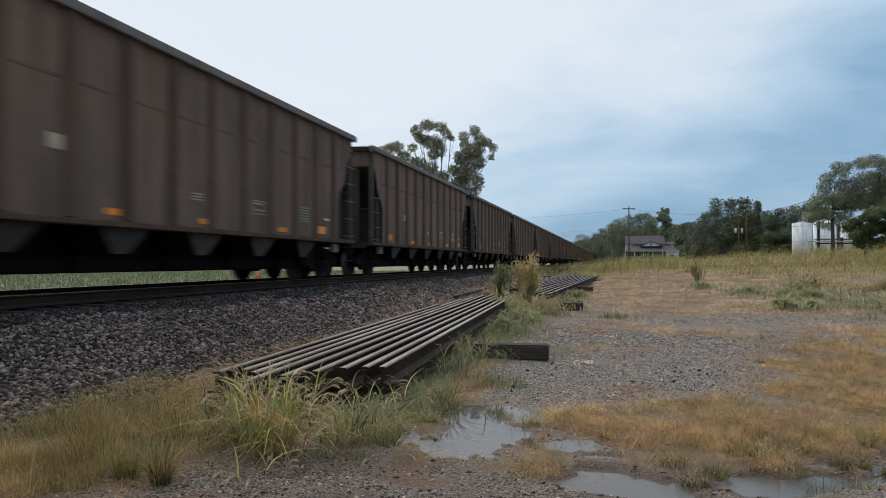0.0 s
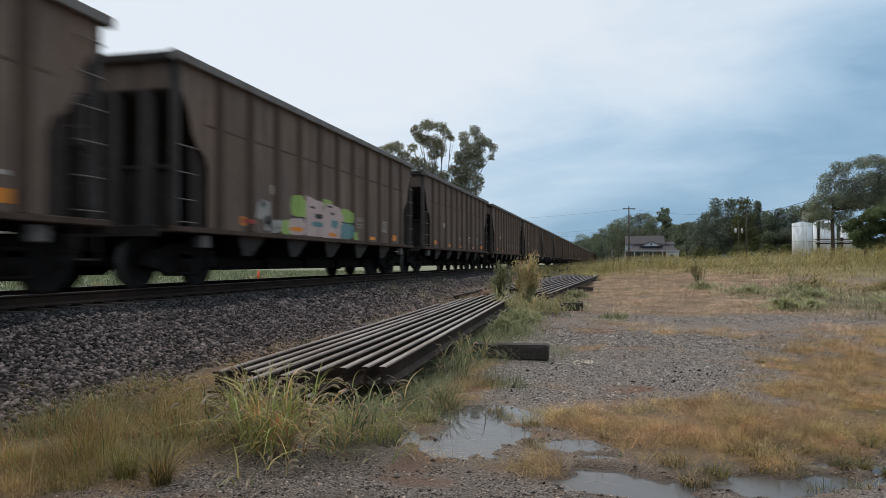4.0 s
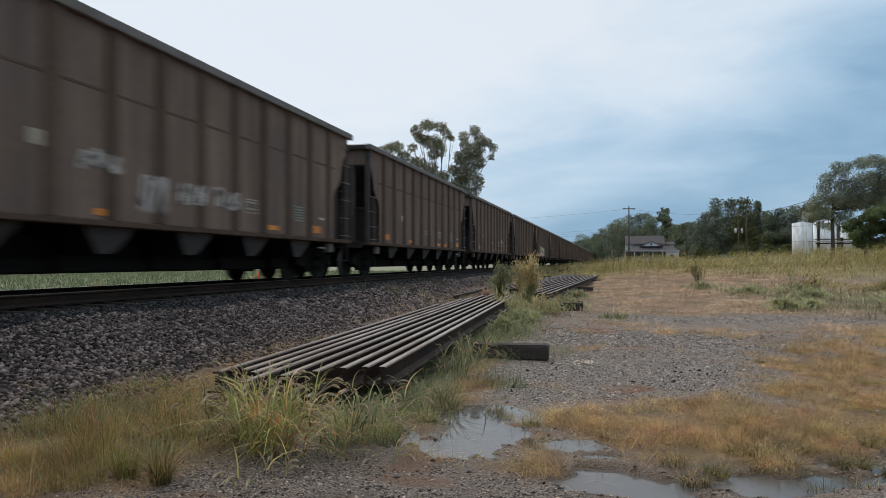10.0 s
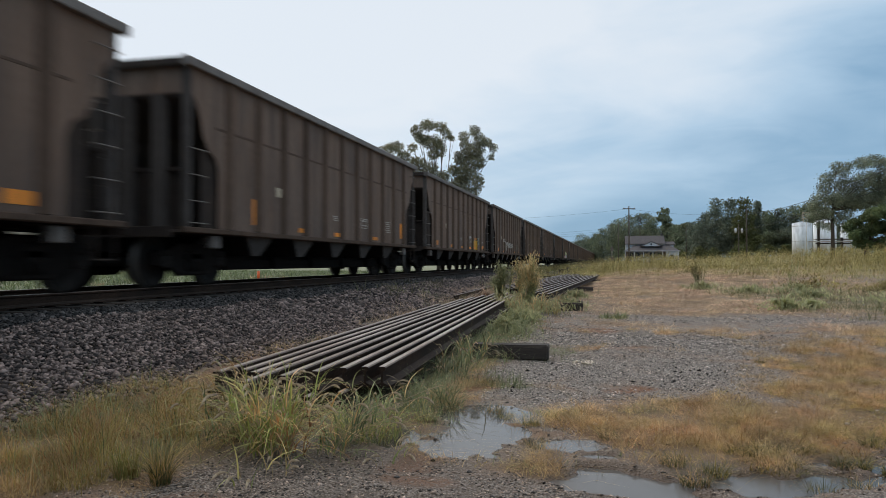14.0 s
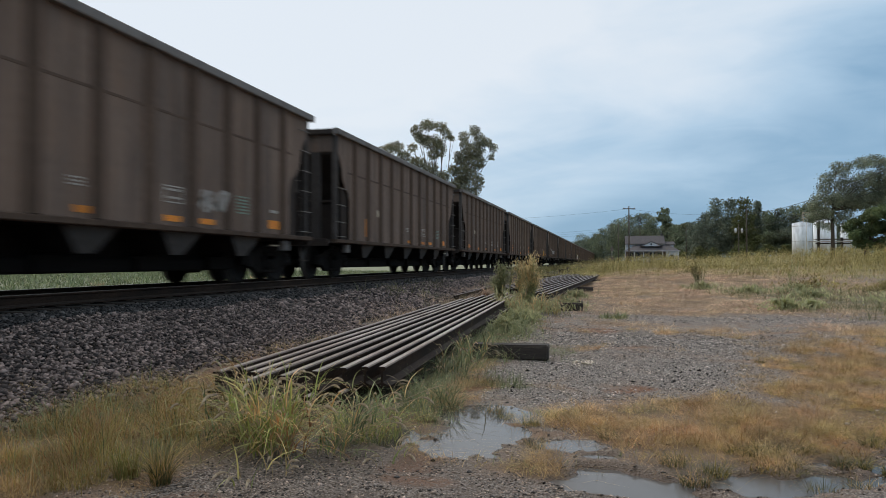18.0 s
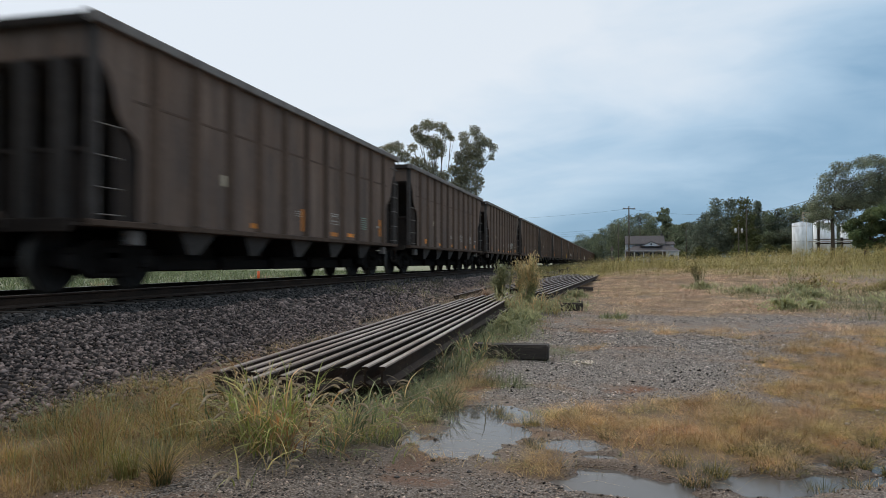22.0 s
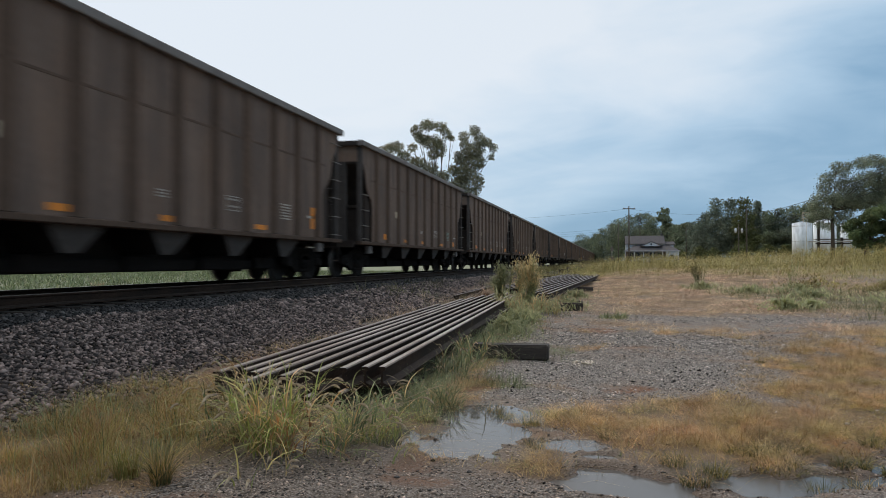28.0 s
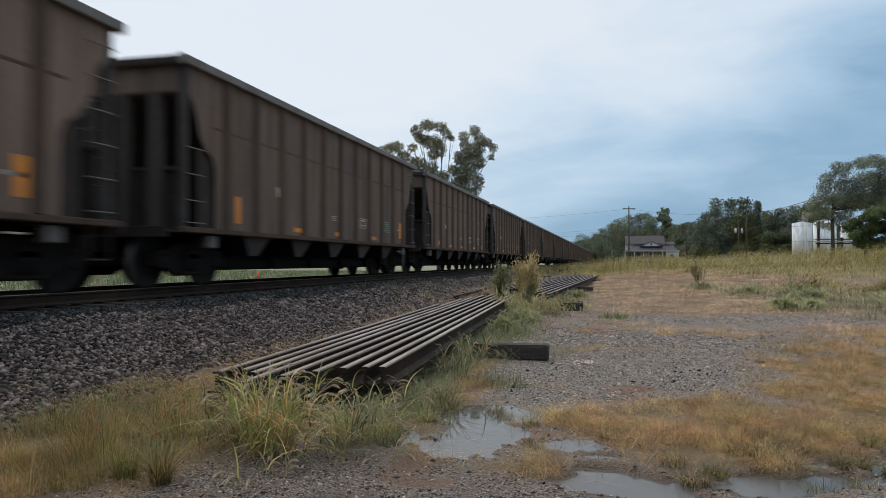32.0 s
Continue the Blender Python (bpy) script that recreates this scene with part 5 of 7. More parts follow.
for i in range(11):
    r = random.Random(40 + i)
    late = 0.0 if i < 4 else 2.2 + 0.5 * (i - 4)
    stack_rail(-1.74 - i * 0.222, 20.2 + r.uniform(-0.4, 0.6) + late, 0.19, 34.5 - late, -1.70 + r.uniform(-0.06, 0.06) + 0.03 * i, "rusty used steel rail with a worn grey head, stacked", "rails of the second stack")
for i in range(2):
    stack_rail(-4.80 - i * 0.24, 22.0 + i * 2.5, 0.03, 13.0, 1.6, "rusty rail lying in grass beside the track", "rails lying in the grass")
for i in range(6):
    stack_rail(-3.3 - i * 0.32, 74 + i * 1.5, 0.45, 26.0, -0.6, "grey used steel rail in a far stack", "rails of the far stack")
timber(-2.9, 78, 0.0, 2.6, 0, 0.45)
timber(-2.7, 94, 0.0, 2.6, 0, 0.45)


# ---------------------------------------------------------------- grass and weeds
def blades_mesh(name, px, py, pz, height, width, lean, mat, seg=2, az=None, droop=1.0):
    """Tapered bent blades as one mesh; every blade is an island of its own."""
    k = len(px)
    az = RNG.uniform(0, 2 * np.pi, k) if az is None else az
    face = az + np.pi / 2 + RNG.uniform(-0.7, 0.7, k)
    dx, dy = np.cos(az), np.sin(az)
    wx, wy = np.cos(face), np.sin(face)
    verts = []
    for s in range(seg + 1):
        f = s / seg
        cx = px + dx * lean * height * f ** 1.7
        cy = py + dy * lean * height * f ** 1.7
        cz = pz + height * (f - droop * 0.35 * lean * f ** 2.4)
        w = width * (1 - f ** 1.5) * 0.5
        if s < seg:
            verts.append(np.stack([cx - wx * w, cy - wy * w, cz], -1))
            verts.append(np.stack([cx + wx * w, cy + wy * w, cz], -1))
        else:
            verts.append(np.stack([cx, cy, cz], -1))
    v = np.stack(verts, 1)
    per = 2 * seg + 1
    tri = []
    for s in range(seg - 1):
        a = 2 * s
        tri += [(a, a + 1, a + 3), (a, a + 3, a + 2)]
    a = 2 * (seg - 1)
    tri.append((a, a + 1, a + 2))
    tri = np.array(tri)
    loops = (tri[None] + (np.arange(k) * per)[:, None, None]).ravel()
    return raw_mesh(name, v.reshape(-1, 3), np.full(k * len(tri), 3), loops, mat)


def scatter(k, x0, x1, y0, y1, power, cover, clump=0.0):
    x, y = RNG.uniform(x0, x1, k), y0 + (y1 - y0) * RNG.random(k) ** power
    keep = RNG.random(k) < cover(x, y)
    x, y = x[keep], y[keep]
    if clump:
        n = len(x)
        c = RNG.integers(0, n, n)
        mask = RNG.random(n) < 0.75
        c = (c // 14) * 14
        x = np.where(mask, x[c] + RNG.normal(0, clump, n), x)
        y = np.where(mask, y[c] + RNG.normal(0, clump, n), y)
    return x, y


def above_water(x, y):
    return puddle_depth(x, y) < 0.22


# fine wiry grass over the near yard: straw, rust and olive blades in drifts
def yard_base(x, y):
    return np.maximum(ground_z(x, y), np.where(x < -4.5, bed_z(x), -1)) - 0.005


x, y = scatter(520000, -5.4, 4.6, 3.2, 14, 1.35, lambda x, y: np.clip(dry_cover(x, y) ** 1.4, 0, 1) * above_water(x, y) * (x > -5.0 + 0.3 * waves(x, y, 2.0, 23)) * np.where(x < -2.2, 0.5, 1.0), 0.05)
drift = waves(x, y, 3.4, 61) * 0.22 * np.clip(10 - y, 0, 4) / 4 + RNG.normal(0, 0.32, len(x))
rust_by = drift + 0.9 * (blobs(x, y, [(0.3, 5.5, 0.9, 0.22, 1.0), (1.5, 5.45, 0.5, 0.3, 1.0), (2.6, 6.2, 0.8, 0.5, 0.8), (-4.2, 5.2, 0.9, 0.7, 1.0), (-3.4, 4.7, 0.9, 0.8, 0.75), (-3.6, 3.8, 0.6, 0.4, 0.7), (-0.3, 4.42, 0.3, 0.08, 0.8)]) - 0.35)
olive_by = -drift + 0.9 * (blobs(x, y, [(1.3, 7.1, 0.6, 0.3, 0.8), (2.0, 6.6, 0.5, 0.4, 0.6), (0.5, 4.8, 0.3, 0.3, 1.0), (1.4, 5.2, 0.4, 0.2, 0.8), (-3.3, 4.0, 0.9, 0.8, 0.9), (-4.0, 5.8, 0.6, 0.8, 0.6), (-0.7, 4.5, 0.3, 0.1, 0.6), (2.6, 9.5, 0.8, 1.2, 0.3)]) - 0.35)
lump = np.clip(1 + 0.75 * waves(x, y, 9.0, 51) + 0.45 * waves(x, y, 3.0, 54), 0.25, 2.5)
for sel, mat, label in ((rust_by > np.where(x > -2.2, 0.46, 0.36), M_RUSTY, "fine rust-orange dry grass matted over the yard"), ((olive_by > 0.35) & (rust_by <= np.where(x > -2.2, 0.46, 0.36)), M_OLIVE, "fine olive grass among the dry grass"), ((olive_by <= 0.35) & (rust_by <= np.where(x > -2.2, 0.46, 0.36)), M_STRAW, "fine dry straw-coloured grass matted over the yard")):
    gx0, gy0 = x[sel], y[sel]
    h = (RNG.gamma(3, 0.018, len(gx0)) + 0.02) * lump[sel] * np.where(gx0 < -2.2, 1.15, 1.0)
    thing("dry_grass", blades_mesh("dry_grass", gx0, gy0, yard_base(gx0, gy0), h, RNG.uniform(0.0016, 0.0036, len(gx0)) * (0.7 + gy0 / 18), RNG.uniform(0.8, 3.4, len(gx0)), mat, 2, None, 0.6), None, label, "dry grass", kind="stuff")
# wiry stems standing over the matted grass
WISP = [(-3.3, 4.9, 0.75, 1.0, 1.0), (-3.8, 4.2, 0.6, 0.7, 0.8), (-3.0, 3.9, 0.5, 0.6, 0.8), (-3.4, 3.5, 0.6, 0.4, 0.9), (0.7, 5.7, 1.1, 0.4, 0.5), (2.2, 6.6, 1.0, 1.2, 0.5), (0.55, 4.95, 0.35, 0.3, 0.9), (-0.6, 4.5, 0.35, 0.12, 0.4), (2.6, 8.6, 1.2, 1.8, 0.35)]
for mat, k0, tall_by, label in ((M_STRAW, 22000, 0.040, "thin straw stems standing over the matted grass"), (M_OLIVE, 26000, 0.042, "thin olive stems among the dry grass"), (M_RUSTY, 13000, 0.036, "thin rust-coloured stems among the dry grass"), (M_GREYGREEN, 3000, 0.042, "thin grey-green stems among the dry grass")):
    x, y = scatter(k0, -5.0, 4.5, 3.1, 11, 1.1, lambda x, y: np.clip(blobs(x, y, WISP), 0, 1) * above_water(x, y) * np.clip(0.35 + 1.1 * waves(x, y, 5.0, 66), 0.06, 1), 0.045)
    h = (RNG.gamma(5, tall_by * 0.8, len(x)) + 0.04) * np.where(x < -2.2, 1.0, 0.45)
    thing("grass_stems", blades_mesh("grass_stems", x, y, yard_base(x, y), h, RNG.uniform(0.0018, 0.0038, len(x)), RNG.uniform(0.1, 1.1, len(x)) + np.where(x < -2.2, 0.0, 0.9), mat, 3), None, label, "dry grass", kind="stuff")
# dry grass farther off
x, y = scatter(210000, -5.6, 18, 13, 62, 1.3, lambda x, y: np.clip(dry_cover(x, y), 0, 1), 0.15)
h = (RNG.gamma(3, 0.03, len(x)) + 0.04) * np.clip(1 + 0.6 * waves(x, y, 2.2, 52), 0.3, 2.2)
thing("dry_grass", blades_mesh("dry_grass", x, y, np.maximum(ground_z(x, y), np.where(x < -4.5, bed_z(x), -1)) - 0.005, h * (1 + 0.9 * (x < -3.8)), RNG.uniform(0.006, 0.013, len(x)) * (0.6 + y / 50), RNG.uniform(1.4, 2.8, len(x)), M_TAN, 2), None,
      "low pinkish tan dry grass at the back of the yard", "dry grass", kind="stuff")
# green grass
x, y = scatter(130000, -4.4, 4.5, 3.4, 16, 1.0, lambda x, y: green_cover(x, y) * above_water(x, y), 0.06)
h = (RNG.gamma(4, 0.042, len(x)) + 0.03) * np.where(x > -0.9, 0.35, 1.0)
thing("green_grass", blades_mesh("green_grass", x, y, ground_z(x, y) - 0.005, h, RNG.uniform(0.0025, 0.006, len(x)), RNG.uniform(0.3, 1.8, len(x)), M_GREYGREEN, 3), None,
      "green grass growing along the stacked rails", "grass", kind="stuff")
x, y = scatter(70000, -7.0, 18, 15, 46, 1.0, lambda x, y: green_cover(x, y), 0.2)
h = RNG.gamma(3, 0.055, len(x)) + 0.06
thing("green_grass", blades_mesh("green_grass", x, y, ground_z(x, y) - 0.005 + np.where(x < -4.75, bed_z(x) * (x < -4.75), 0), h, RNG.uniform(0.010, 0.022, len(x)), RNG.uniform(0.5, 1.6, len(x)), M_DULLGREEN, 2), None,
      "grey-green tufted grass at the back of the yard", "grass", kind="stuff")


# rough grass along the foot of the track bed
x, y = scatter(26000, -7.3, -1.0, 44, 125, 1.2, lambda x, y: 0.9 * smooth01(44, 56, y + 0.6 * x + 3 * waves(x, y, 0.4, 19)) * smooth01(-7.3, -6.4, x) * (1 - 0.93 * ((x > -6.0) & (x < -2.4) & (y > 58) & (y < 104))), 0.3)
h = RNG.gamma(4, 0.09, len(x)) + 0.12
thing("rough_grass", blades_mesh("rough_grass", x, y, ground_z(x, y) - 0.005 + np.where(x < -4.75, np.maximum(bed_z(x), 0), 0), h, RNG.uniform(0.02, 0.045, len(x)), RNG.uniform(0.4, 1.4, len(x)), M_MEADOW, 2), None,
      "rough yellow-green grass along the foot of the track bed", "grass", kind="stuff")


# tall weeds of the meadow
def meadow_cover(x, y):
    return smooth01(50, 60, y + 0.5 * x + 2.5 * waves(x, y, 0.35, 9)) * (x > -4.2) * (0.55 + 0.45 * waves(x, y, 0.5, 14))


sx, sy = scatter(30000, -4, 75, 38, 115, 1.3, lambda x, y: np.clip(meadow_cover(x, y), 0, 1), 0.5)
tall = (0.55 + 0.45 * RNG.random(len(sx))) * (0.80 + 0.30 * smooth01(56, 70, sy + 0.5 * sx)) * (1 + 0.28 * waves(sx, sy, 0.9, 41)) * 1.25
reps = 9                                     # each stalk carries leaves up its length
lx, ly = np.repeat(sx, reps) + RNG.normal(0, 0.04, len(sx) * reps), np.repeat(sy, reps) + RNG.normal(0, 0.04, len(sx) * reps)
lt = np.repeat(tall, reps)
up = RNG.random(len(lx)) ** 0.8
x, y = np.concatenate([sx, lx]), np.concatenate([sy, ly])
z = np.concatenate([ground_z(sx, sy) - 0.02, ground_z(lx, ly) + up * lt])
h = np.concatenate([tall, RNG.uniform(0.06, 0.22, len(lx))])
wd = np.concatenate([RNG.uniform(0.012, 0.025, len(sx)), RNG.uniform(0.02, 0.06, len(lx))])
ln = np.concatenate([RNG.uniform(0.05, 0.35, len(sx)), RNG.uniform(0.5, 2.0, len(lx))])
thing("meadow_weeds", blades_mesh("meadow_weeds", x, y, z, h, wd, ln, M_MEADOW, 2), None,
      "tall yellow-green weeds along the back of the yard", "weeds", kind="stuff")
x, y = scatter(60000, -4, 50, 40, 80, 1.2, lambda x, y: smooth01(46, 56, y + 0.5 * x + 2.5 * waves(x, y, 0.35, 9)) * 0.8, 0.3)
h = RNG.gamma(3, 0.07, len(x)) + 0.08
thing("meadow_grass", blades_mesh("meadow_grass", x, y, ground_z(x, y) - 0.01, h, RNG.uniform(0.015, 0.035, len(x)), RNG.uniform(0.4, 1.6, len(x)), M_MEADOW, 2), None,
      "low yellow-green grass at the foot of the weeds", "grass", kind="stuff")
# crop field beyond the railway
x, y = scatter(45000, -75, -13.5, 16, 110, 1.2, lambda x, y: np.ones_like(x))
h = RNG.gamma(5, 0.05, len(x)) + 0.05
thing("field_crop", blades_mesh("field_crop", x, y, ground_z(x, y) - 0.01, h, RNG.uniform(0.05, 0.12, len(x)), RNG.uniform(0.3, 1.0, len(x)), M_CROP, 2), None,
      "pale green low crop in the field beyond the railway", "crop", kind="stuff")


def grass_clump(x, y, height, count, spread, mats, label, seeds=0, width=0.008, lean=(0.3, 1.3), seed=1):
    """A tuft: long bent leaves and, on some, nodding seed heads."""
    global RNG
    keep, RNG = RNG, np.random.default_rng(seed)
    z = float(ground_z(np.array([x]), np.array([y]))[0])
    root = empty("grass_clump", label, "grass", pose(x, y, z - 0.01))
    for share, mat, nm in mats:
        k = int(count * share)
        a, r = RNG.uniform(0, 2 * np.pi, k), spread * np.sqrt(RNG.random(k))
        px, py = r * np.cos(a), r * np.sin(a)
        az = np.arctan2(py, px) + RNG.normal(0, 1.2, k)
        hh = height * RNG.uniform(0.3, 1.15, k)
        part("foliage", blades_mesh("foliage", px, py, np.zeros(k), hh, RNG.uniform(0.6, 1.3, k) * width, RNG.uniform(*lean, k), mat, 5, az, 1.15), None, root, nm)
    for i in range(seeds):
        bm = bmesh.new()
        a, q = RNG.uniform(0, 2 * np.pi), RNG.uniform(0.5, 1.15)
        hh = height * q
        ln = RNG.uniform(0.15, 0.7) * hh
        px, py = spread * 0.5 * math.cos(a), spread * 0.5 * math.sin(a)
        pts = [Vector((px + math.cos(a) * ln * f ** 1.8, py + math.sin(a) * ln * f ** 1.8, hh * (f - 0.18 * f ** 4))) for f in (0, 0.3, 0.6, 0.8, 0.92, 1.0)]
        for p, n in zip(pts[:-1], pts[1:]):
            add_cyl(bm, p, n, 0.0017, 0.0015, 4, caps=False)
        tip, d = pts[-1], (pts[-1] - pts[-2]).normalized()
        prev, lng = tip, RNG.uniform(0.05, 0.10)
        for j, rr in enumerate((0.0045, 0.0075, 0.007, 0.002)):
            d = (d + Vector((math.cos(a) * 0.12, math.sin(a) * 0.12, -0.38))).normalized()
            nxt = prev + d * lng / 4
            add_cyl(bm, prev, nxt, (0.003, 0.0055, 0.008, 0.007)[j], rr, 6, caps=False)
            prev = nxt
        part("seed_head", bm, M_SEED, root, "pale nodding seed head on a thin stem")
    RNG = keep
    return root


def foxtail(x, y, height, spread, stems, label, seed, tilt=(0.0, 0.0), leaves=7, green=None, long=1.0):
    """Leafy stems with arching leaves that nod at their tips and bristly seed heads."""
    global RNG
    keep, RNG = RNG, np.random.default_rng(seed)
    r = random.Random(seed)
    root = empty("foxtail_grass", label, "grass", pose(x, y, float(ground_z(np.array([x]), np.array([y]))[0]) - 0.01))
    lx, ly, lz, la = [], [], [], []
    for i in range(stems):
        a, q = r.uniform(0, 6.28), spread * r.random() ** 0.5
        bx, by = 0.6 * q * math.cos(a), 0.6 * q * math.sin(a)
        hh = height * r.uniform(0.45, 1.0)
        out = r.uniform(0.1, 0.75) * hh
        dx, dy = math.cos(a) * out + tilt[0] * hh, math.sin(a) * out + tilt[1] * hh
        pts = [Vector((bx + dx * f ** 1.6, by + dy * f ** 1.6, hh * (f - 0.12 * f ** 4))) for f in (0, 0.25, 0.5, 0.75, 0.9, 1.0)]
        bm = bmesh.new()
        for p, n in zip(pts[:-1], pts[1:]):
            add_cyl(bm, p, n, 0.0022, 0.0016, 4, caps=False)
        if r.random() < 0.75:
            d = (pts[-1] - pts[-2]).normalized()
            prev, lng = pts[-1], r.uniform(0.05, 0.11)
            for j in range(5):
                d = (d + Vector((math.cos(a) * 0.15, math.sin(a) * 0.15, -0.34))).normalized()
                nxt = prev + d * lng / 5
                add_cyl(bm, prev, nxt, (0.003, 0.006, 0.009, 0.0085, 0.006)[j], (0.006, 0.009, 0.0085, 0.006, 0.001)[j], 6, caps=False)
                prev = nxt
        part("seed_head", bm, M_SEED, root, "pale nodding seed head on a thin stem")
        for j in range(leaves):
            f = 0.02 + 0.83 * r.random() ** 1.5
            p = Vector((bx + dx * f ** 1.6, by + dy * f ** 1.6, hh * f))
            lx.append(p.x), ly.append(p.y), lz.append(p.z), la.append(a + r.gauss(0, 1.3))
    k = len(lx)
    lx, ly, lz, la = map(np.array, (lx, ly, lz, la))
    up = RNG.random(k) < 0.7
    for sel, m, lab in ((up, green or M_GREEN, ""), (~up, M_STRAW, "dry straw leaves")):
        c = int(sel.sum())
        if not c:
            continue
        part("foliage", blades_mesh("foliage", lx[sel], ly[sel], lz[sel], RNG.uniform(0.14, 0.32, c) * long, RNG.uniform(0.007, 0.014, c), RNG.uniform(0.3, 2.1, c), m, 6, la[sel], 1.5), None, root, lab)
    RNG = keep


foxtail(-2.17, 4.30, 0.66, 0.26, 46, "tall green foxtail grass clump with dry leaves at the rail ends", 11, (0.0, 0.0), 8, None, 1.35)
foxtail(-2.02, 4.36, 0.42, 0.16, 10, "rust-coloured dry grass in the foxtail clump", 23, (0.25, 0.0), 6, M_RUSTY, 1.0)
foxtail(-1.80, 4.45, 0.52, 0.16, 14, "foxtail grass leaning out over the gravel", 17, (0.8, 0.3), 7, M_GREYGREEN, 1.2)
foxtail(-1.78, 9.0, 0.42, 0.35, 14, "thin green grass over the end of the timber baulk", 24, (0.3, 0.0), 8, M_GREYGREEN, 1.2)
foxtail(-1.7, 7.6, 0.40, 0.35, 14, "thin green grass leaning from the rail stack", 25, (0.4, 0.0), 8, M_GREYGREEN, 1.2)
foxtail(-2.60, 4.55, 0.50, 0.30, 16, "thin foxtail grass beside the rail ends", 18, (0.0, 0.0), 6, M_GREYGREEN)
foxtail(-1.95, 3.75, 0.16, 0.30, 8, "short pale foxtail stems on the gravel", 19, (0.0, 0.0), 1)
foxtail(-1.35, 4.25, 0.15, 0.22, 6, "short pale foxtail stems on the gravel", 20, (0.0, 0.0), 1)
grass_clump(-2.49, 3.62, 0.32, 420, 0.05, [(0.45, M_TUFT, ""), (0.35, M_OLIVE, "olive leaves"), (0.2, M_STRAW, "dry straw leaves")], "fine wiry dark green and straw grass tuft", 0, 0.0035, (0.1, 1.4), 12)
grass_clump(-2.74, 3.66, 0.30, 300, 0.07, [(0.5, M_OLIVE, ""), (0.3, M_GREEN, "green leaves"), (0.2, M_STRAW, "dry straw leaves")], "small fine yellow-green grass tuft", 0, 0.0032, (0.1, 0.8), 13)
grass_clump(-2.55, 4.75, 0.55, 220, 0.25, [(0.5, M_GREYGREEN, ""), (0.5, M_TAN, "dry tan leaves")], "straggling foxtail grass beside the rail ends", 30, 0.008, (0.3, 1.6), 14)
grass_clump(-1.75, 5.0, 0.42, 260, 0.28, [(0.8, M_GREEN, ""), (0.2, M_STRAW, "dry straw leaves")], "leaning green grass below the rail stack", 14, 0.008, (0.5, 2.0), 15)
grass_clump(-1.55, 6.1, 0.40, 260, 0.30, [(0.85, M_GREYGREEN, ""), (0.15, M_STRAW, "dry straw leaves")], "soft green grass against the rail stack", 6, 0.007, (0.5, 2.0), 16)
wiry = random.Random(55)
for i, (cx, cy, hh, sp) in enumerate([(-3.3, 4.95, 0.36, 0.20), (-3.7, 5.45, 0.32, 0.22), (-3.0, 5.1, 0.34, 0.20), (-3.5, 4.35, 0.30, 0.20), (-4.15, 5.25, 0.28, 0.22), (-3.15, 3.75, 0.26, 0.20), (-3.6, 3.65, 0.24, 0.22), (-3.95, 4.55, 0.28, 0.22), (-2.95, 4.45, 0.30, 0.16), (-2.7, 5.3, 0.32, 0.18), (-4.4, 6.1, 0.22, 0.24), (-3.5, 6.0, 0.28, 0.22), (-3.3, 4.05, 0.30, 0.14), (-2.95, 3.5, 0.2, 0.16)]):
    grass_clump(cx, cy, hh, 330, sp, [(0.45, M_OLIVE, ""), (0.22, M_STRAW, "dry straw leaves"), (0.13, M_GREEN, "green leaves"), (0.20, M_RUSTY, "rust-coloured leaves")], "wiry olive and straw grass clump beside the ballast", 0, 0.0034, (0.15, 1.7), 120 + i)
for i in range(34):                  # low tangled tufts over the dry grass
    for tries in range(40):
        cx, cy = wiry.uniform(-0.9, 3.4), wiry.uniform(4.6, 9.5)
        if float(dry_cover(np.array([cx]), np.array([cy]))[0]) > 0.6 and float(puddle_depth(np.array([cx]), np.array([cy]))[0]) < 0.05:
            break
    else:
        continue
    first = (M_STRAW, M_OLIVE, M_RUSTY)[i % 3]
    grass_clump(cx, cy, wiry.uniform(0.10, 0.17), 210, wiry.uniform(0.10, 0.22), [(0.6, first, ""), (0.4, (M_STRAW, M_TUFT)[i % 2], "")], "low tangled tuft of dry grass on the yard", 0, 0.003, (0.6, 2.8), 160 + i)
TUFTS = [(-0.12, 4.45, 0.10, "small dark tuft standing in the puddle"), (0.46, 4.33, 0.14, "straw and green tuft between the puddles"), (0.87, 4.95, 0.12, "small dark green tuft at the water's edge"), (0.88, 4.39, 0.07, "tiny sprig standing in the puddle"),
         (1.13, 4.36, 0.13, "small green tuft in shallow water"), (1.37, 4.46, 0.12, "green grass tuft in shallow water"), (1.47, 4.92, 0.12, "grass tuft between wet patches"), (1.36, 4.84, 0.09, "small green tuft in the puddle"), (1.69, 5.38, 0.10, "straw tuft on the wet edge"),
         (-0.97, 6.06, 0.13, "dark grass tuft at the end of the puddle"), (-0.85, 5.85, 0.10, "dark straw tuft at the water's edge"), (-0.52, 4.93, 0.10, "thin green tuft beside the puddle"), (-0.62, 5.62, 0.08, "low dark tuft beside the puddle"), (-1.36, 6.0, 0.14, "grass tuft hanging over the puddle"),
         (-1.45, 5.55, 0.15, "grass tuft hanging over the puddle"), (0.36, 4.62, 0.10, "straw tuft on the wet edge"), (0.60, 4.52, 0.11, "straw tuft on the wet edge"), (-0.02, 5.32, 0.10, "low rusty tuft beside the puddle"), (1.62, 4.78, 0.09, "green tuft in shallow water"), (1.80, 9.62, 0.10, "dark green tuft at the gravel's edge"),
         (0.78, 5.02, 0.08, "dark tuft on the wet edge"), (1.05, 5.08, 0.09, "dark tuft on the wet edge"), (1.22, 5.12, 0.08, "straw tuft on the wet edge")]
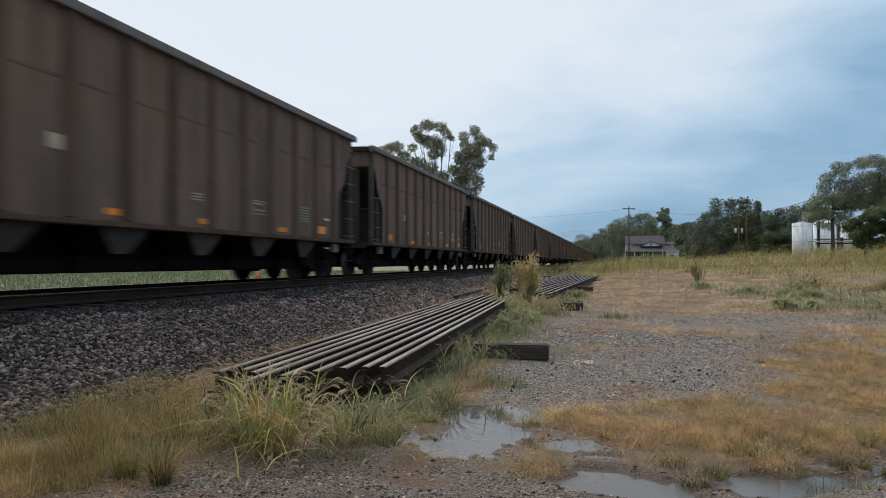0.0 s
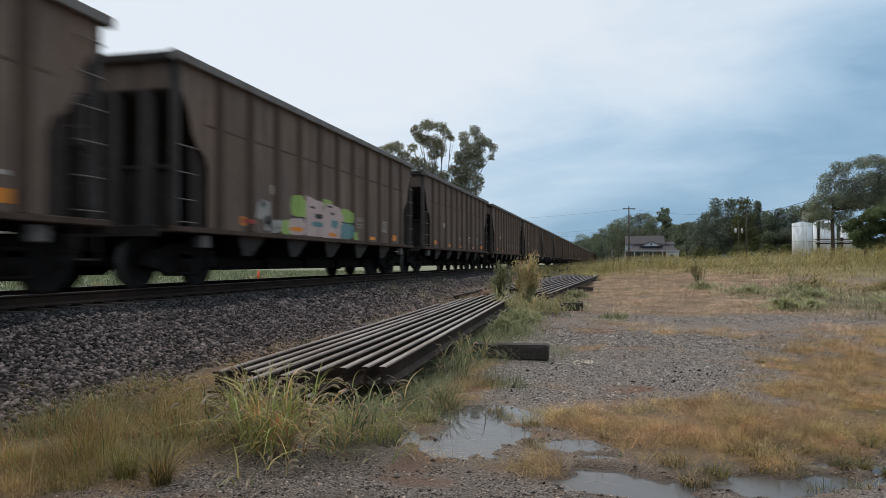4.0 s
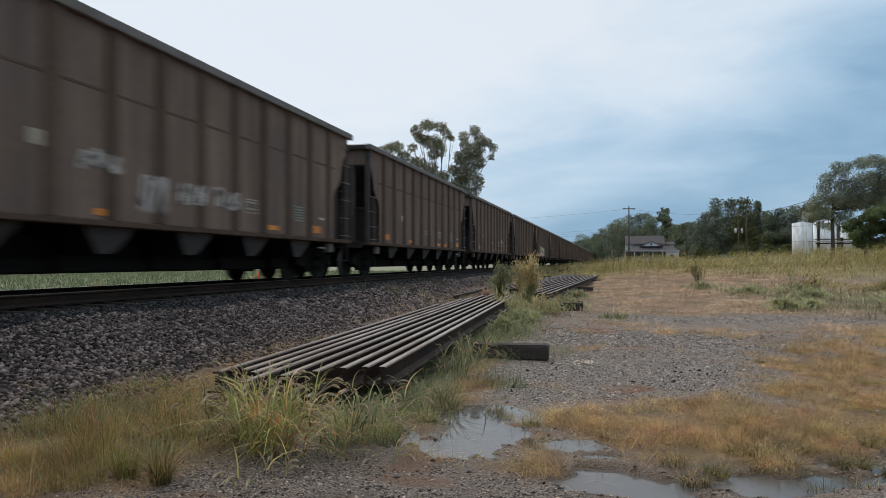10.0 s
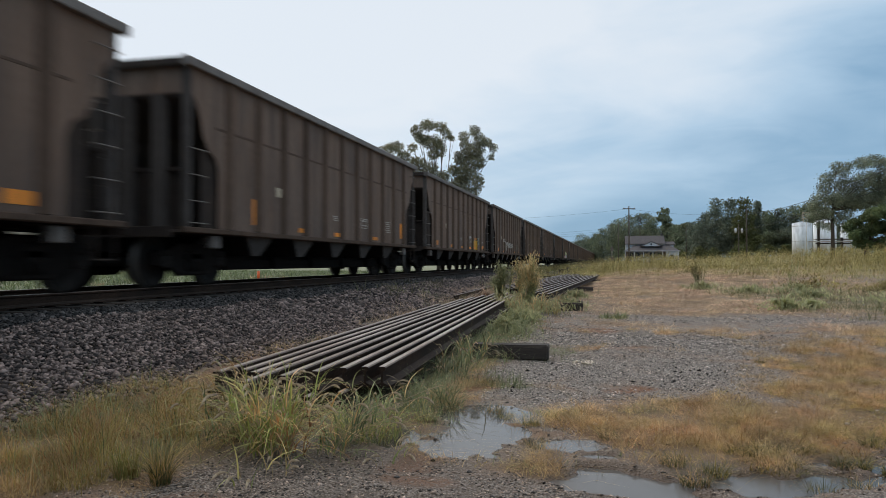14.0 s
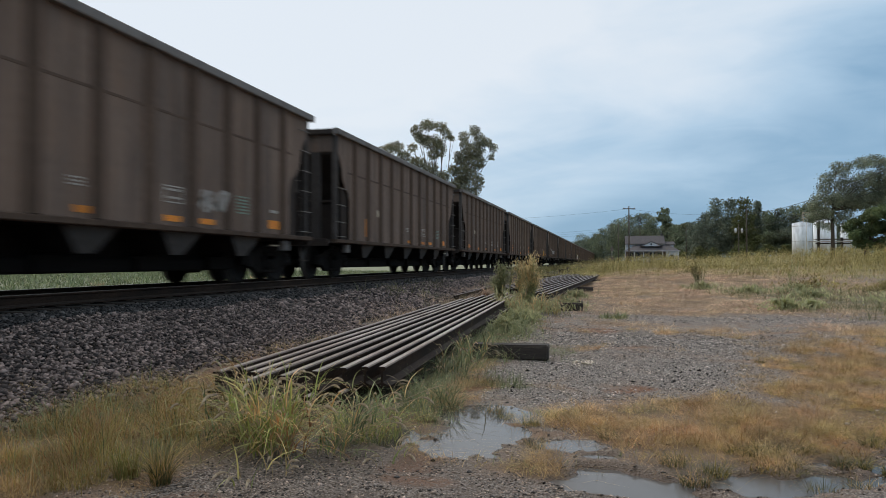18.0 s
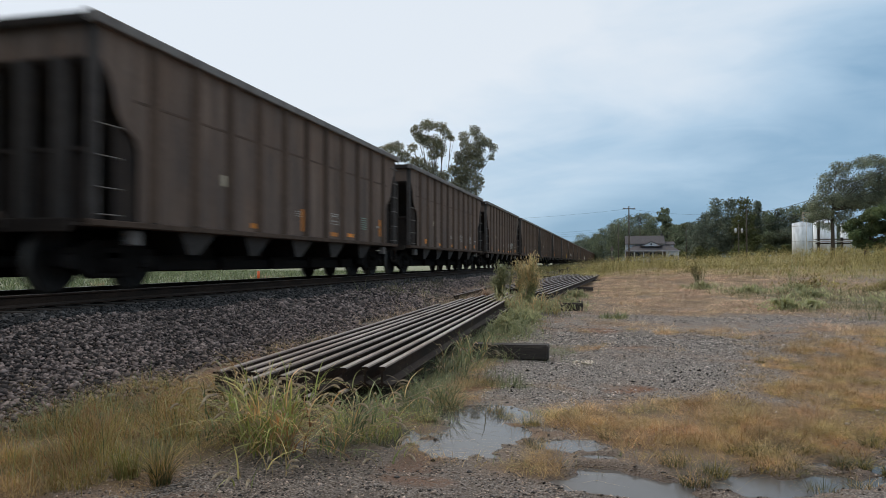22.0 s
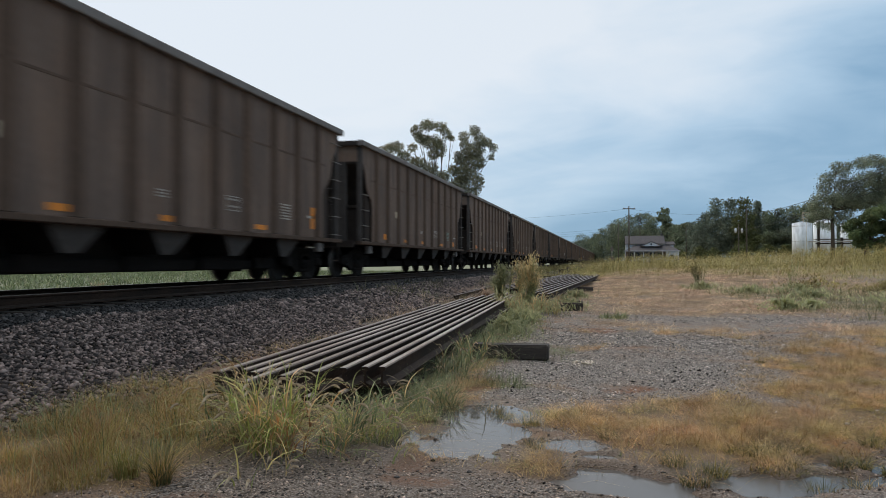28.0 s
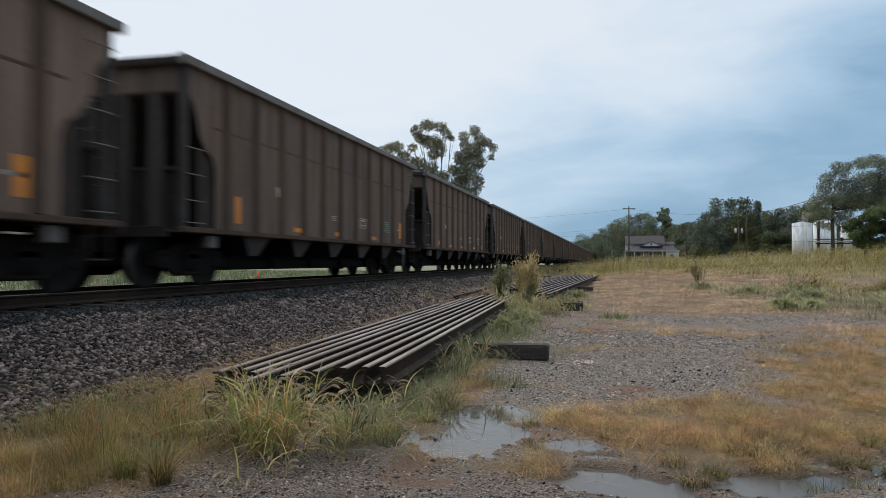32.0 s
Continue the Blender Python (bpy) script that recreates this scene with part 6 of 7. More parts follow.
for i, (cx, cy, hh, lab) in enumerate(TUFTS):
    grass_clump(cx, cy, hh * 0.8 + 0.04, 190, 0.05 + 0.25 * hh, [(0.6, M_TUFT, ""), (0.4, (M_OLIVE, M_STRAW)[i % 2], "")], lab, 0, 0.0032, (0.3, 1.7), 30 + i)
grass_clump(0.05, 16.2, 0.22, 160, 0.30, [(1.0, M_GREYGREEN, "")], "low green clump on the gravel", 0, 0.012, (0.4, 1.4), 52)

for i, (cx, cy, hh) in enumerate([(-2.35, 16.5, 0.75), (-1.95, 16.2, 0.65), (-1.6, 16.0, 0.55), (-1.25, 16.6, 0.42), (-1.0, 19.3, 0.42), (-2.55, 17.2, 0.8), (-1.45, 17.4, 0.5)]):
    foxtail(cx, cy, hh, 0.30, 12, "coarse leafy green grass between the rail stacks", 60 + i, (0.0, 0.0), 9, M_WEED, 1.7)


def tall_weed(x, y, height, spread, flower, stems, label, seed, bare=0.02):
    """Branching weed: upright stems, narrow leaves all the way up, and flower plumes at the tips."""
    r = random.Random(seed)
    root = empty("tall_weed", label, "weed", pose(x, y, 0))
    tips = []
    for i in range(stems):
        a, q = r.uniform(0, 6.28), r.uniform(0.1, 1)
        bx, by = 0.12 * math.cos(a), 0.12 * math.sin(a)
        tx, ty, tz = spread * q * math.cos(a), spread * q * math.sin(a), height * r.uniform(0.5, 1.0)
        pts = [Vector((bx + (tx - bx) * f ** 1.4, by + (ty - by) * f ** 1.4, tz * f)) for f in (0, 0.35, 0.7, 1)]
        st = bmesh.new()
        for p, n in zip(pts[:-1], pts[1:]):
            add_cyl(st, p, n, 0.007, 0.004, 5, caps=False)
        part("stem", st, M_WEED, root)
        tips.append(pts)
    px, py, pz, az = [], [], [], []
    fx, fy, fz = [], [], []
    for pts in tips:
        for j in range(95):
            f = r.uniform(bare, 0.98)
            s = min(2, int(f * 3))
            p = pts[s].lerp(pts[s + 1], f * 3 - s)
            px.append(p.x), py.append(p.y), pz.append(p.z), az.append(r.uniform(0, 6.28))
        for j in range(130):
            p = pts[2].lerp(pts[3], r.uniform(0.2, 1.15))
            fx.append(p.x + r.gauss(0, 0.075)), fy.append(p.y + r.gauss(0, 0.075)), fz.append(p.z + r.gauss(0, 0.05))
    k = len(px)
    part("foliage", blades_mesh("foliage", np.array(px), np.array(py), np.array(pz), RNG.uniform(0.07, 0.20, k), RNG.uniform(0.012, 0.026, k), RNG.uniform(0.6, 2.0, k), M_WEED, 3, np.array(az)), None, root)
    k = len(fx)
    tagged(part("blossom", blades_mesh("blossom", np.array(fx), np.array(fy), np.array(fz), RNG.uniform(0.025, 0.07, k), RNG.uniform(0.010, 0.026, k), RNG.uniform(0.0, 1.2, k), flower, 2), None, root, "plumes of small flowers"), kind="stuff")
    return root


tall_weed(-2.10, 17.9, 1.40, 0.34, M_GOLD, 22, "tall goldenrod weed with yellow plumes between the rail stacks", 5)
tall_weed(-2.66, 17.9, 1.20, 0.34, M_WEED, 11, "tall grey-green leafy weed beside the rail stack", 6, 0.4)
weed_stub = [(-2.2, 18.3, 0.55, 0.55), (-1.7, 17.6, 0.6, 0.35), (-2.35, 16.6, 0.4, 0.45), (-1.95, 14.4, 0.45, 0.3), (-1.85, 12.6, 0.4, 0.28), (-1.1, 19.0, 0.6, 0.35)]


def weed_patch(x, y, radius, height, count, mat, label, seed, leaf=0.14):
    """Sprawling low weeds: leaves scattered over a patch, higher in its middle."""
    r = np.random.default_rng(seed)
    root = empty("weed_patch", label, "weeds", pose(x, y, float(ground_z(np.array([float(x)]), np.array([float(y)]))[0])))
    a, q = r.uniform(0, 2 * np.pi, count), np.abs(r.normal(0, 0.45, count))
    px, py = radius * q * np.cos(a) * 1.3, radius * q * np.sin(a)
    top = height * np.clip(1.1 - 0.7 * q, 0.1, 1) * (0.7 + 0.5 * np.sin(px * 7 + seed) * np.sin(py * 6))
    pz = np.clip(top, 0.02, 9) * r.random(count) ** 0.7
    part("foliage", blades_mesh("foliage", px, py, pz, r.uniform(0.4, 1.2, count) * leaf, r.uniform(0.12, 0.3, count) * leaf, r.uniform(0.5, 2.2, count), mat, 3), None, root)
    return root


for i, (cx, cy, rad, hh, mat) in enumerate([(4.3, 20.0, 0.55, 0.42, M_WEED), (5.1, 20.8, 0.45, 0.30, M_WEED), (8.6, 24.5, 1.3, 0.40, M_WEED), (10.2, 21.2, 1.2, 0.42, M_WEED), (7.2, 31.0, 1.2, 0.5, M_WEED), (11.8, 27.0, 1.5, 0.45, M_WEED),
                                            (6.6, 26.5, 0.8, 0.30, M_WEED), (11.0, 33.0, 1.4, 0.6, M_MEADOW), (5.2, 30.0, 0.9, 0.4, M_WEED), (9.2, 36.5, 1.6, 0.7, M_MEADOW), (13.4, 30.5, 1.5, 0.5, M_WEED), (4.0, 34.0, 1.0, 0.4, M_WEED), (-1.2, 24.5, 0.5, 0.35, M_WEED),
                                            (-1.5, 18.6, 0.7, 0.32, M_WEED), (-2.2, 17.2, 0.45, 0.42, M_WEED), (-1.75, 15.2, 0.35, 0.30, M_WEED), (-3.4, 24, 0.6, 0.3, M_WEED), (-3.6, 21.5, 0.6, 0.35, M_TAN)]):
    weed_patch(cx, cy, rad, hh * 0.85, int(300 * rad + 120), mat, "sprawling grey-green weeds at the edge of the gravel" if mat is M_WEED else "yellowing weeds at the back of the yard", 400 + i, 0.16 if cy < 20 else 0.22)
for i, (cx, cy, rad, hh) in enumerate(weed_stub):
    weed_patch(cx, cy, rad, hh, 230, M_WEED, "pale leafy weeds growing between the rail stacks", 450 + i, 0.2)
tall_weed(4.2, 37.5, 1.25, 0.45, M_MEADOW, 9, "dark upright weed standing before the meadow", 81)
tall_weed(8.8, 39.0, 1.5, 0.35, M_MEADOW, 5, "thin upright weed stalks before the meadow", 82)
tall_weed(13.9, 38.0, 1.5, 0.4, M_MEADOW, 5, "thin upright weed stalks before the meadow", 83)


# ---------------------------------------------------------------- trees
def tree(x, y, height, lobes, leaf, count, size, label, seed, trunk=0.25, base=None, name="tree", limbs=True, bunch=45, loose=0.13, lean=0.25):
    """Tapered trunk, limbs to every lobe of the crown, and leaf clumps scattered through the lobes, thinner towards their rims.
    lobes: offset x, y, height of centre, half width, half height."""
    r = np.random.default_rng(seed)
    z0 = float(ground_z(np.array([float(x)]), np.array([float(y)]))[0]) if base is None else base
    root = empty(name, label, "tree", pose(x, y, z0))
    bm = bmesh.new()
    cx, cy = np.mean([l[0] for l in lobes]), np.mean([l[1] for l in lobes])
    fork = Vector((cx * lean, cy * lean, height * 0.33))
    add_cyl(bm, (0, 0, -0.3), fork, trunk * 1.25, trunk * 0.85, 9)
    part("trunk", bm, M_BARK, root)
    if limbs:
        for l in lobes:
            bm = bmesh.new()
            tip = Vector((l[0], l[1], l[2] + l[4] * 0.3))
            mid = fork.lerp(tip, 0.5) + Vector((r.normal(0, 0.25), r.normal(0, 0.25), -0.3))
            add_cyl(bm, fork - Vector((0, 0, 0.3)), mid, trunk * 0.36, trunk * 0.2, 7, caps=False)
            add_cyl(bm, mid, tip, trunk * 0.2, trunk * 0.06, 6, caps=False)
            for q in range(3):
                e = Vector((l[0] + r.normal(0, l[3] * 0.5), l[1] + r.normal(0, l[3] * 0.5), l[2] + r.normal(0, l[4] * 0.45)))
                add_cyl(bm, mid.lerp(tip, r.uniform(0.1, 0.9)), e, trunk * 0.10, trunk * 0.03, 5, caps=False)
            part("limb", bm, M_BARK, root)
    vol = np.array([l[3] ** 2 * l[4] for l in lobes]) ** 0.8
    which = r.choice(len(lobes), count, p=vol / vol.sum())
    L = np.array(lobes)[which]
    # leaf clumps gather in bunches inside every lobe
    nb = max(6, int(count / bunch))
    bd = r.normal(size=(nb, 3))
    bd /= np.linalg.norm(bd, axis=1)[:, None]
    bd *= (r.uniform(0.25, 1.0, nb) ** 0.45)[:, None]
    b = bd[r.integers(0, nb, count)] + r.normal(0, loose, (count, 3))
    px, py, pz = L[:, 0] + b[:, 0] * L[:, 3], L[:, 1] + b[:, 1] * L[:, 3], L[:, 2] + b[:, 2] * L[:, 4]
    s = size * r.uniform(0.6, 1.4, count)
    out = 0.45 * b / (np.linalg.norm(b, axis=1)[:, None] + 1e-6) + r.normal(0, 0.8, (count, 3))      # leaves tend to face outwards
    u = np.cross(out, r.normal(size=(count, 3)))
    u /= np.linalg.norm(u, axis=1)[:, None]
    w = np.cross(out, u)
    w /= np.linalg.norm(w, axis=1)[:, None]
    c = np.stack([px, py, pz], -1)
    v = np.stack([c - u * s[:, None] * 0.6, c + w * s[:, None] * 0.42, c + u * s[:, None] * 0.6, c - w * s[:, None] * 0.42], 1)
    part("crown", raw_mesh("crown", v.reshape(-1, 3), np.full(count, 4), np.arange(count * 4), leaf), None, root, "crown of many small leaves")
    return root


tree(-21.6, 89.5, 19.0, [(-7.8, 0, 16.2, 0.42, 0.47), (-6.7, 0, 16.35, 0.74, 0.65), (-5.7, 0.5, 16.55, 0.93, 0.79), (-4.6, 0, 15.25, 0.93, 0.74), (-3.4, 0, 16.35, 0.65, 0.56), (-2.9, 0, 18.45, 0.79, 0.84), (-1.4, 0, 19.15, 1.02, 0.7), (0.3, 0, 18.85, 0.84, 0.65),
                          (1.2, -0.5, 17.85, 0.74, 0.65), (1.7, 0, 17.35, 0.47, 0.37), (-2.2, 0, 17.45, 0.93, 0.74), (-0.8, 0.5, 16.95, 1.4, 0.93), (0.35, 0, 15.95, 0.74, 0.93), (-0.6, 0, 15.35, 0.84, 0.74), (-2.8, 0, 14.35, 1.12, 0.84), (-1.2, 0, 13.45, 1.12, 0.93),
                          (-2.9, 0, 12.75, 1.12, 0.84), (-4.3, 0, 13.65, 0.74, 0.56), (0.5, 0, 12.45, 1.12, 0.74)]
     + [(3.4, 0, 16.35, 0.65, 0.74), (3.4, 0, 17.45, 0.74, 0.65), (4.75, 0, 18.15, 0.7, 0.74), (5.3, 0.5, 17.05, 0.84, 0.74), (6.2, 0, 16.65, 0.74, 0.65), (7.1, 0, 15.85, 0.56, 0.65), (6.9, 0, 14.75, 0.42, 0.47), (4.7, 0, 15.65, 1.3, 1.02), (3.3, 0.5, 14.65, 1.3, 1.02),
        (5.1, 0, 14.15, 1.02, 0.93), (2.6, 0, 15.15, 0.56, 0.56), (2, 0, 13.35, 0.74, 0.65), (3.6, 0, 12.75, 1.4, 1.12), (5.1, 0, 11.65, 0.84, 1.12), (4.4, 0, 10.25, 0.93, 0.84), (2.9, 0, 11.35, 1.3, 1.02), (0, 0, 9.95, 2.33, 1.4), (0, 0, 6.95, 3.72, 2.33)],
     M_LEAF_NEAR, 44000, 0.165, "tall sparse olive-green tree beyond the railway", 3, 0.22, None, "tree", True, 40, 0.15)


def wood_tree(x, y, top, half, leaf, label, seed, low=0.12, count=6500, size=0.36):
    """A rounded woodland tree with an uneven crown that reaches almost to the ground."""
    r = random.Random(seed)
    z0 = float(ground_z(np.array([float(x)]), np.array([float(y)]))[0])
    h = top - z0
    lobes = []
    for i in range(9):
        f = (i + 0.5) / 9
        w = half * (0.55 + 0.5 * math.sin(math.pi * min(1, f + 0.12)))
        a = r.uniform(0, 6.28)
        q = half * r.uniform(0.2, 0.6) * (1 - 0.6 * f)
        lobes.append((q * math.cos(a), q * math.sin(a), h * (low + (0.93 - low) * f) - 0.05 * h * r.random(), w * r.uniform(0.62, 0.88), h * 0.10 * r.uniform(0.9, 1.3)))
    lobes.append((r.uniform(-0.2, 0.2) * half, 0, h * 0.93, half * 0.42, h * 0.07))
    return tree(x, y, h, lobes, leaf, count, size, label, seed, 0.3, z0, "tree", False, 9, 0.2)


# woods behind the house
for i, (tx, ty, top, half) in enumerate([(-25.5, 500.0, 15.5, 9.0), (-21.5, 540.0, 22.0, 8.0), (1.5, 380.0, 21.0, 6.5), (-18.5, 430.0, 14.0, 6.5), (-16.0, 460.0, 15.0, 4.6), (-17.0, 520.0, 20.0, 5.5), (-10.5, 330.0, 11.4, 4.5), (-6.8, 320.0, 13.7, 4.8), (-3.3, 310.0, 15.5, 5.0), (-0.0, 300.0, 17.0, 5.0), (3.2, 290.0, 18.5, 5.0), (6.3, 285.0, 19.2, 5.0), (9.5, 280.0, 19.5, 4.8), (12.6, 276.0, 19.4, 4.6), (15.1, 270.0, 17.7, 4.0), (18.4, 262.0, 14.2, 4.2), (21.1, 258.0, 14.0, 4.0), (23.5, 252.0, 14.0, 4.0),
                                         (25.0, 236.6, 13.0, 4.0)]):
    wood_tree(tx, ty, top, half, M_LEAF_MID if i % 3 else M_LEAF_DARK, "dense dark green tree in the woods behind the house", 200 + i)
for i, (tx, ty, top, half) in enumerate([(25.2, 211.1, 15.0, 3.6), (27.4, 206.3, 18.4, 4.2), (31.0, 202.0, 18.0, 4.2), (33.6, 197.4, 17.8, 3.7), (37.4, 203.5, 17.4, 2.2), (41.6, 214.9, 15.4, 4.4), (45.0, 215.7, 16.2, 4.2),
                                         (47.8, 211.0, 16.6, 4.4), (48.0, 195.6, 16.4, 4.8), (48.4, 185.4, 14.6, 4.2)]):
    wood_tree(tx, ty, top, half, M_LEAF_VINE if i == 3 else (M_LEAF_MID if i in (5, 8, 9) else M_LEAF_DARK), "vine-hung olive green tree" if i == 3 else "dense dark green tree beyond the meadow", 230 + i)
for i in range(9):      # farther woods close the horizon
    wood_tree(30 + i * 26 + 5 * math.sin(i * 2.2), 300 + 10 * math.sin(i), 17 + 2.5 * math.sin(i * 1.7), 15.0, M_LEAF_DARK, "far dark woodland tree on the horizon", 260 + i, 0.1, 4000, 1.0)
for i in range(10):
    wood_tree(-60 - i * 34, 430 + 12 * math.sin(i), 15 + 3 * math.sin(i * 1.3), 20.0, M_LEAF_MID, "far woodland tree beyond the field", 280 + i, 0.1, 2200, 1.3)
# tall thin tree and low shrubs
tree(14.1, 208.5, 15.5, [(0, 0, 13.6, 1.7, 1.4), (0.5, 0, 11.5, 1.6, 1.3), (-0.6, 0, 12.2, 1.5, 1.1), (0.2, 0, 9.5, 1.2, 1.3), (0.9, 0, 10.2, 1.3, 0.9), (0, 0, 7, 1.3, 1.4), (0.1, 0, 4.5, 1.0, 1.6)], M_LEAF_MID, 1500, 0.5,
     "slender light green tree beside the woods", 77, 0.2, None, "tree", False)
for i, (tx, ty, top, half) in enumerate([(21.5, 190, 5.2, 2.4), (24.5, 186, 4.8, 2.0), (29.0, 178, 5.0, 2.4), (33.5, 172, 5.2, 2.2), (37.0, 168, 5.0, 2.4), (40.5, 160, 5.6, 2.8), (17.5, 200, 4.6, 2.2)]):
    wood_tree(tx, ty, top, half, M_LEAF_VINE, "low olive shrub at the edge of the woods", 310 + i, 0.08, 700, 0.4)
# airy locust tree and the broad dark tree beside the tanks
tree(25.8, 94.5, 18.0, [(1.96, 0, 6.21, 1.35, 0.81), (3.36, 0.8, 6.85, 1.49, 0.95), (4.57, -0.8, 6.16, 1.62, 0.95), (5.89, 0, 6.94, 1.76, 1.08), (2.89, 0.8, 7.81, 1.35, 0.88), (-1.33, 0, 3.95, 0.61, 0.54), (-0.22, 0.8, 3.74, 0.54, 0.54), (1.01, -0.8, 3.52, 0.68, 0.61), (2.12, 0, 3.91, 0.81, 0.61), (-2.07, 0.8, 4.51, 0.47, 0.41), (-1.76, 0.8, 5.05, 0.95, 0.61), (-0.7, -0.8, 5.24, 0.88, 0.61), (-2.06, 0, 6.28, 0.81, 0.61), (-1.12, 0.8, 7.08, 1.08, 0.81), (0.12, -0.8, 6.92, 1.29, 0.88), (-0.86, 0, 8.43, 0.95, 0.74), (-0.29, 0.8, 9.64, 0.95, 0.74), (0.22, -0.8, 10.92, 0.68, 0.54), (1.07, 0, 10.22, 1.01, 0.74), (1.88, 0.8, 11.07, 0.68, 0.54), (2.92, -0.8, 11.11, 0.95, 0.74), (4.44, 0, 11.46, 1.22, 0.74), (1.67, 0.8, 8.71, 1.35, 0.88), (3.51, -0.8, 9.14, 1.49, 1.01), (5.32, 0, 9.29, 1.69, 1.15), (1.05, 0.8, 7.04, 1.35, 0.81), (2.57, -0.8, 6.67, 1.49, 0.88), (0.53, 0, 4.47, 0.81, 0.61), (1.64, 0.8, 5.13, 0.95, 0.68), (5.63, -0.8, 10.96, 1.22, 0.81), (5.0, 0, 7.29, 1.69, 1.08), (7.1, 0.8, 8.24, 2.03, 1.49), (7.72, -0.8, 10.56, 1.69, 1.22)],
     M_LOCUST, 50000, 0.125, "airy grey-green locust tree with open foliage", 91, 0.19, None, "tree", True, 20, 0.20, 0.0)
tree(23.9, 77.0, 5.0, [(-1.4, 0, 3.07, 0.55, 0.38), (-0.65, 0.8, 3.61, 0.71, 0.38), (0.19, -0.8, 4.03, 0.82, 0.44), (1.08, 0, 4.46, 0.93, 0.49), (2.31, 0.8, 4.87, 1.09, 0.49), (-0.91, -0.8, 2.3, 0.76, 0.49), (0.18, 0, 2.72, 0.98, 0.55), (1.41, 0.8, 3.14, 1.2, 0.6), (2.98, -0.8, 3.72, 1.37, 0.71), (-0.32, 0, 1.52, 0.76, 0.49), (1.01, 0.8, 1.51, 0.93, 0.55), (2.57, -0.8, 1.83, 1.2, 0.66)],
     M_LEAF_MIMOSA, 30000, 0.15, "broad dark green mimosa tree beside the tanks", 92, 0.2, None, "tree", True, 20, 0.17)


# ---------------------------------------------------------------- house, poles, tanks
def house():
    m = pose(2.96, 176.0, 0.75)
    h = empty("house", "white house with grey shingle roofs behind the meadow", "house", m)
    # brown wall whose colour also carries the shade under the porch
    bm = box(0.4, 12.0, 1.6, 8.6, 0, 3.1)
    part("wall", bm, M_BRICKWALL, h, "dull brown lower wall, coloured darker for porch shade")
    part("upper_wall", box(0.4, 11.4, 2.6, 8.4, 2.9, 4.75), M_WALL, h, "off-white upper wall")
    part("roof", prism([(2.1, 4.7), (2.1, 4.85), (5.5, 6.85), (8.9, 4.85), (8.9, 4.7), (5.5, 6.65)], "x", 0.2, 9.4), M_SHINGLE, h, "grey-brown shingled gable roof")
    part("roof", prism([(2.3, 4.55), (2.3, 4.68), (5.3, 5.4), (8.6, 4.68), (8.6, 4.55)], "x", 9.4, 11.7), M_SHINGLE, h, "lower grey shingled roof")
    # porch roof slopes up from the front and at both ends
    bm = bmesh.new()
    lo = [(-0.1, -0.9, 3.1), (12.6, -0.9, 3.1), (12.6, 3.0, 3.1), (-0.1, 3.0, 3.1)]
    hi = [(2.6, 2.6, 4.5), (10.4, 2.6, 4.5), (10.4, 3.0, 4.5), (2.6, 3.0, 4.5)]
    a, b = [bm.verts.new(p) for p in lo], [bm.verts.new(p) for p in hi]
    for i in range(4):
        bm.faces.new((a[i], a[(i + 1) % 4], b[(i + 1) % 4], b[i]))
    bm.faces.new(b)
    bm.faces.new(a[::-1])
    part("porch_roof", bm, M_SHINGLE, h, "grey-brown shingled porch roof")
    part("fascia", box(-0.12, 12.62, -0.95, -0.90, 2.97, 3.11), M_WALL, h, "white fascia board")
    g = part("gable", prism([(3.9, 4.2), (6.2, 5.2), (8.5, 4.2)], "y", 0.6, 2.8), M_WALL, h, "white front gable")
    part("gable_roof", prism([(3.7, 4.15), (6.2, 5.27), (8.7, 4.15), (8.7, 4.27), (6.2, 5.41), (3.7, 4.27)], "y", 0.45, 3.0), M_SHINGLE, h)
    part("vent", box(6.0, 6.4, 0.57, 0.61, 4.45, 4.85), M_GLASS, g, "dark gable vent")
    for x in (0.1, 2.2, 4.3, 6.4, 8.6):
        part("porch_post", box(x, x + 0.16, -0.8, -0.64, 0, 2.9, 0.01), M_WALL, h)
    # windows made wide so dark glass fills in the porch shade
    for x in (0.8, 2.5, 4.2, 5.9, 7.6):
        w = part("window", box(x, x + 1.3, 1.54, 1.60, 0.95, 2.75), M_GLASS, h, "dark window")
        part("frame", box(x - 0.08, x + 1.38, 1.56, 1.62, 0.85, 0.95), M_WALL, w)
        part("frame", box(x - 0.08, x + 1.38, 1.52, 1.62, 1.62, 1.68), M_WALL, w)
    part("door", box(9.05, 9.4, 1.54, 1.60, 0.1, 2.2), M_GLASS, h, "dark front door")
    part("annex", box(9.5, 12.3, -0.6, 1.58, 0, 2.95), M_WALL, h, "pale enclosed end of the porch")
    part("window", box(10.2, 11.2, -0.64, -0.60, 1.2, 2.2), M_GLASS, h, "dark window")
    part("chimney", box(8.6, 9.1, 5.4, 5.9, 6.0, 7.3), M_SHINGLE, h)


house()


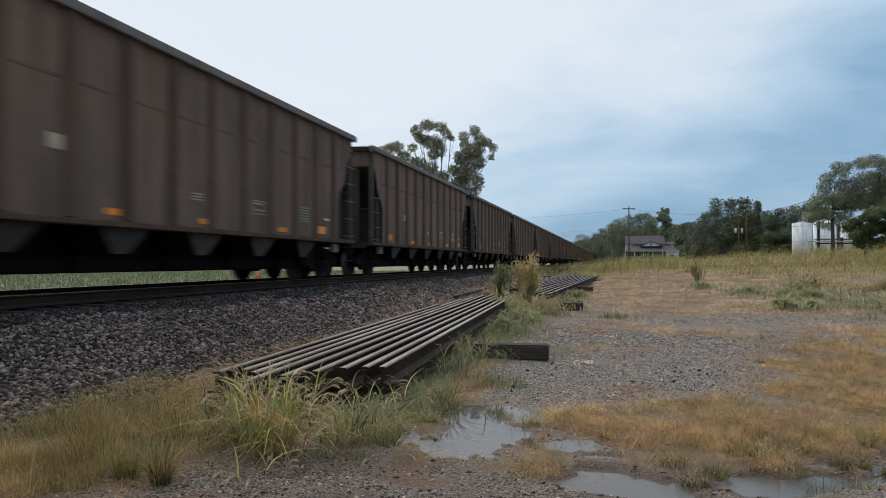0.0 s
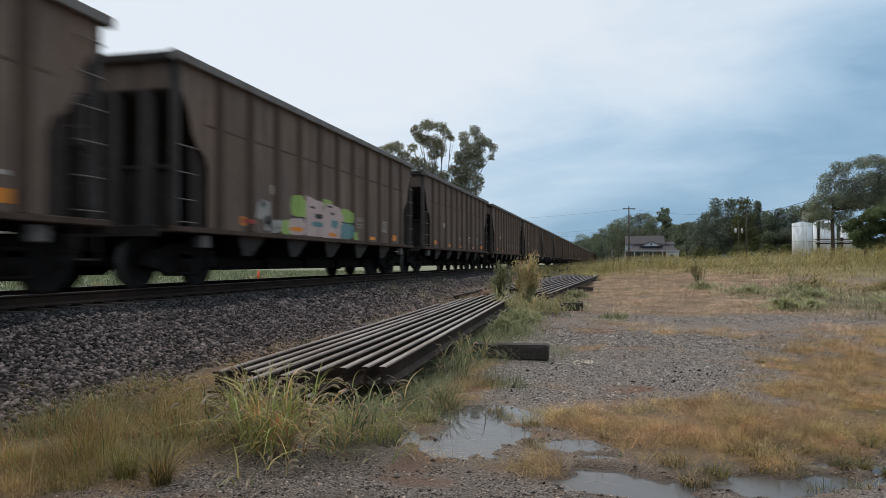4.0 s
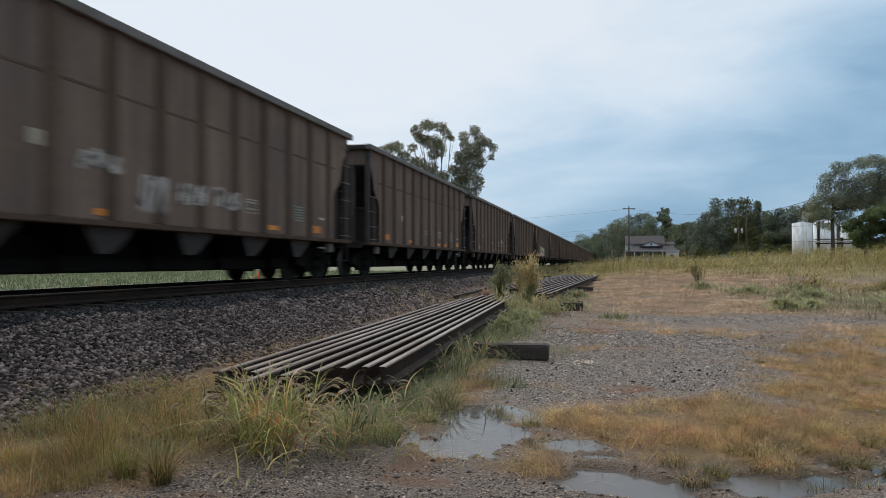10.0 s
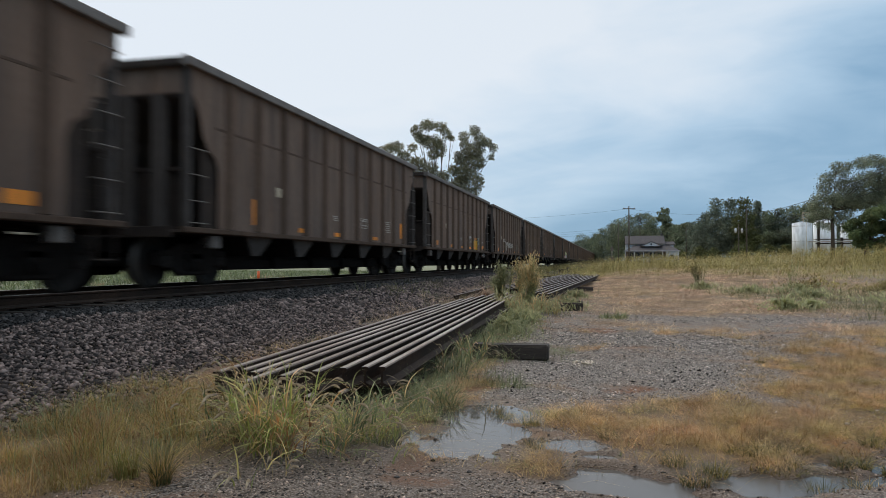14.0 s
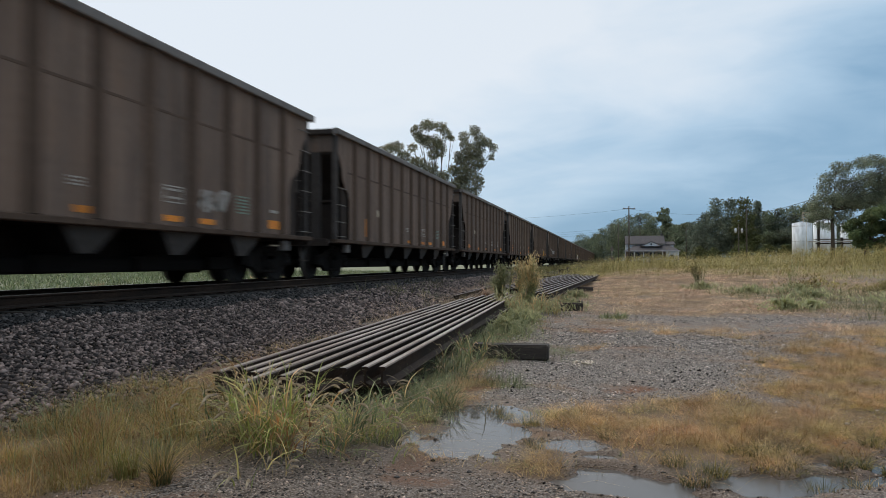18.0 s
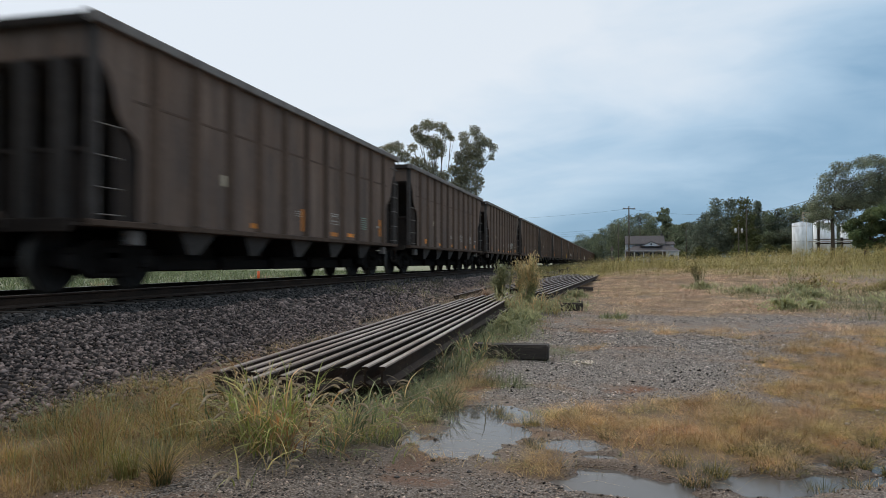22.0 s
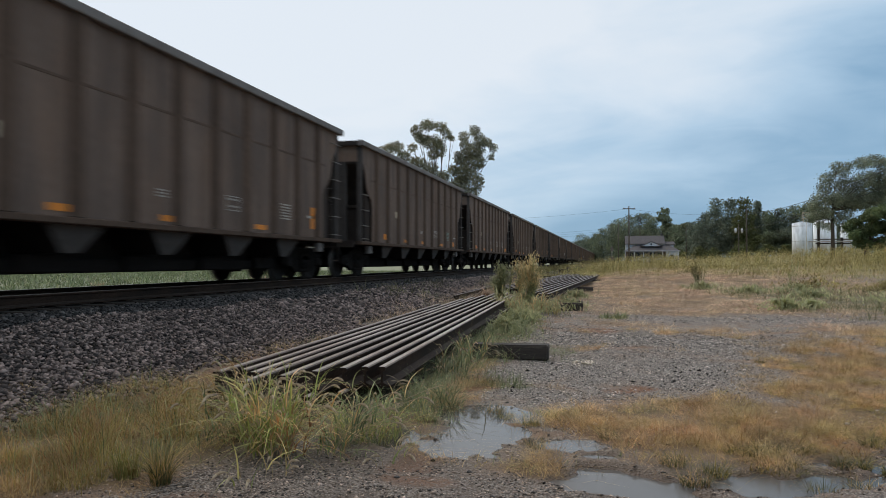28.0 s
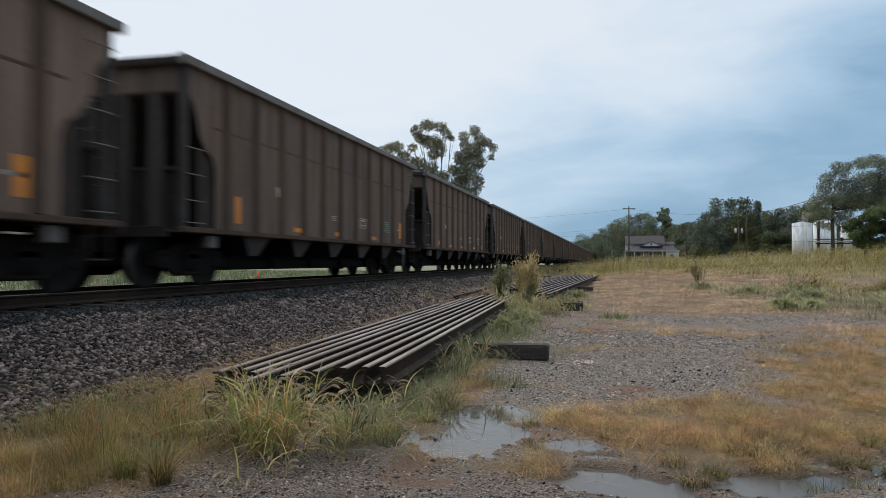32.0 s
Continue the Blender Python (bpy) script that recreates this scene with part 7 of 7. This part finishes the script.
def parked_car(x, y, turn, paint, label):
    """A small saloon car: body, cabin, panes and wheels."""
    z0 = float(ground_z(np.array([float(x)]), np.array([float(y)]))[0])
    c = empty("parked_car", label, "car", pose(x, y, z0, 0, 0, turn))
    part("body", prism([(-2.2, 0.35), (-2.25, 0.75), (-2.1, 0.92), (-1.2, 0.98), (1.0, 0.98), (2.1, 0.85), (2.25, 0.7), (2.2, 0.35)], "y", -0.85, 0.85), paint, c)
    cabin = part("cabin", prism([(-1.5, 0.98), (-1.0, 1.45), (0.4, 1.47), (1.05, 0.98)], "y", -0.76, 0.76), paint, c)
    for yy in (-0.775, 0.762):
        part("side_window", prism([(-1.3, 1.02), (-0.93, 1.38), (0.33, 1.40), (0.85, 1.02)], "y", yy, yy + 0.013), M_GLASS, cabin)
    for xx in (-1.35, 1.4):
        for yy in (-0.87, 0.67):
            bm = bmesh.new()
            add_cyl(bm, (xx, yy, 0.31), (xx, yy + 0.2, 0.31), 0.31, 0.31, 16)
            part("wheel", bm, M_BLACK, c)
    return c


parked_car(7.4, 172.2, 4, M_PALEBLUE, "pale blue saloon car parked before the porch")
parked_car(11.6, 172.6, -3, M_WALL, "white saloon car parked before the porch")


def utility_pole(x, y, height, arm, label, turn=0.0, boxes=0, r=0.15):
    z0 = float(ground_z(np.array([float(x)]), np.array([float(y)]))[0])
    p = empty("utility_pole", label, "utility pole", pose(x, y, z0, 0, 0, turn))
    bm = bmesh.new()
    add_cyl(bm, (0, 0, -0.2), (0, 0, height), r, r * 0.7, 10)
    part("post", bm, M_POLE, p)
    if arm:
        part("crossarm", box(-arm / 2, arm / 2, -0.16, -0.04, height - 0.62, height - 0.46, 0.01), M_POLE, p)
        for i in range(4):
            bm = bmesh.new()
            add_cyl(bm, (-arm / 2 + 0.1 + i * (arm - 0.2) / 3, -0.1, height - 0.46), (-arm / 2 + 0.1 + i * (arm - 0.2) / 3, -0.1, height - 0.28), 0.06, 0.04, 8)
            part("insulator", bm, M_STEEL, p)
    for i in range(boxes):
        bm = bmesh.new()
        s = -0.62 + i * 1.24
        add_cyl(bm, (s, -0.1, height - 1.7), (s, -0.1, height - 0.85), 0.2, 0.2, 14)
        add_cyl(bm, (s, -0.1, height - 0.85), (s, -0.1, height - 0.75), 0.2, 0.12, 14)
        part("transformer", bm, M_WALL, p, "pale grey transformer can")
        part("bracket", box(min(0, s), max(0, s), -0.14, -0.06, height - 1.3, height - 1.2), M_POLE, p)
    return p


utility_pole(3.2, 139.3, 10.9, 2.3, "tall wooden utility pole with a crossarm before the house", 13)
utility_pole(7.3, 196.0, 12.6, 0, "thin dark wooden utility pole beside the house", 0, 0, 0.13)
utility_pole(1.55, 174.8, 9.6, 0, "dark wooden utility pole near the railway", 0, 0, 0.13)
utility_pole(25.6, 149.7, 9.7, 0, "bare grey wooden utility pole beyond the meadow", 0, 0, 0.15)
utility_pole(24.1, 149.4, 6.6, 0, "short wooden pole with two grey transformers", 13, 2, 0.12)
utility_pole(20.7, 215.0, 9.0, 0, "far wooden utility pole against the woods", 0, 0, 0.13)


def wire(a, b, sag, label="thin dark overhead power line", r=0.013):
    a, b = Vector(a), Vector(b)
    pts = [a.lerp(b, i / 14) - Vector((0, 0, sag * 4 * (i / 14) * (1 - i / 14))) for i in range(15)]
    thing("power_line", tube(pts, r, 5), M_WIRE, label, "wire", None, "overhead power lines")


wire((3.2, 139.2, 11.2), (-60, 150, 11.6), 1.6)
for dz in (0.0, 0.35, 0.75):
    wire((1.55, 174.8, 8.2 + dz * 1.4), (-70, 200, 7.4 + dz * 1.4), 1.0)
wire((3.2, 139.2, 11.2), (25.6, 149.7, 10.8), 0.7)
wire((7.3, 196, 10.2), (25.6, 149.7, 9.5), 1.0)
wire((7.3, 196, 8.6), (24.1, 149.4, 7.0), 0.9)
wire((25.6, 149.7, 10.6), (24.0, 70.0, 9.6), 0.9, "thick dark overhead cable", 0.035)
wire((24.1, 149.4, 7.2), (30.5, 62.0, 10.8), 0.7, "thick dark overhead cable", 0.035)


def storage_tank(x, y, r, top, label, rail):
    z0 = float(ground_z(np.array([float(x)]), np.array([float(y)]))[0])
    t = empty("storage_tank", label, "tank", pose(x, y, z0))
    h = top - z0
    bm = bmesh.new()
    add_cyl(bm, (0, 0, -0.1), (0, 0, h), r, r, 32)
    part("shell", bm, M_TANK, t)
    bm = bmesh.new()
    add_cyl(bm, (0, 0, h), (0, 0, h + 0.22), r * 1.01, r * 0.25, 32)
    part("roof", bm, M_TANK, t, "shallow white cone roof")
    for zz in (h * 0.45, h - 0.5):
        bm = bmesh.new()
        add_cyl(bm, (0, 0, zz), (0, 0, zz + 0.06), r + 0.02, r + 0.02, 32)
        part("band", bm, M_STEEL, t)
    if rail:
        for xx in (-0.05, 0.75):
            for yy in (-1.0, -0.3):
                bm = bmesh.new()
                add_cyl(bm, (xx, yy, h - 0.1), (xx, yy, h + 1.6), 0.04, 0.04, 6)
                part("rail_post", bm, M_CREAM, t)
        for zz in (h + 0.7, h + 1.15, h + 1.6):
            part("guard_rail", tube([(-0.25, -1.0, zz), (0.95, -1.0, zz), (0.95, -0.3, zz)], 0.035), M_CREAM, t)
        part("ladder", tube([(0.2, -r - 0.12, 0.2), (0.2, -r - 0.12, h + 0.9)], 0.03), M_CREAM, t)
    return t


storage_tank(28.4, 119.6, 1.42, 7.15, "white upright storage tank with a railed top", True)
storage_tank(32.9, 124.7, 1.65, 7.7, "white rounded storage tank behind the locust tree", False)
storage_tank(37.2, 126.5, 1.5, 7.3, "white storage tank half hidden by foliage", False)
gantry = empty("pipe_gantry", "dark steel pipe gantry between the white tanks", "gantry", pose(30.4, 118.5, 1.7))
for x in (0.0, 3.2):
    part("column", box(x - 0.16, x + 0.16, -0.16, 0.16, -0.2, 5.6 if x == 0 else 3.2, 0.01), M_DARK, gantry)
for z in (2.35, 2.95):
    part("beam", box(-0.4, 5.2, -0.14, 0.14, z - 0.12, z + 0.08, 0.01), M_DARK if z < 2.5 else M_CHORD, gantry)
part("brace", tube([(-0.6, 0, 0), (0.1, 0, 2.3)], 0.08), M_DARK, gantry)
part("pipe", tube([(-1.4, -0.3, 2.6), (4.4, -0.3, 2.6)], 0.09), M_STEEL, gantry)

# track-side signal and cabinet far along the line
sg = empty("signal_mast", "small pale track signal mast with a cabinet", "signal", pose(0.1, 184.9, 0.5))
part("mast", tube([(0, 0, 0), (0, 0, 4.6)], 0.07, 8), M_STEEL, sg)
part("head", box(-0.35, 0.35, -0.12, 0.12, 3.4, 4.5, 0.02), M_CHORD, sg)
part("cabinet", box(-0.6, 0.5, -0.4, 0.4, 0, 1.9, 0.03), M_CHORD, sg)

# orange marker beyond the track
mk = empty("marker_post", "orange plastic marker post in the field", "marker", pose(-28.4, 54.4, -0.32))
bm = bmesh.new()
add_cyl(bm, (0, 0, 0), (0, 0, 0.06), 0.22, 0.22, 14)
part("base", bm, M_CONE, mk)
bm = bmesh.new()
add_cyl(bm, (0, 0, 0.06), (0, 0, 0.82), 0.15, 0.09, 14)
part("tube", bm, M_CONE, mk)
for i, (cx, cy, hh) in enumerate([(-27.4, 53.8, 0.7), (-26.6, 54.6, 0.6), (-29.6, 56, 0.6), (-22.5, 34.5, 0.6), (-23.6, 35.2, 0.5), (-25.9, 54.2, 0.5), (-30.6, 38.0, 0.5)]):
    grass_clump(cx, cy, hh, 160, 0.4, [(0.6, M_CROP, ""), (0.4, M_TAN, "")], "rough grass in the field beyond the railway", 0, 0.03, (0.2, 1.0), 90 + i)

# broken pale stone and spilt coal on the gravel
RNG = np.random.default_rng(21)
r = random.Random(8)
for i in range(26):
    a, q = r.uniform(0, 6.28), r.random() ** 0.7
    sx0, sy0, w = -0.34 + 0.16 * q * math.cos(a), 9.02 + 0.26 * q * math.sin(a), 0.075 - 0.04 * q
    me = pebbles_mesh("pale_stone", np.array([(0.0, 0.0, 0.0)]), np.array([w]), M_ROCK)
    thing("pale_stone", me, None, "flat broken pale limestone lying on the gravel", "stone", pose(sx0, sy0, 0.008), "broken pale stones")
DARK_LUMPS = [(0.95 + r.gauss(0, 0.16), 8.6 + r.gauss(0, 0.22)) for i in range(12)] + [(r.uniform(-1.2, 1.2), r.uniform(7.0, 9.6)) for i in range(9)] + [(-0.62, 5.66), (-0.95, 7.0), (0.9, 11.4), (-1.1, 4.4), (-0.38, 4.12)]
for sx0, sy0 in DARK_LUMPS:
    me = pebbles_mesh("coal_lump", np.array([(0.0, 0.0, 0.0)]), np.array([r.uniform(0.025, 0.055)]), M_WHEEL)
    thing("coal_lump", me, None, "small black lump of coal lying on the gravel", "coal", pose(sx0, sy0, float(ground_z(np.array([sx0]), np.array([sy0]))[0]) + 0.006), "coal lumps on the gravel")


motions()
